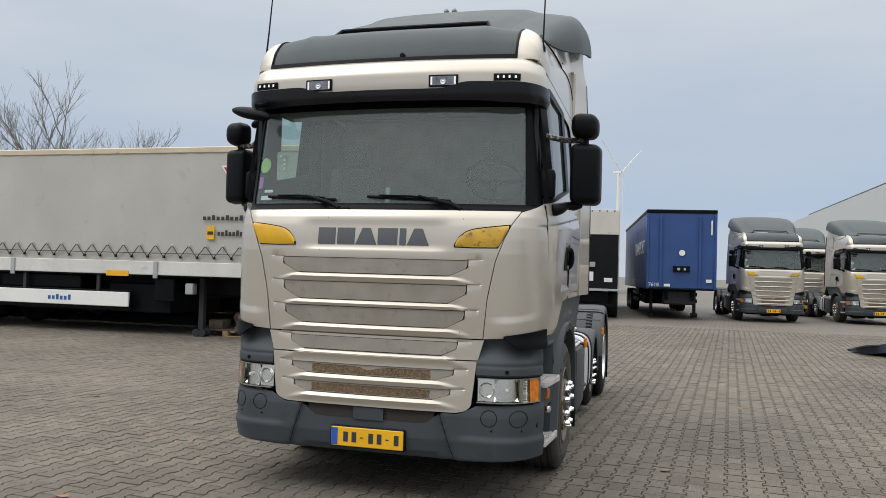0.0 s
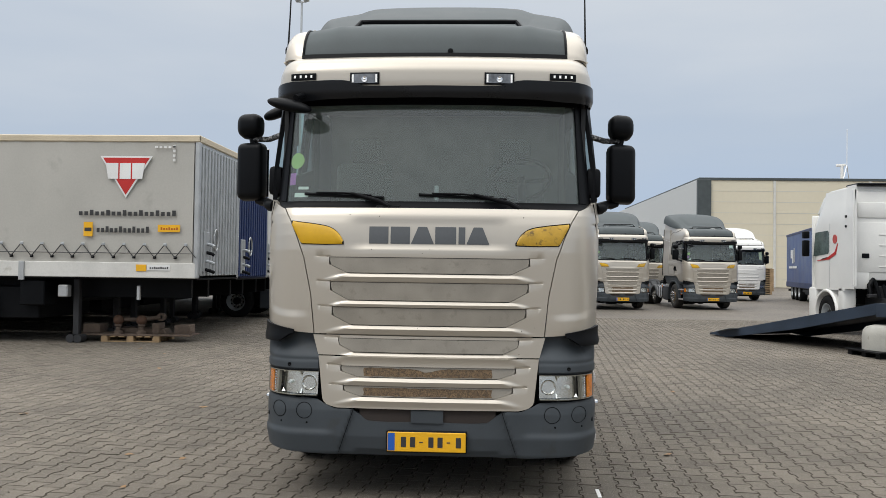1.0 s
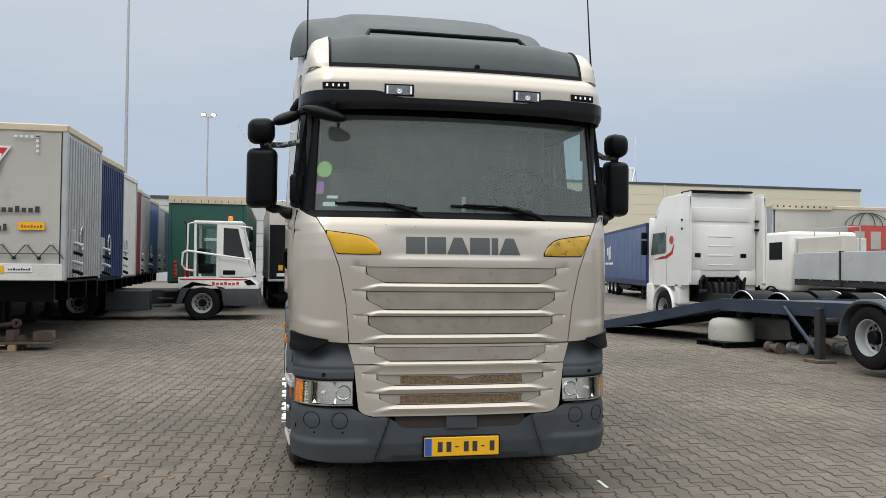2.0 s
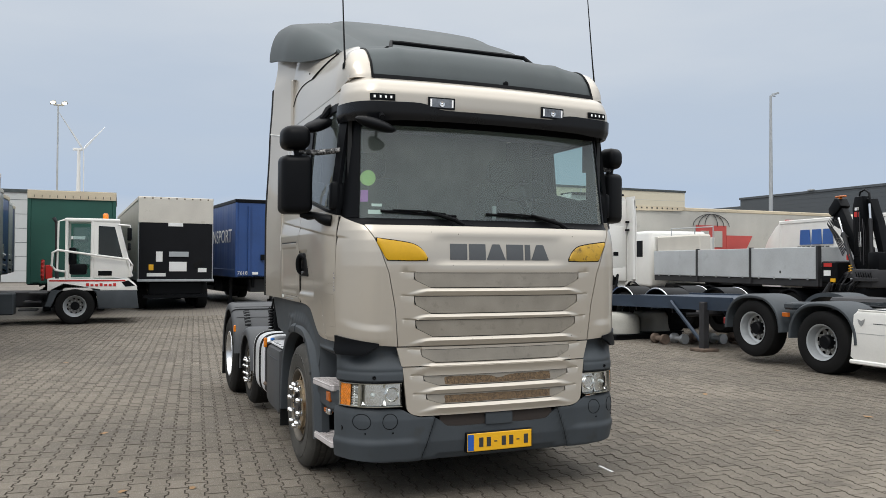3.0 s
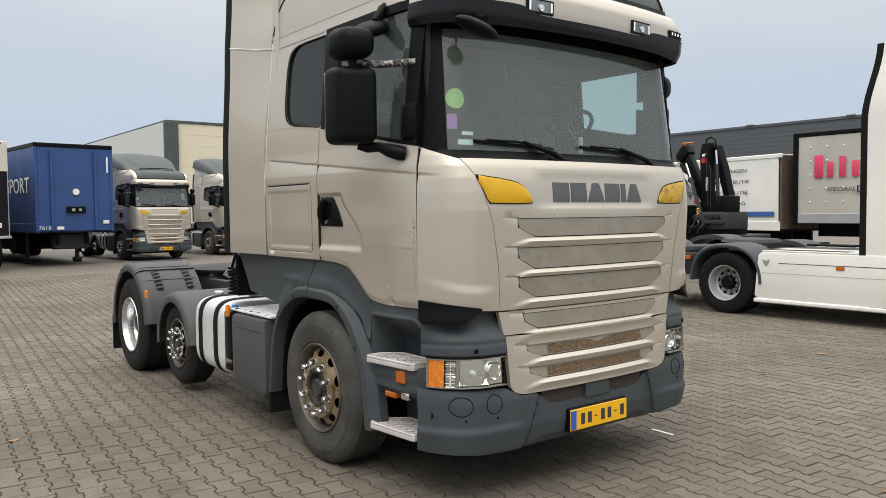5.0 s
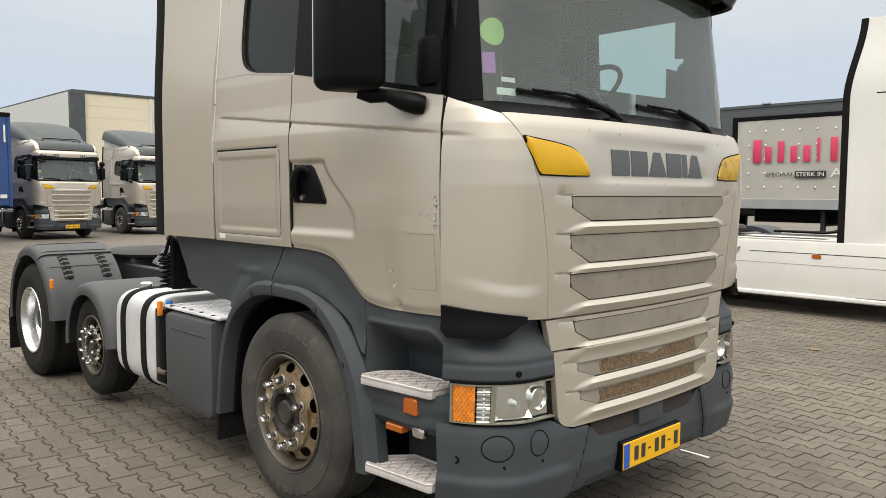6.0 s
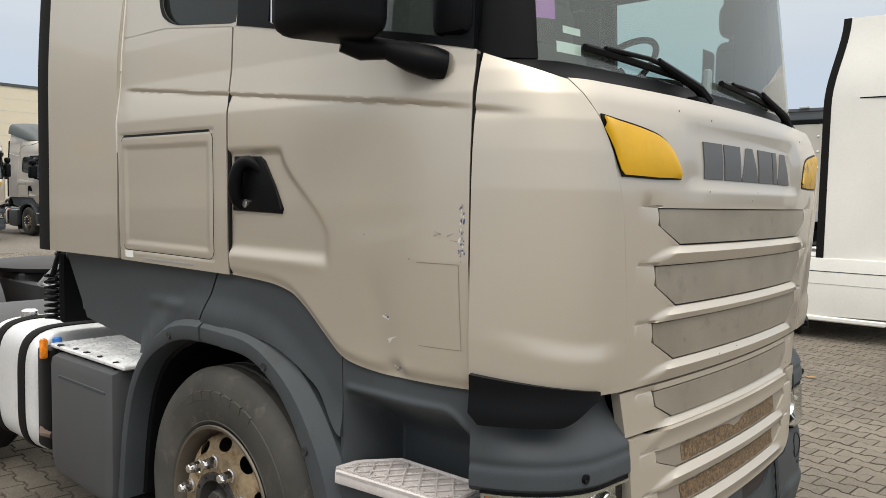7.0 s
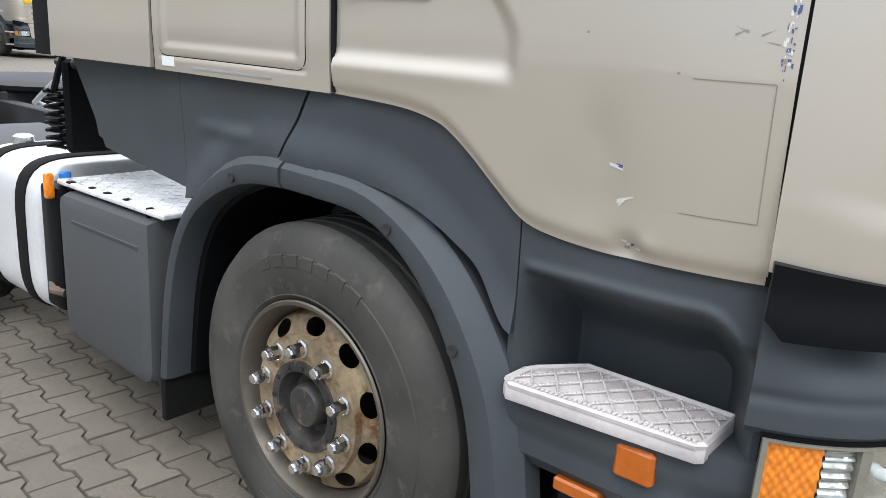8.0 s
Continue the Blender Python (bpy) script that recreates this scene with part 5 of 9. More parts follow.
        def around(a, b, sg=sg):
            # a ring between the pane's rounded edge and the outer rectangle
            t = 2 * math.pi * a
            cy, cz, hy, hz = (yw0 + yw1) / 2, (zw0 + zw1) / 2, (yw1 - yw0) / 2, (zw1 - zw0) / 2
            c, s = math.cos(t), math.sin(t)
            n = 40.0 if c < 0 else 3.6
            k = (abs(c) ** n + abs(s) ** n) ** (-1 / n)
            py, pz = cy + hy * k * c, cz + hz * k * s
            pz += (belt(py) + 0.008 - zw0) * max(0.0, (cz - pz) / hz)
            m = 1 / max(abs(c), abs(s))
            ry = lerp(1.372, 2.178, (m * c + 1) / 2)
            lowz_ = belt(ry) - 0.005
            rz = lerp(lowz_, 2.895, (m * s + 1) / 2)
            y, z = lerp(py, ry, b), lerp(pz, rz, b)
            return sg * sy(SIDE, z, y), z
        bm = skin(SIDE, around, 96, 5, 0.0, 0.0)
        part("window_surround", bm, PAINT, root)
        bm = skin(SIDE, lambda a, b, around=around: around(a, b * 0.075), 96, 1, 0.003, 0.0)
        part("window_seal", bm, BLACK, root)
        # seam between sleeper and fairing, fairing, its rubber edge
        def fair(a, b, sg=sg):
            t = a if sg > 0 else 1 - a
            zt = curve([(0.0, 3.66), (0.35, 3.70), (1.0, 3.80)], t)[0]
            z = lerp(1.392, zt, b)
            x = lerp(1.20, 1.235, t)
            x -= 0.075 * step01(2.1, 2.95, z) * (1 - 0.55 * t) + 0.05 * step01(2.9, 3.4, z) * (1 - 0.5 * t) + 0.04 * step01(3.4, 3.7, z)
            return Vector((sg * x, lerp(2.19, 2.77, t), z))
        part("side_fairing", sheet(nb(), fair, 10, 40, 0.02), PAINT, root)
        part("fairing_edge", sheet(nb(), lambda a, b, sg=sg, fair=fair: fair(1.0 if sg > 0 else 0.0, b * 0.86 + 0.0) + Vector((sg * (0.006 - 0.02 * abs(a - 0.5)), (a if sg > 0 else 1 - a) * 0.13 - 0.005, 0)), 3, 20, 0.02), RUBBER, root, "black rubber edge")
        joint = [fair((0.0 if sg > 0 else 1.0) + (q / 8 if sg > 0 else -q / 8), (2.955 - 1.45) / (3.70 - 1.45)) + Vector((sg * 0.003, 0, 0)) for q in range(9)]
        part("fairing_joint", tube(nb(), joint, 0.006, 4), WHITE_LABEL, root, "pale joint in the fairing")
        # door handle
        hd = thing("door_handle", "", "")
        hd.parent = root
        bm = nb()
        prism(bm, [(1.372, 1.612), (1.10, 1.608), (1.094, 1.625), (1.135, 1.70), (1.19, 1.782), (1.215, 1.797), (1.365, 1.80)], "x", sg * 1.15, sg * 1.193, 0.006)
        part("recess", bm, BLACK, hd, "black handle recess")
        arc = [(0.0, 1.19, 1.318, 1.628), (0.2, 1.212, 1.322, 1.655), (0.45, 1.220, 1.316, 1.71), (0.65, 1.218, 1.298, 1.757), (0.8, 1.210, 1.268, 1.780), (0.92, 1.196, 1.240, 1.772), (1.0, 1.182, 1.222, 1.750)]
        path = [(sg * smooth_curve(arc, q / 24)[0], *smooth_curve(arc, q / 24)[1:]) for q in range(25)]
        part("grip", tube(nb(), path, [0.012 + 0.012 * math.sin(math.pi * (0.12 + 0.8 * q / 24)) for q in range(25)], 14), BLACK, hd, smooth=1.2)
        part("lock", lathe(nb(), [(0.014, 0.0), (0.014, 0.008), (0.0005, 0.009)], (sg * 1.192, 1.29, 1.638), "x", 12, sg), ALU, hd)
        mirror_set(root, sg)
    # front mirror above the near corner
    fm = thing("front_mirror", "", "")
    fm.parent = root
    part("arm", tube(nb(), [(-0.88, 0.20, 2.80), (-0.90, 0.10, 2.76), (-0.92, 0.02, 2.73)], 0.02, 8), BLACK, fm)
    bm = nb()
    bmesh.ops.create_uvsphere(bm, u_segments=20, v_segments=12, radius=1.0, matrix=Matrix.Translation((-0.965, 0.035, 2.68)) @ Euler((0.3, 0.2, 0.1)).to_matrix().to_4x4() @ Matrix.Diagonal((0.155, 0.075, 0.042, 1)))
    part("housing", bm, BLACK, fm, "black front mirror housing")
    # kerb mirror above the near door
    km = thing("kerb_mirror", "", "")
    km.parent = root
    part("arm", tube(nb(), [(-1.10, 0.70, 2.915), (-1.135, 0.69, 2.885), (-1.18, 0.69, 2.81)], [0.026, 0.03, 0.026], 8), BLACK, km)
    part("housing", shaped_pod((-1.215, 0.69, 2.762), (0.115, 0.09, 0.042), (0.2, -0.42, 0.2)), BLACK, km)
    cab_interior(root)
    lower_body(root)
    return root


def shaped_pod(at, size, turn):
    """A smooth rounded housing, flatter than a ball."""
    bm = rbox(nb(), (-1, -1, -1), (1, 1, 1), 0.85, 5)
    bmesh.ops.transform(bm, matrix=Matrix.Translation(at) @ Euler(turn).to_matrix().to_4x4() @ Matrix.Diagonal((*size, 1)), verts=bm.verts)
    return bm


def cab_interior(root):
    """What shows through the panes: dashboard, seats, wheel, rear wall, roof lining."""
    part("dashboard", sheet(nb(), lambda a, b: Vector((lerp(-1.05, 1.05, a), lerp(0.22, 0.72, b), 1.95 + 0.06 * math.sin(b * math.pi) + 0.03 * (abs(2 * a - 1) < 0.5))), 10, 6, 0.2), INTERIOR, root, "dark dashboard")
    part("rear_wall", box((-1.08, 2.02, 1.45), (1.08, 2.06, 3.30), 0.01), INTERIOR_PALE, root)
    part("bunk", box((-1.05, 1.45, 1.85), (1.05, 2.0, 2.05), 0.05, 2), INTERIOR, root)
    part("roof_lining", box((-0.95, 0.40, 2.98), (0.95, 2.0, 3.0), 0.005), INTERIOR_PALE, root)
    part("upper_locker", box((-0.95, 0.36, 2.72), (0.95, 0.62, 2.97), 0.04, 2), INTERIOR, root)
    for sg in (-1, 1):
        part("curtain", box((sg * 1.05, 1.34, 2.1), (sg * 1.07, 2.0, 2.95), 0.005), INTERIOR, root, "dark sleeper curtain")
        top, foot = (2.726, 0.50) if sg > 0 else (2.84, 0.60)
        part("window_lining", box((sg * 1.045, 0.34, top), (sg * 1.075, 1.45, 2.97), 0.01), LINING, root, "dark window lining")
        part("window_lining", box((sg * 1.045, 1.235, 2.25), (sg * 1.075, 1.45, top), 0.01), LINING, root)
        part("window_lining", prism(nb(), [(0.34, 2.10), (foot, 2.10), (foot, 2.50), (foot + 0.06, 2.50), (foot + 0.06, top), (0.34, top)], "x", sg * 1.045, sg * 1.075), LINING, root)
        part("window_sill", prism(nb(), [(0.36, 2.05), (1.45, 2.05), (1.45, 2.43), (0.36, 2.21)], "x", sg * 1.05, sg * 1.08), LINING, root)
        part("door_card", box((sg * 1.06, 0.45, 1.5), (sg * 1.09, 1.36, 2.27), 0.01), LINING, root, "dark door lining")
    part("cab_floor", box((-1.1, 0.3, 1.38), (1.1, 2.06, 1.42), 0.005), INTERIOR, root)
    for cx in (-0.62, 0.62):
        bm = nb()
        rbox(bm, (cx - 0.25, 0.80, 1.75), (cx + 0.25, 1.25, 1.92), 0.05, 2)
        rbox(bm, (cx - 0.24, 1.18, 1.85), (cx + 0.24, 1.34, 2.45), 0.06, 2)
        rbox(bm, (cx - 0.13, 1.20, 2.45), (cx + 0.13, 1.32, 2.66), 0.05, 2)
        rbox(bm, (cx - 0.2, 0.85, 1.40), (cx + 0.2, 1.2, 1.76), 0.03)
        part("seat", bm, INTERIOR, root, "grey fabric seat")
    bm = nb()
    c, ax = Vector((0.66, 0.92, 2.29)), Euler((radians(-38), 0, 0)).to_matrix()
    tube(bm, [c + ax @ Vector((0.22 * math.cos(i * math.pi / 16), 0.22 * math.sin(i * math.pi / 16), 0)) for i in range(33)], 0.016, 8)
    tube(bm, [c + ax @ Vector((-0.21, 0, 0)), c + ax @ Vector((0, 0, -0.03)), c + ax @ Vector((0.21, 0, 0))], 0.018, 6)
    tube(bm, [c, c + ax @ Vector((0, 0, -0.3))], 0.04, 8)
    part("steering_wheel", bm, BLACK, root, "black steering wheel")
    # a document holder on the sill
    part("document_clip", box((0.02, 0.19, 2.05), (0.05, 0.22, 2.16), 0.008), PALE_METAL, root)


def lattice_tread(root, sg, z, y0, y1, x0, x1a, x1b, name="step_tread"):
    """A pale step with a raised diamond lattice; it widens from x1a in front to x1b behind."""
    t = thing(name, "", "")
    t.parent = root
    rim_x = lambda y: lerp(x1a, x1b, (y - y0) / (y1 - y0))
    out = [(y0 + 0.012, rim_x(y0)), (y0, rim_x(y0) - 0.014), (y0, x0), (y1 - 0.09, x0), (y1 - 0.012, x0 + 0.10), (y1, x0 + 0.13), (y1, rim_x(y1) - 0.018), (y1 - 0.018, rim_x(y1))]
    part("tread_base", prism(nb(), [(sg * x, y) for y, x in out], "z", z - 0.044, z - 0.012, 0.004), STEP_WHITE, t, "pale pinkish step plate")
    n, pitch = 7, (y1 - y0) / 7
    bm = nb()
    for i in range(-4, n + 5):
        for d in (-1, 1):
            pts = []
            for q in range(25):
                f = q / 24
                y = y0 + (i + d * f * 2.2) * pitch
                x = lerp(x0 + 0.006, rim_x(y) - 0.012, f)
                if y0 + 0.006 < y < y1 - 0.008 and x > x0 + 0.01 + max(0.0, (y - y1 + 0.09) * 1.3):
                    pts.append((sg * x, y, z - 0.008))
            if len(pts) > 2:
                tube(bm, [pts[0], pts[-1]], 0.003, 4)
                for k in range(1, len(pts) - 1):
                    x, y, h = pts[k]
                    rbox(bm, (x - 0.002, y - 0.002, h), (x + 0.002, y + 0.002, h + 0.005), 0)
    part("tread_lattice", bm, STEP_WHITE, t)
    bm = nb()
    for i in range(38):
        y = lerp(y0 + 0.02, y1 - 0.025, i / 37)
        rbox(bm, (sg * (rim_x(y) - 0.013), y - 0.0035, z - 0.014), (sg * (rim_x(y) - 0.001), y + 0.0035, z + 0.003), 0)
    part("tread_teeth", bm, STEP_WHITE, t)
    cy, cx = (y0 + y1) / 2, (x0 + x1b) / 2
    ring = [(sg * (cx + (x - cx) * 0.95), cy + (y - cy) * 0.975, z - 0.008) for y, x in out]
    part("tread_rim", tube(nb(), ring + ring[:2], 0.0085, 6), STEP_WHITE, t)


def lower_body(root):
    """Steps, arches, tank, box, chassis, axles, mudguards."""
    for sg in (-1, 1):
        # trim between door and arch, in three pieces with a slanting and an upright joint
        zt = soft((0.33, 1.150), (0.52, 1.152), (0.63, 1.151), (0.75, 1.160), (0.827, 1.180), (0.898, 1.235), (0.962, 1.290), (1.02, 1.333), (1.062, 1.355), (1.164, 1.375), (1.378, 1.386), (2.14, 1.388), (2.72, 1.39))
        zb = soft((0.33, 1.0), (0.80, 1.0), (0.84, 0.92), (0.95, 1.06), (1.2, 1.17), (1.55, 1.17), (1.85, 1.10), (2.10, 1.0), (2.72, 1.06))
        wide = lambda q: lerp(lerp(0.135, 0.100, step01(0.9, 1.25, q.y)), 0.055, step01(1.75, 2.08, q.y))
        rim_line = [(p.y, p.z, wide(p)) for p in arch_path()]

        def fold(x, y, z):
            """The trim flares out towards the arch; a low ridge crosses its rear piece."""
            gap = min(math.hypot(y - a, z - b) - w for a, b, w in rim_line)
            return 0.010 * math.exp(-((z - 1.235) / 0.02) ** 2) * step01(1.70, 1.78, y) * step01(2.05, 1.95, y) + 0.019 * step01(0.10, 0.0, gap) * step01(-0.09, -0.01, gap)
        part("side_trim", flank(sg, SIDE, 0.838, lambda b: lerp(1.625, 1.478, b), zb, lambda y: zt(y) + 0.02, 48, 26, -0.022, 0.03, fold), PLASTIC, root, "dark grey plastic side trim")
        part("side_trim", flank(sg, SIDE, lambda b: lerp(1.641, 1.494, b), 2.092, zb, lambda y: zt(y) + 0.02, 40, 26, -0.026, 0.03, fold), PLASTIC, root)
        part("side_trim", flank(sg, SIDE, 2.100, lambda b: lerp(2.60, 2.79, b), knots((2.1, 1.03), (2.6, 1.09)), lambda y: zt(y) + 0.03, 12, 8, -0.03, 0.03), PLASTIC, root)
        part("trim_corner", flank(sg, SIDE, lambda b: lerp(2.60, 2.79, b), lambda b: lerp(2.70, 2.86, b), knots((2.5, 1.09), (2.8, 1.13)), lambda y: 1.40, 5, 8, -0.055, 0.02, lambda x, y, z: -0.05 * step01(2.66, 2.88, y)), PLASTIC, root)
        part("trim_backing", box((sg * 1.08, 0.9, 1.15), (sg * 1.10, 2.7, 1.42), 0.004), BLACK, root)
        # step well: one moulded panel with a scooped recess, and the sill with its treads
        def scoop(x, y, z):
            f = step01(0.318, 0.365, y) * step01(0.836, 0.79, y)
            lip = 1.070 - 0.06 * step01(0.46, 0.33, y) ** 2
            return -0.235 * f * step01(lip + 0.002, lip - 0.17, z) ** 0.6 + 0.008 * math.exp(-((z - lip - 0.012) / 0.012) ** 2) * f
        part("step_wall", flank(sg, SIDE, 0.302, 0.834, const(0.78), lambda y: zt(y) + 0.02, 80, 84, -0.022, 0.02, scoop), PLASTIC, root, "dark grey plastic step well")
        part("step_back", box((sg * 0.88, 0.28, 0.34), (sg * 0.908, 0.82, 1.05), 0.01), PLASTIC, root)
        part("step_sill", flank(sg, SIDE, 0.30, 0.86, const(0.62), const(0.805), 10, 10, -0.015, 0.22, lambda x, y, z: 0.010 * step01(0.715, 0.735, z) - 0.03 * step01(0.66, 0.62, z)), PLASTIC, root)
        lattice_tread(root, sg, 0.838, 0.385, 0.822, 0.985, 1.168, 1.207)
        lattice_tread(root, sg, 0.434, 0.380, 0.80, 0.955, 1.172, 1.20)
        part("side_reflector", box((sg * 1.14, 0.474, 0.702), (sg * 1.168, 0.560, 0.778), 0.008), ORANGE_DARK, root, "orange side reflector")
        part("side_lamp", rbox(nb(), (sg * 1.10, 0.59, 0.598), (sg * 1.15, 0.70, 0.630), 0.005), ORANGE_DARK, root)
        part("sill_hook", rbox(nb(), (sg * 1.155, 0.405, 0.622), (sg * 1.192, 0.475, 0.668), 0.012, 2), CHROME, root, "scuffed metal end cap")
        # wheel arch and liner
        path = arch_path()
        for u0, u1, xo, n in ((0.0, 0.612, 1.195, 24), (0.6145, 0.664, 1.190, 4), (0.6655, 1.0, 1.195, 16)):
            bm = nb()
            ribbon(bm, arch_path(u0, u1, n), xo, 1.09, wide)
            for v in bm.verts:
                v.co.x *= sg
            part("wheel_arch", bm, PLASTIC, root, "dark grey plastic wheel arch")
        bm = nb()
        ribbon(bm, [Vector((0, lerp(1.45, p.y, 0.97), lerp(0.55, p.z, 0.97))) for p in path], 1.10, 0.60, 0.03)
        for v in bm.verts:
            v.co.x *= sg
        part("arch_liner", bm, BLACK, root)
        part("arch_flap", rbox(nb(), (sg * 0.80, 2.19, 0.20), (sg * 1.19, 2.215, 0.46), 0.004), RUBBER, root, "black mud flap")
        for p in (path[7], path[12], path[19]):
            q = Vector((sg * 1.196, p.y, p.z)) + (p - Vector((0, 1.45, 0.6))).normalized() * 0.03
            part("arch_screw", lathe(nb(), [(0.014, -0.004), (0.014, 0.005), (0.009, 0.005), (0.0005, 0.002)], q, "x", 12, sg), STEEL_DARK, root)
        wheel(root, sg * 1.165, 1.485, 0.515, sg, 0.515, 0.31, "steer", RIM_DULL)
        wheel(root, sg * 1.15, 4.28, 0.46, sg, 0.40, 0.25, "steer", RIM_DULL, "lift_wheel", DULL_CHROME)
        wheel(root, sg * 1.215, 5.60, 0.505, sg, 0.505, 0.56, "drive", ALU)
        # box with skirt, deck plate, tank with straps
        bm = nb()
        prism(bm, [(2.25, 0.36), (2.265, 0.315), (2.31, 0.29), (2.80, 0.31), (2.86, 0.335), (2.89, 0.40), (2.895, 0.84), (2.88, 0.88), (2.85, 0.895), (2.25, 0.895)], "x", sg * 0.70, sg * 1.205, 0.05)
        part("side_box", bm, DUSTY, root, "dark grey plastic side box")
        part("box_groove", rbox(nb(), (sg * 1.202, 2.30, 0.79), (sg * 1.208, 2.76, 0.805), 0.003), PLASTIC, root)
        part("deck_plate", box((sg * 0.55, 2.2, 0.905), (sg * 1.17, 2.94, 0.925), 0.005), CHEQUER, root, "dirty pale chequer plate")
        bm = nb()
        for i in range(17):
            for j in range(14):
                y, x = 2.235 + i * 0.042, 0.60 + j * 0.041
                s = 1 if (i + j) % 2 else -1
                prism(bm, [(sg * x - 0.014, y - s * 0.014), (sg * x, y - 0.004 * s + 0.003), (sg * x + 0.014, y + s * 0.014), (sg * x, y + 0.004 * s - 0.003)], "z", 0.924, 0.9275)
        part("deck_studs", bm, CHEQUER, root)
        part("side_marker", rbox(nb(), (sg * 1.19, 2.905, 0.855), (sg * 1.226, 2.938, 0.955), 0.012, 2), ORANGE, root, "orange side marker lamp")
        part("marker_bracket", rbox(nb(), (sg * 0.90, 2.895, 0.40), (sg * 1.192, 3.05, 0.90), 0.02, 2), BLACK, root)
        part("pipe", tube(nb(), [(sg * 1.0, 3.04, 0.50), (sg * 1.18, 3.02, 0.49), (sg * 1.205, 2.95, 0.485), (sg * 1.18, 2.90, 0.48)], 0.018, 8), RUST, root, "rusty pipe end")
        crnd = random.Random(9)
        for i in range(5):
            y, x = 2.30 + 0.13 * i + crnd.uniform(-0.03, 0.03), 1.158 + crnd.uniform(-0.012, 0.012)
            part("deck_clip", rbox(nb(), (sg * (x - 0.015), y, 0.895), (sg * (x + 0.012), y + crnd.uniform(0.012, 0.045), 0.929), 0.004), BLACK, root)
        for i in range(4):
            y, x = crnd.uniform(2.62, 2.9), crnd.uniform(0.60, 0.80)
            part("deck_clip", rbox(nb(), (sg * x, y, 0.925), (sg * (x + crnd.uniform(0.02, 0.04)), y + crnd.uniform(0.02, 0.03), 0.935), 0.005), BLACK, root)
        tk = thing("fuel_tank", "", "")
        tk.parent = root
        pr, n = [], 72
        for i in range(n):
            a = 2 * math.pi * i / n
            c, s = math.cos(a), math.sin(a)
            k = (abs(c) ** 4.5 + abs(s) ** 4.5) ** (-1 / 4.5)
            pr.append((0.90 + 0.32 * k * c, 0.655 + 0.315 * k * s))
        bm = nb()
        rings = [[bm.verts.new((sg * (0.90 + (x - 0.90) * q), y, 0.655 + (z - 0.655) * q)) for x, z in pr] for y, q in ((3.03, 0.80), (3.03, 0.90), (3.036, 0.945), (3.05, 0.975), (3.075, 0.994), (3.10, 1.0), (3.60, 1.0), (3.64, 0.98), (3.66, 0.92))]
        for lo, hi in zip(rings, rings[1:]):
            for i in range(n):
                bm.faces.new((lo[i], lo[(i + 1) % n], hi[(i + 1) % n], hi[i]))
        bm.faces.new(rings[0])
        bm.faces.new(rings[-1])
        part("tank_body", bm, TANK, tk, "pale metal fuel tank", smooth=1.0)
        for y in (3.16, 3.50):
            bm = nb()
            rings = [[bm.verts.new((sg * (0.90 + (x - 0.90) * q), yy, 0.655 + (z - 0.655) * q)) for x, z in pr] for yy, q in ((y - 0.042, 0.99), (y - 0.042, 1.016), (y - 0.028, 1.026), (y + 0.028, 1.026), (y + 0.042, 1.016), (y + 0.042, 0.99))]
            for lo, hi in zip(rings, rings[1:]):
                for i in range(n):
                    bm.faces.new((lo[i], lo[(i + 1) % n], hi[(i + 1) % n], hi[i]))
            part("tank_strap", bm, RUBBER, tk)
        if sg < 0:
            part("filler_cap", lathe(nb(), [(0.022, 0.0), (0.022, 0.02), (0.016, 0.026), (0.0005, 0.027)], (sg * 1.13, 2.955, 0.922), "z", 16), BLUE_CAP, tk, "blue filler cap")
        part("tank_box", rbox(nb(), (sg * 0.78, 3.20, 0.965), (sg * 0.90, 3.34, 1.04), 0.01), WHITE_LABEL, tk)
        part("tank_cap", lathe(nb(), [(0.045, 0.0), (0.045, 0.035), (0.03, 0.045), (0.0005, 0.046)], (sg * 1.02, 3.57, 0.965), "z", 16), ALU, tk)
        # rear mudguards: three pieces over the drive wheel, one over the lift wheel
        def guard(a0, a1, yc, zc, r, x0, x1, flat=0.0):
            bm = nb()
            rings = []
            for i in range(17):
                a = lerp(a0, a1, i / 16)
                py, pz = yc - r * math.cos(a), zc + r * math.sin(a)
                n = Vector((0, -math.cos(a), math.sin(a)))
                rings.append([bm.verts.new(Vector((sg * x, py, pz)) + n * d) for x, d in ((x1 - 0.004, -0.075), (x1, -0.04), (x1 - 0.006, -0.012), (x1 - 0.026, 0.010), (x1 - 0.06, 0.021), (x1 - 0.10, 0.024), (x0, 0.024), (x0, 0.004), (x1 - 0.08, 0.004), (x1 - 0.03, -0.02), (x1 - 0.016, -0.075))])
            m = len(rings[0])
            for p, q in zip(rings, rings[1:]):
                for k in range(m):
                    bm.faces.new((p[k], p[(k + 1) % m], q[(k + 1) % m], q[k]))
            bm.faces.new(rings[0])
            bm.faces.new(rings[-1])
            return bm
        part("rear_mudguard", guard(radians(4), radians(62), 5.58, 0.53, 0.62, 0.62, 1.245), DUSTY, root, "grey plastic mudguard")
        part("rear_mudguard", guard(radians(62.5), radians(117), 5.58, 0.53, 0.635, 0.62, 1.245), DUSTY, root)
        part("rear_mudguard", guard(radians(117.5), radians(186), 5.58, 0.53, 0.62, 0.62, 1.245), DUSTY, root)
        part("lift_mudguard", guard(radians(5), radians(185), 4.28, 0.46, 0.475, 0.62, 1.215), DUSTY, root, "grey plastic mudguard")
        for a0 in (48, 66, 84, 102, 128):
            part("mudguard_rib", guard(radians(a0), radians(a0 + 1.6), 5.58, 0.53, 0.626 if a0 < 60 or a0 > 120 else 0.641, 0.66, 1.235), DUSTY, root)
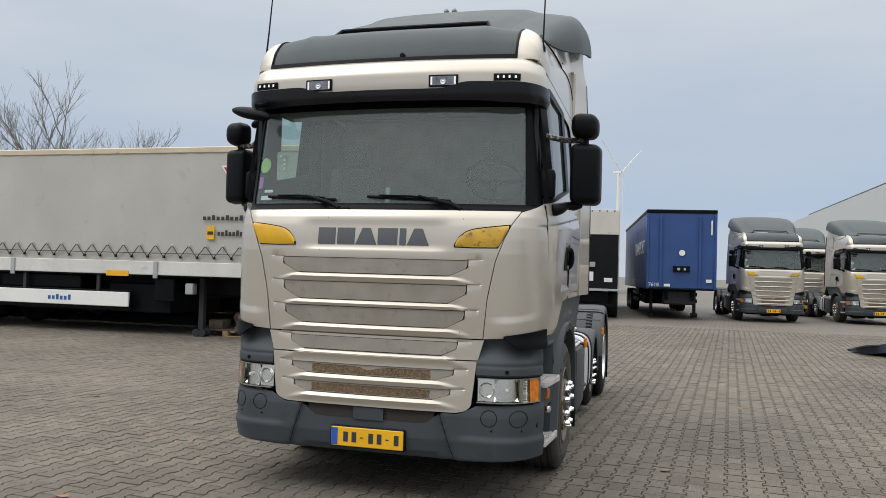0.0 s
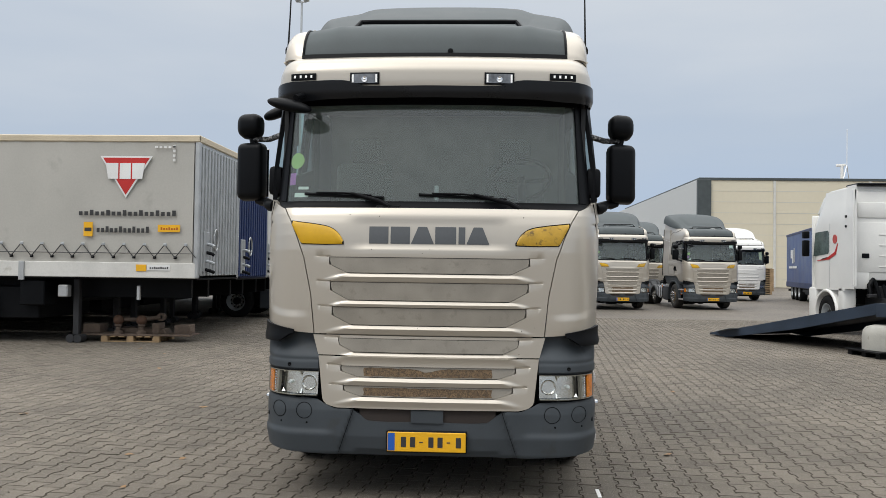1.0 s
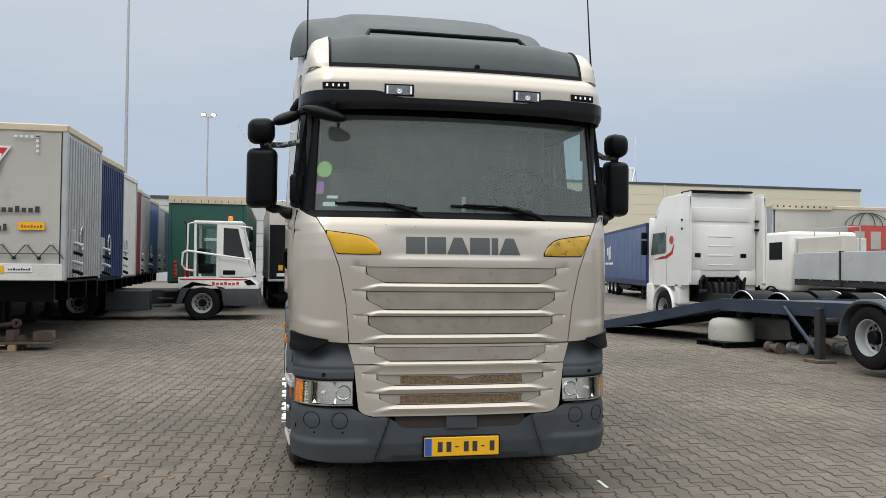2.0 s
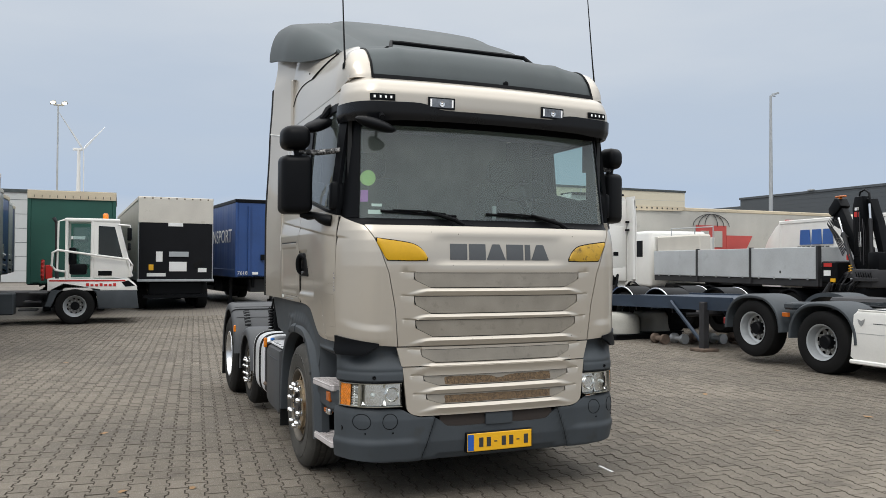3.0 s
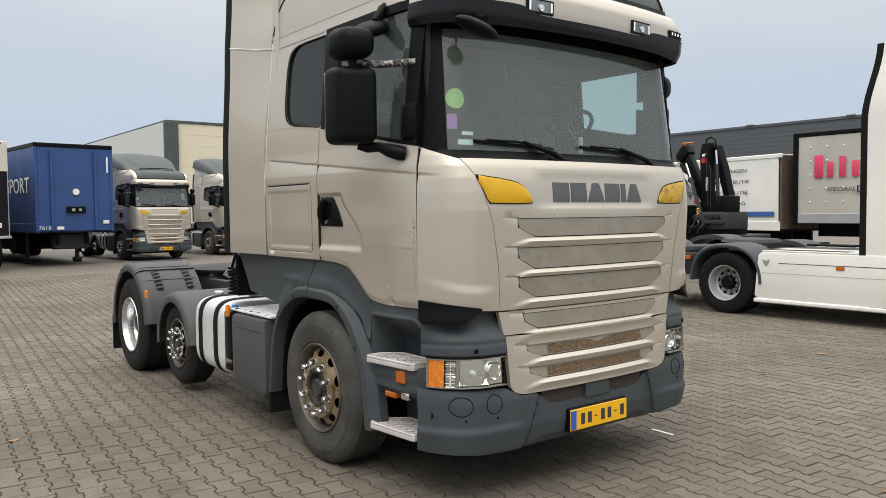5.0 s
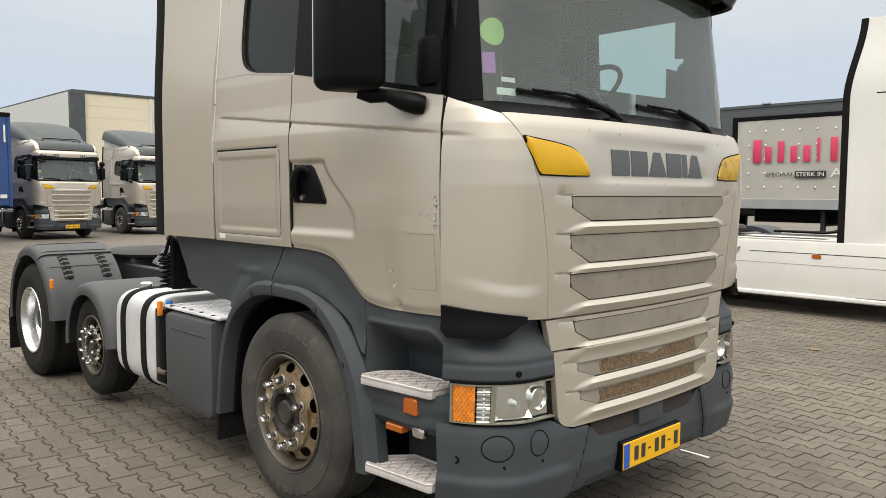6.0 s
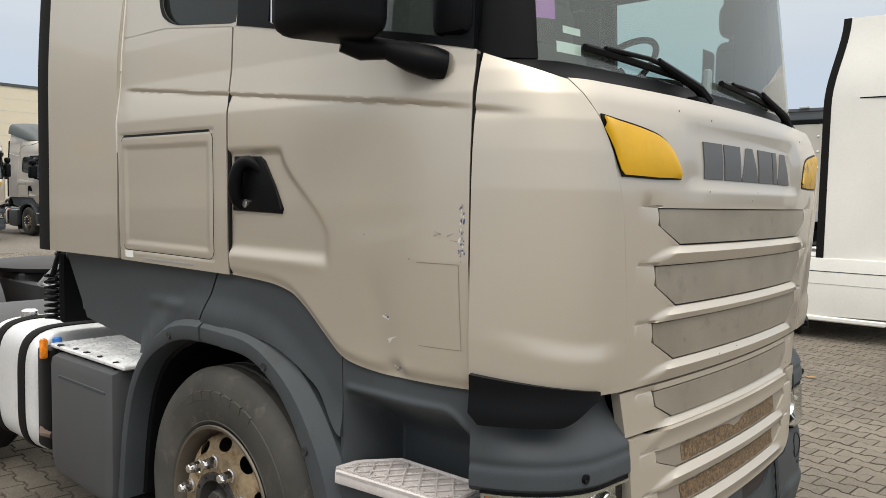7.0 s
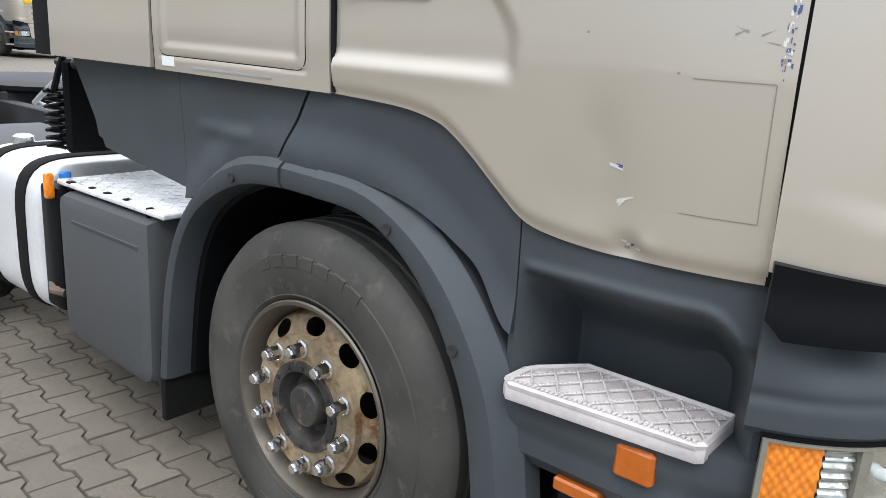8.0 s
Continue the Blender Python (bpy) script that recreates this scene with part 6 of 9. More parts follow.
        for x in (0.74, 1.06):
            part("mudguard_strap", guard(radians(36), radians(60), 5.58, 0.53, 0.634, x, x + 0.065), BLACK, root)
            for k in range(5):
                part("strap_bar", guard(radians(38 + 4.6 * k), radians(39.5 + 4.6 * k), 5.58, 0.53, 0.6365, x + 0.01, x + 0.06), DUSTY, root)
        part("rear_flap", rbox(nb(), (sg * 0.62, 6.20, 0.16), (sg * 1.24, 6.225, 0.55), 0.004), RUBBER, root, "black rubber mud flap")
        part("side_marker", rbox(nb(), (sg * 1.235, 4.90, 0.85), (sg * 1.262, 4.935, 0.93), 0.006), ORANGE, root)
        part("chassis_rail", rbox(nb(), (sg * 0.36, 1.0, 0.72), (sg * 0.44, 6.6, 0.98), 0.008), STEEL_DARK, root, "dark steel chassis rail")
        part("rear_light", rbox(nb(), (sg * 0.45, 6.55, 0.66), (sg * 0.85, 6.62, 0.80), 0.01), RED, root)
    for y, z, hw in ((1.475, 0.515, 0.9), (4.28, 0.46, 0.9), (5.60, 0.505, 0.7)):
        part("axle", tube(nb(), [(-hw, y, z), (hw, y, z)], 0.07, 10), STEEL_DARK, root)
    bm = nb()
    lathe(bm, [(0.0005, 0.03), (0.48, 0.0), (0.52, -0.03), (0.50, -0.06), (0.0005, -0.07)], (0, 5.6, 1.10), "z", 28)
    part("fifth_wheel", bm, STEEL_DARK, root, "dark greasy coupling plate")
    part("coupling_stand", box((-0.42, 5.3, 0.93), (0.42, 5.9, 1.05), 0.03), STEEL_DARK, root)
    part("cab_rear_wall", box((-1.14, 2.07, 1.40), (1.14, 2.11, 3.42), 0.02), PAINT, root)
    part("engine", box((-0.5, 0.6, 0.55), (0.5, 2.2, 1.36), 0.05), STEEL_DARK, root)
    # Unseen boxes, down to the gearbox, added to block light under the truck.
    part("shade_tray", box((-0.84, 0.75, 0.24), (0.84, 2.15, 0.42), 0.04), BLACK, root)
    part("shade_tray", box((-0.80, 0.20, 0.29), (0.80, 0.74, 0.42), 0.05), BLACK, root)
    part("gearbox", box((-0.34, 2.16, 0.30), (0.34, 3.9, 0.70), 0.06), STEEL_DARK, root)
    part("underbody", box((-0.9, 0.25, 0.40), (0.9, 0.85, 1.15), 0.05), BLACK, root)
    part("cat_walk", box((-0.52, 2.75, 0.985), (0.52, 3.55, 1.01), 0.005), ALU, root)
    part("hose_bracket", rbox(nb(), (-1.10, 2.90, 1.335), (-0.62, 3.06, 1.37), 0.012), STEEL_DARK, root, "dark bracket with air hoses")
    part("hose_bracket", rbox(nb(), (-1.12, 2.92, 1.02), (-0.70, 2.96, 1.37), 0.012), BLACK, root)
    for i in range(6):
        cx, cy = -1.13 + 0.075 * i, 3.0 + 0.035 * (i % 2)
        part("coil_hose", tube(nb(), [(cx + 0.032 * math.cos(k * 0.9), cy + 0.032 * math.sin(k * 0.9), 1.03 + 0.0042 * k) for k in range(54)], 0.0085, 5), BLACK, root)
        part("hose", tube(nb(), [(cx, cy, 1.25), (cx + 0.01, cy - 0.03, 1.33), (cx + 0.02, 2.95, 1.38)], 0.012, 6), RUBBER, root)
    part("grab_loop", tube(nb(), [(-1.04, 3.05, 1.30), (-1.05, 3.16, 1.27), (-1.06, 3.28, 1.20), (-1.05, 3.36, 1.17), (-1.01, 3.34, 1.15), (-0.99, 3.22, 1.18)], 0.012, 8), PALE_METAL, root, "pale grab loop")
    bm = nb()
    for i in range(4):
        cx = -0.55 + 0.14 * i
        tube(bm, [(cx, 2.80, 1.42), (cx + 0.05, 2.95, 1.25), (cx - 0.06, 3.2, 1.05), (cx - 0.02, 3.6, 1.04)], 0.014, 6)
    part("air_lines", bm, BLACK, root, "coiled black air lines")
    return root


main = truck("tractor_unit", "beige metallic three-axle tractor unit with dented door")
main.matrix_world = pose(0.015, 0, 0)


# ---- vehicles and trailers round the yard ----
def simple_wheel(parent, x, y, z, sg, r=0.5, width=0.3, dish=True):
    """A plain lorry wheel seen from afar: tyre, rim with hand holes, hub. It turns about the local x axis."""
    w = new("wheel")
    w.parent = parent
    w.matrix_local = Matrix.Translation((x, y, z))
    rr = 0.575 * r
    part("tyre", lathe(nb(), [(rr, -0.01), (rr + 0.05, 0.012), (r - 0.06, 0.012), (r - 0.015, -0.01), (r, -0.04), (r, -width + 0.04), (r - 0.06, -width), (rr, -width + 0.02)], (0, 0, 0), "x", 40, sg), RUBBER, w)
    part("rim", lathe(nb(), [(rr + 0.004, 0.008), (rr - 0.012, 0.002), (rr - 0.03, -0.06), (rr - 0.045, -0.13), (rr - 0.075, -0.15)], (0, 0, 0), "x", 40, sg), PALE_METAL, w, "pale steel rim")
    bm, n, k = nb(), 60, r / 0.5
    prof = ((rr - 0.04, -0.125), (rr - 0.06, -0.145), (rr - 0.075, -0.15), (rr - 0.105, -0.158), (0.165 * k, -0.165), (0.11 * k, -0.17))
    rings = [[bm.verts.new((sg * h, q * math.cos(2 * math.pi * i / n), q * math.sin(2 * math.pi * i / n))) for i in range(n)] for q, h in prof]
    for q, (a, b) in enumerate(zip(rings, rings[1:])):
        for i in range(n):
            if q == 2 and i % 6 in (0, 1, 2) or q in (1, 3) and i % 6 == 1:
                continue
            bm.faces.new((a[i], a[(i + 1) % n], b[(i + 1) % n], b[i]))
    part("disc", bm, WHEEL_GREY, w)
    for i in range(10):
        c = 2 * math.pi * (i + 0.5) / 10
        part("wheel_nut", lathe(nb(), [(0.019 * k, -0.168), (0.017 * k, -0.13), (0.0005, -0.128)], (0, 0.1375 * k * math.cos(c), 0.1375 * k * math.sin(c)), "x", 6, sg), GREY_SILVER, w)
    part("hub", lathe(nb(), [(0.115 * r / 0.5, -0.18), (0.11 * r / 0.5, -0.07), (0.09 * r / 0.5, -0.05), (0.0005, -0.045)], (0, 0, 0), "x", 20, sg), BLACK, w)
    part("backing", lathe(nb(), [(rr - 0.03, -width * 0.8), (0.0005, -width * 0.8)], (0, 0, 0), "x", 20, sg), BLACK, w)
    return w


def landing_leg(parent, x, y, top):
    leg = new("landing_leg")
    leg.parent = parent
    part("leg_tube", box((x - 0.06, y - 0.06, 0.16), (x + 0.06, y + 0.06, top), 0.008), STEEL_DARK, leg)
    part("leg_shoe", tube(nb(), [(x - 0.12, y - 0.07, 0.085), (x + 0.12, y - 0.07, 0.085)], 0.085, 14), STEEL_DARK, leg)
    part("leg_shoe", tube(nb(), [(x - 0.12, y + 0.08, 0.085), (x + 0.12, y + 0.08, 0.085)], 0.085, 14), STEEL_DARK, leg)


def trailer(label, at, turn, curtain, end, rim, L=13.6, H=4.0, floor=1.3, rave=PALE_METAL, ribs=True, group="", legs=True, wheels=True, name="trailer"):
    """A box trailer: its head wall stands at y = 0 and faces -y, it runs along +y."""
    t = thing(name, label, "trailer", at, turn, group)
    w = 1.275
    for sg in (-1, 1):
        def cur(a, b, sg=sg):
            y = lerp(0.12, L - 0.12, a if sg > 0 else 1 - a)
            z = lerp(floor + 0.30, H - 0.13, b)
            wob = 0.010 * math.sin(y * 5.2) * math.sin(math.pi * b) + 0.006 * math.sin(y * 13.7 + 1.3)
            return Vector((sg * (w - 0.015 + wob), y, z))
        part("curtain", sheet(nb(), cur, 90, 6, 0.02), curtain, t)
        part("side_rave", box((sg * (w - 0.06), 0.05, floor), (sg * (w + 0.005), L - 0.05, floor + 0.30), 0.01), rave, t, "pale side rave")
        part("roof_rim", box((sg * (w - 0.08), 0.0, H - 0.14), (sg * (w + 0.01), L, H), 0.02), rim, t)
        part("corner_post", box((sg * (w - 0.10), 0.0, floor), (sg * (w + 0.004), 0.10, H - 0.13), 0.015), GREY_SILVER if rave in (PALE_METAL, WHITE_DIRTY) else rave, t)
        part("chassis_rail", box((sg * 0.42, 0.4, floor - 0.42), (sg * 0.54, L - 0.2, floor - 0.02), 0.01), BLACK, t)
    part("roof", box((-w + 0.02, 0.02, H - 0.06), (w - 0.02, L - 0.02, H - 0.02), 0.01), rim, t)
    part("floor", box((-w + 0.02, 0.02, floor - 0.03), (w - 0.02, L - 0.02, floor + 0.06), 0.01), BLACK, t)
    part("head_wall", box((-w + 0.10, 0.02, floor), (w - 0.10, 0.08, H - 0.12), 0.01), end, t)
    if ribs:
        for i in range(13):
            x = lerp(-w + 0.18, w - 0.18, i / 12)
            part("wall_rib", box((x - 0.035, -0.012, floor + 0.05), (x + 0.035, 0.03, H - 0.2), 0.01), end, t)
    part("head_rim", box((-w, -0.01, H - 0.14), (w, 0.09, H), 0.02), rim, t)
    part("tail_wall", box((-w + 0.03, L - 0.08, floor), (w - 0.03, L - 0.02, H - 0.05), 0.01), end, t)
    if legs:
        for sg in (-1, 1):
            landing_leg(t, sg * 0.85, 2.6, floor - 0.05)
        part("leg_brace", box((-0.85, 2.57, floor - 0.5), (0.85, 2.63, floor - 0.42), 0.01), BLACK, t)
    if wheels:
        for i in range(3):
            for sg in (-1, 1):
                simple_wheel(t, sg * 1.25, L - 4.9 + 1.31 * i, 0.50, sg, 0.5, 0.38)
            part("axle", tube(nb(), [(-1.0, L - 4.9 + 1.31 * i, 0.5), (1.0, L - 4.9 + 1.31 * i, 0.5)], 0.06, 8), STEEL_DARK, t)
    # Dark boxes added for the clutter and deep shade under the trailer.
    if legs:
        part("under_box", box((-1.02, 3.3, 0.48), (1.02, 4.9, floor - 0.2), 0.02), BLACK, t, "dark box under the chassis")
        part("cross_member", box((-1.1, 5.6, floor - 0.35), (1.1, L - 5.8, floor - 0.05), 0.02), BLACK, t)
    # Black guards and a box, added to keep light out from below.
    if legs and wheels:
        for sg in (-1, 1):
            for z in (0.52, 0.80):
                part("side_guard", box((sg * 1.16, 4.2, z), (sg * 1.20, L - 5.7, z + 0.16), 0.01), BLACK, t)
        part("shade_box", box((-0.95, 5.0, 0.46), (0.95, L - 6.0, floor - 0.40), 0.04), BLACK, t)
    part("under_run", box((-1.15, L - 0.12, 0.45), (1.15, L - 0.02, 0.58), 0.01), STEEL_DARK, t)
    return t


def couplings(t, floor=1.3):
    """Air and power sockets on a trailer's head wall."""
    for i in range(4):
        z = floor + 0.15 + 0.17 * i
        part("coupling", tube(nb(), [(-0.9 + 0.03 * i, 0.0, z), (-0.9 + 0.03 * i, -0.12, z - 0.03), (-0.82, -0.16, z - 0.06)], 0.035, 8), PALE_METAL if i % 2 else BLACK, t)
    part("coupling_loop", tube(nb(), [(-0.35 + 0.12 * math.cos(a * math.pi / 8), -0.03, floor + 0.75 + 0.22 * math.sin(a * math.pi / 8)) for a in range(17)], 0.018, 6), GREY_SILVER, t)
    part("coupling_board", box((-1.0, -0.02, floor + 0.1), (-0.7, 0.03, floor + 0.9), 0.01), GREY_SILVER, t)


def bars(parent, x, y0, y1, z, h, mat, n, name="print_bar", gap=0.35):
    """A line of unreadable print on a side wall, as short upright bars; it runs from y0 to y1 in the plane x."""
    step = (y1 - y0) / n
    for i in range(n):
        hh = h * (0.72 if i % 3 else 1.0)
        a, b = y0 + step * i, y0 + step * (i + 1 - gap)
        part(name, box((x - 0.003, min(a, b), z), (x + 0.003, max(a, b), z + hh), 0.0), mat, parent)


# the grey trailer along the yard's left side
tht = trailer("long grey curtain-side trailer with a red triangle sign", (-5.12, 11.0, 0), 90, CURTAIN_GREY, GREY_SILVER, CREAM, H=4.12, floor=1.32, rave=WHITE_DIRTY)
couplings(tht, 1.35)
SX = -1.30
part("sign_triangle", prism(nb(), [(0.93, 3.70), (1.98, 3.70), (1.455, 2.88)], "x", SX - 0.003, SX + 0.006), PRINT_WHITE, tht, "white-edged triangle sign")
sign = part("sign_field", prism(nb(), [(0.99, 3.665), (1.92, 3.665), (1.455, 2.94)], "x", SX - 0.008, SX), RED, tht, "red triangle sign")
for y0, y1, t in ((1.08, 1.33, 0.05), (1.36, 1.58, 0.0), (1.61, 1.86, -0.05)):
    part("sign_block", prism(nb(), [(y0, 3.56), (y1, 3.56), (y1 - max(0.0, -t), 3.25), (y0 + max(0.0, t), 3.25)], "x", SX - 0.014, SX - 0.009), PRINT_WHITE, sign, "white sign block")
bars(tht, SX, 0.45, 2.42, 2.53, 0.11, PRINT_DARK, 18)
bars(tht, SX, 0.98, 2.05, 2.20, 0.12, PRINT_DARK, 12)
part("hazard_label", box((SX - 0.004, 2.10, 2.12), (SX + 0.004, 2.28, 2.40), 0), PLATE_Y, tht, "yellow hazard label")
part("hazard_bar", box((SX - 0.006, 2.12, 2.22), (SX - 0.003, 2.26, 2.29), 0), PRINT_DARK, tht)
part("yellow_label", box((SX - 0.004, 0.36, 2.22), (SX + 0.004, 0.80, 2.36), 0), PLATE_Y, tht)
bars(tht, SX - 0.004, 0.40, 0.76, 2.26, 0.05, ORANGE_DARK, 7)
part("white_label", box((SX + 0.006, 0.55, 1.47), (SX + 0.03, 1.0, 1.57), 0), PRINT_WHITE, tht)
bars(tht, SX + 0.004, 0.58, 0.96, 1.50, 0.04, PRINT_DARK, 9)
part("yellow_label", box((SX + 0.006, 1.02, 1.45), (SX + 0.03, 1.22, 1.58), 0), PLATE_Y, tht)
for i in range(5):
    part("reflector_dash", box((SX - 0.004, 0.48 + 0.09 * i, 3.86), (SX + 0.004, 0.53 + 0.09 * i, 3.90), 0), PRINT_WHITE, tht)
for i in range(4):
    part("reflector_dash", box((SX - 0.004, 0.48, 3.60 + 0.09 * i), (SX + 0.004, 0.53, 3.65 + 0.09 * i), 0), PRINT_WHITE, tht)
for i in range(31):
    y = 0.24 + i * 0.41
    part("buckle", box((SX - 0.012, y + 0.175, 1.695), (SX + 0.02, y + 0.235, 1.75), 0.008), BLACK, tht)
    part("lashing", tube(nb(), [(SX - 0.01, y - 0.205, 1.72), (SX - 0.014, y - 0.02, 1.95), (SX - 0.014, y + 0.02, 1.95), (SX - 0.01, y + 0.205, 1.72)], 0.010, 5), PRINT_DARK, tht, "dark lashing cord")
    part("eyelet", box((SX - 0.012, y - 0.035, 1.945), (SX + 0.01, y + 0.035, 2.0), 0.008), PALE_METAL, tht)
part("lashing_cord", tube(nb(), [(SX - 0.012, 0.1, 1.80), (SX - 0.012, 12.7, 1.80)], 0.008, 5), PRINT_DARK, tht)
for y in (3.46, 7.26, 11.06):
    part("rave_post", box((SX - 0.01, y, 1.25), (SX + 0.03, y + 0.11, 1.62), 0.006), GREY_SILVER, tht)
part("rave_label", box((SX + 0.0, 4.2, 1.28), (SX + 0.03, 4.77, 1.40), 0), PLATE_Y, tht, "yellow label")
part("side_guard", box((SX + 0.02, 4.19, 0.60), (SX + 0.07, 10.4, 0.92), 0.01), WHITE, tht, "white side guard board")
bars(tht, SX + 0.018, 5.7, 6.35, 0.70, 0.12, PRINT_BLUE, 6)
for y in (5.0, 7.0, 9.0):
    part("guard_post", box((SX + 0.08, y, 0.6), (SX + 0.14, y + 0.08, 1.32), 0.005), STEEL_DARK, tht)
part("tool_box", box((-1.2, 3.1, 0.75), (-0.7, 3.6, 1.25), 0.02), BLACK, tht)
part("valve_box", box((-1.22, 2.62, 0.92), (-1.05, 2.82, 1.16), 0.02), GREY_SILVER, tht)
part("support_leg", box((-1.15, 1.2, 0.88), (-1.09, 1.26, 1.16), 0.005), GREY_SILVER, tht)

# the row behind it
RED_WALL = material("dark_red_trailer_wall", (0.16, 0.02, 0.022), 0.5, 0, 0.15, 1.0, 30)
for i, (cu, en, lab) in enumerate(((CURTAIN_NAVY, CURTAIN_NAVY, "navy blue trailer with a ribbed head wall"), (WHITE_DIRTY, WHITE_DIRTY, "weathered white box trailer"), (RED_WALL, RED_WALL, "dark red trailer with a flat head wall"),
                                   (CURTAIN_GREY, GREY_SILVER, "pale grey trailer with a patched head wall"), (CURTAIN_BLUE, CURTAIN_BLUE, "bright blue curtain-side trailer"), (WHITE_DIRTY, GREY_SILVER, "off-white trailer at the row's end"), (CURTAIN_NAVY, CURTAIN_NAVY, "navy blue trailer at the row's end"))):
    q = trailer(lab, ((-5.24, -5.44, -5.83, -6.06, -6.23, -6.42, -6.67)[i], 13.83 + 2.82 * i, 0), 90 + (0.5 if i % 2 else -0.4), cu, en, CREAM if i % 2 == 0 else cu, H=4.02 - 0.03 * (i % 3), floor=1.28, ribs=i in (0, 3), group="trailers in the row", wheels=i < 4)
    couplings(q, 1.3)


def end_face(t, sets):
    """Flat panels and fittings on a trailer's end wall: x0, x1, z0, z1, material, name, proud by."""
    for x0, x1, z0, z1, mt, nm, d in sets:
        part(nm, box((x0, -0.012 - d, z0), (x1, 0.03, z1), 0.006), mt, t)


green = trailer("dark green curtain trailer with a cream roof rim", (-3.98, 22.3, 0), 1, CURTAIN_GREEN, CURTAIN_GREEN, CREAM, H=3.95, floor=1.0, rave=CURTAIN_GREEN, ribs=False)
part("roof_valance", box((-1.28, -0.03, 3.68), (1.28, 0.0, 3.95), 0.01), CREAM, green, "cream valance with dark eyelets")
for i in range(11):
    part("eyelet", box((-1.1 + 0.22 * i, -0.036, 3.72), (-1.08 + 0.22 * i, -0.028, 3.80), 0), PRINT_DARK, green)
part("number_board", box((-0.1, -0.03, 2.42), (0.38, 0.0, 2.52), 0), PRINT_WHITE, green)
part("tail_light", box((-0.75, -0.05, 1.15), (-0.55, 0.0, 1.6), 0.02), RED, green)

black = trailer("beige box trailer with a black tail lift", (-0.72, 24.2, 0), 3, CURTAIN_GREY, TAIL_LIFT, PALE_CANVAS, H=4.02, floor=1.05, ribs=False, legs=False)
for y in (1.5, 2.81, 4.12):
    for sg in (-1, 1):
        simple_wheel(black, sg * 1.25, y, 0.50, sg, 0.5, 0.38)
    part("axle", tube(nb(), [(-1.0, y, 0.5), (1.0, y, 0.5)], 0.06, 8), STEEL_DARK, black)
part("under_bar", box((-1.1, 0.1, 0.42), (1.1, 0.2, 0.56), 0.02), BLACK, black)
part("lift_frame", box((-0.9, 0.15, 0.55), (0.9, 0.6, 1.0), 0.03), BLACK, black)
end_face(black, ((-1.27, 1.27, 3.10, 3.96, PALE_CANVAS, "upper_door", 0.02), (-1.24, 1.24, 1.08, 3.09, TAIL_LIFT, "tail_lift", 0.03), (-0.28, 0.22, 2.98, 3.10, PRINT_WHITE, "number_board", 0.04), (-0.68, -0.46, 1.72, 2.08, PRINT_WHITE, "notice", 0.04),
                 (-0.25, 0.42, 1.90, 2.08, PALE_METAL, "control_box", 0.08), (-0.24, 0.36, 1.38, 1.72, PRINT_WHITE, "notice_board", 0.04), (-0.92, -0.76, 1.42, 1.62, PLATE_Y, "yellow_label", 0.04), (-0.98, -0.35, 1.20, 1.32, PRINT_WHITE, "label", 0.04),
                 (0.75, 1.05, 1.35, 1.50, PRINT_WHITE, "label", 0.04), (-1.3, 1.3, 1.02, 1.10, PALE_METAL, "lift_edge", 0.10)))
part("rubber_flap", prism(nb(), [(0.55, 1.62), (0.85, 1.85), (0.92, 1.62), (0.65, 1.48)], "y", -0.06, -0.03), RUBBER, black)
for i in range(9):
    part("eyelet", box((-1.1 + 0.27 * i, -0.04, 3.94), (-1.05 + 0.27 * i, -0.03, 3.99), 0), RUST, black)

blue = trailer("blue curtain trailer with a plain blue head wall", (2.78, 25.6, 0), 5.5, CURTAIN_BLUE, CURTAIN_BLUE, BLACK, H=4.15, floor=1.15, rave=CURTAIN_BLUE, ribs=False)
end_face(blue, ((-0.80, -0.72, 1.2, 3.9, CURTAIN_BLUE, "wall_rib", 0.05), (0.62, 0.70, 1.2, 3.9, CURTAIN_BLUE, "wall_rib", 0.05), (-0.30, 0.30, 1.80, 2.02, BLACK, "socket_panel", 0.06), (-0.15, -0.05, 1.86, 1.95, PALE_METAL, "socket", 0.09), (0.08, 0.16, 1.86, 1.95, PALE_METAL, "socket", 0.09),
                (0.90, 1.10, 1.42, 1.54, PRINT_WHITE, "label", 0.02), (-0.62, -0.40, 1.24, 1.34, PRINT_WHITE, "label", 0.02), (1.06, 1.11, 3.2, 3.75, PRINT_WHITE, "upright_print", 0.005)))
part("white_disc", lathe(nb(), [(0.11, 0.0), (0.11, -0.03), (0.0005, -0.032)], (0.02, 0.0, 2.52), "y", 28), PRINT_WHITE, blue, "round white mark")
words("7618", 0.20, PRINT_WHITE, pose(-1.0, -0.016, 1.30, 90, 0, 0), blue, "fleet_number")
words("TRANSPORT", 0.75, PRINT_WHITE, pose(-1.31, 3.1, 2.72, 90, 0, -90), blue, "side_lettering", width=5.2)
part("under_guard", box((-0.6, 0.5, 0.55), (0.6, 0.9, 1.1), 0.05), STEEL_DARK, blue)


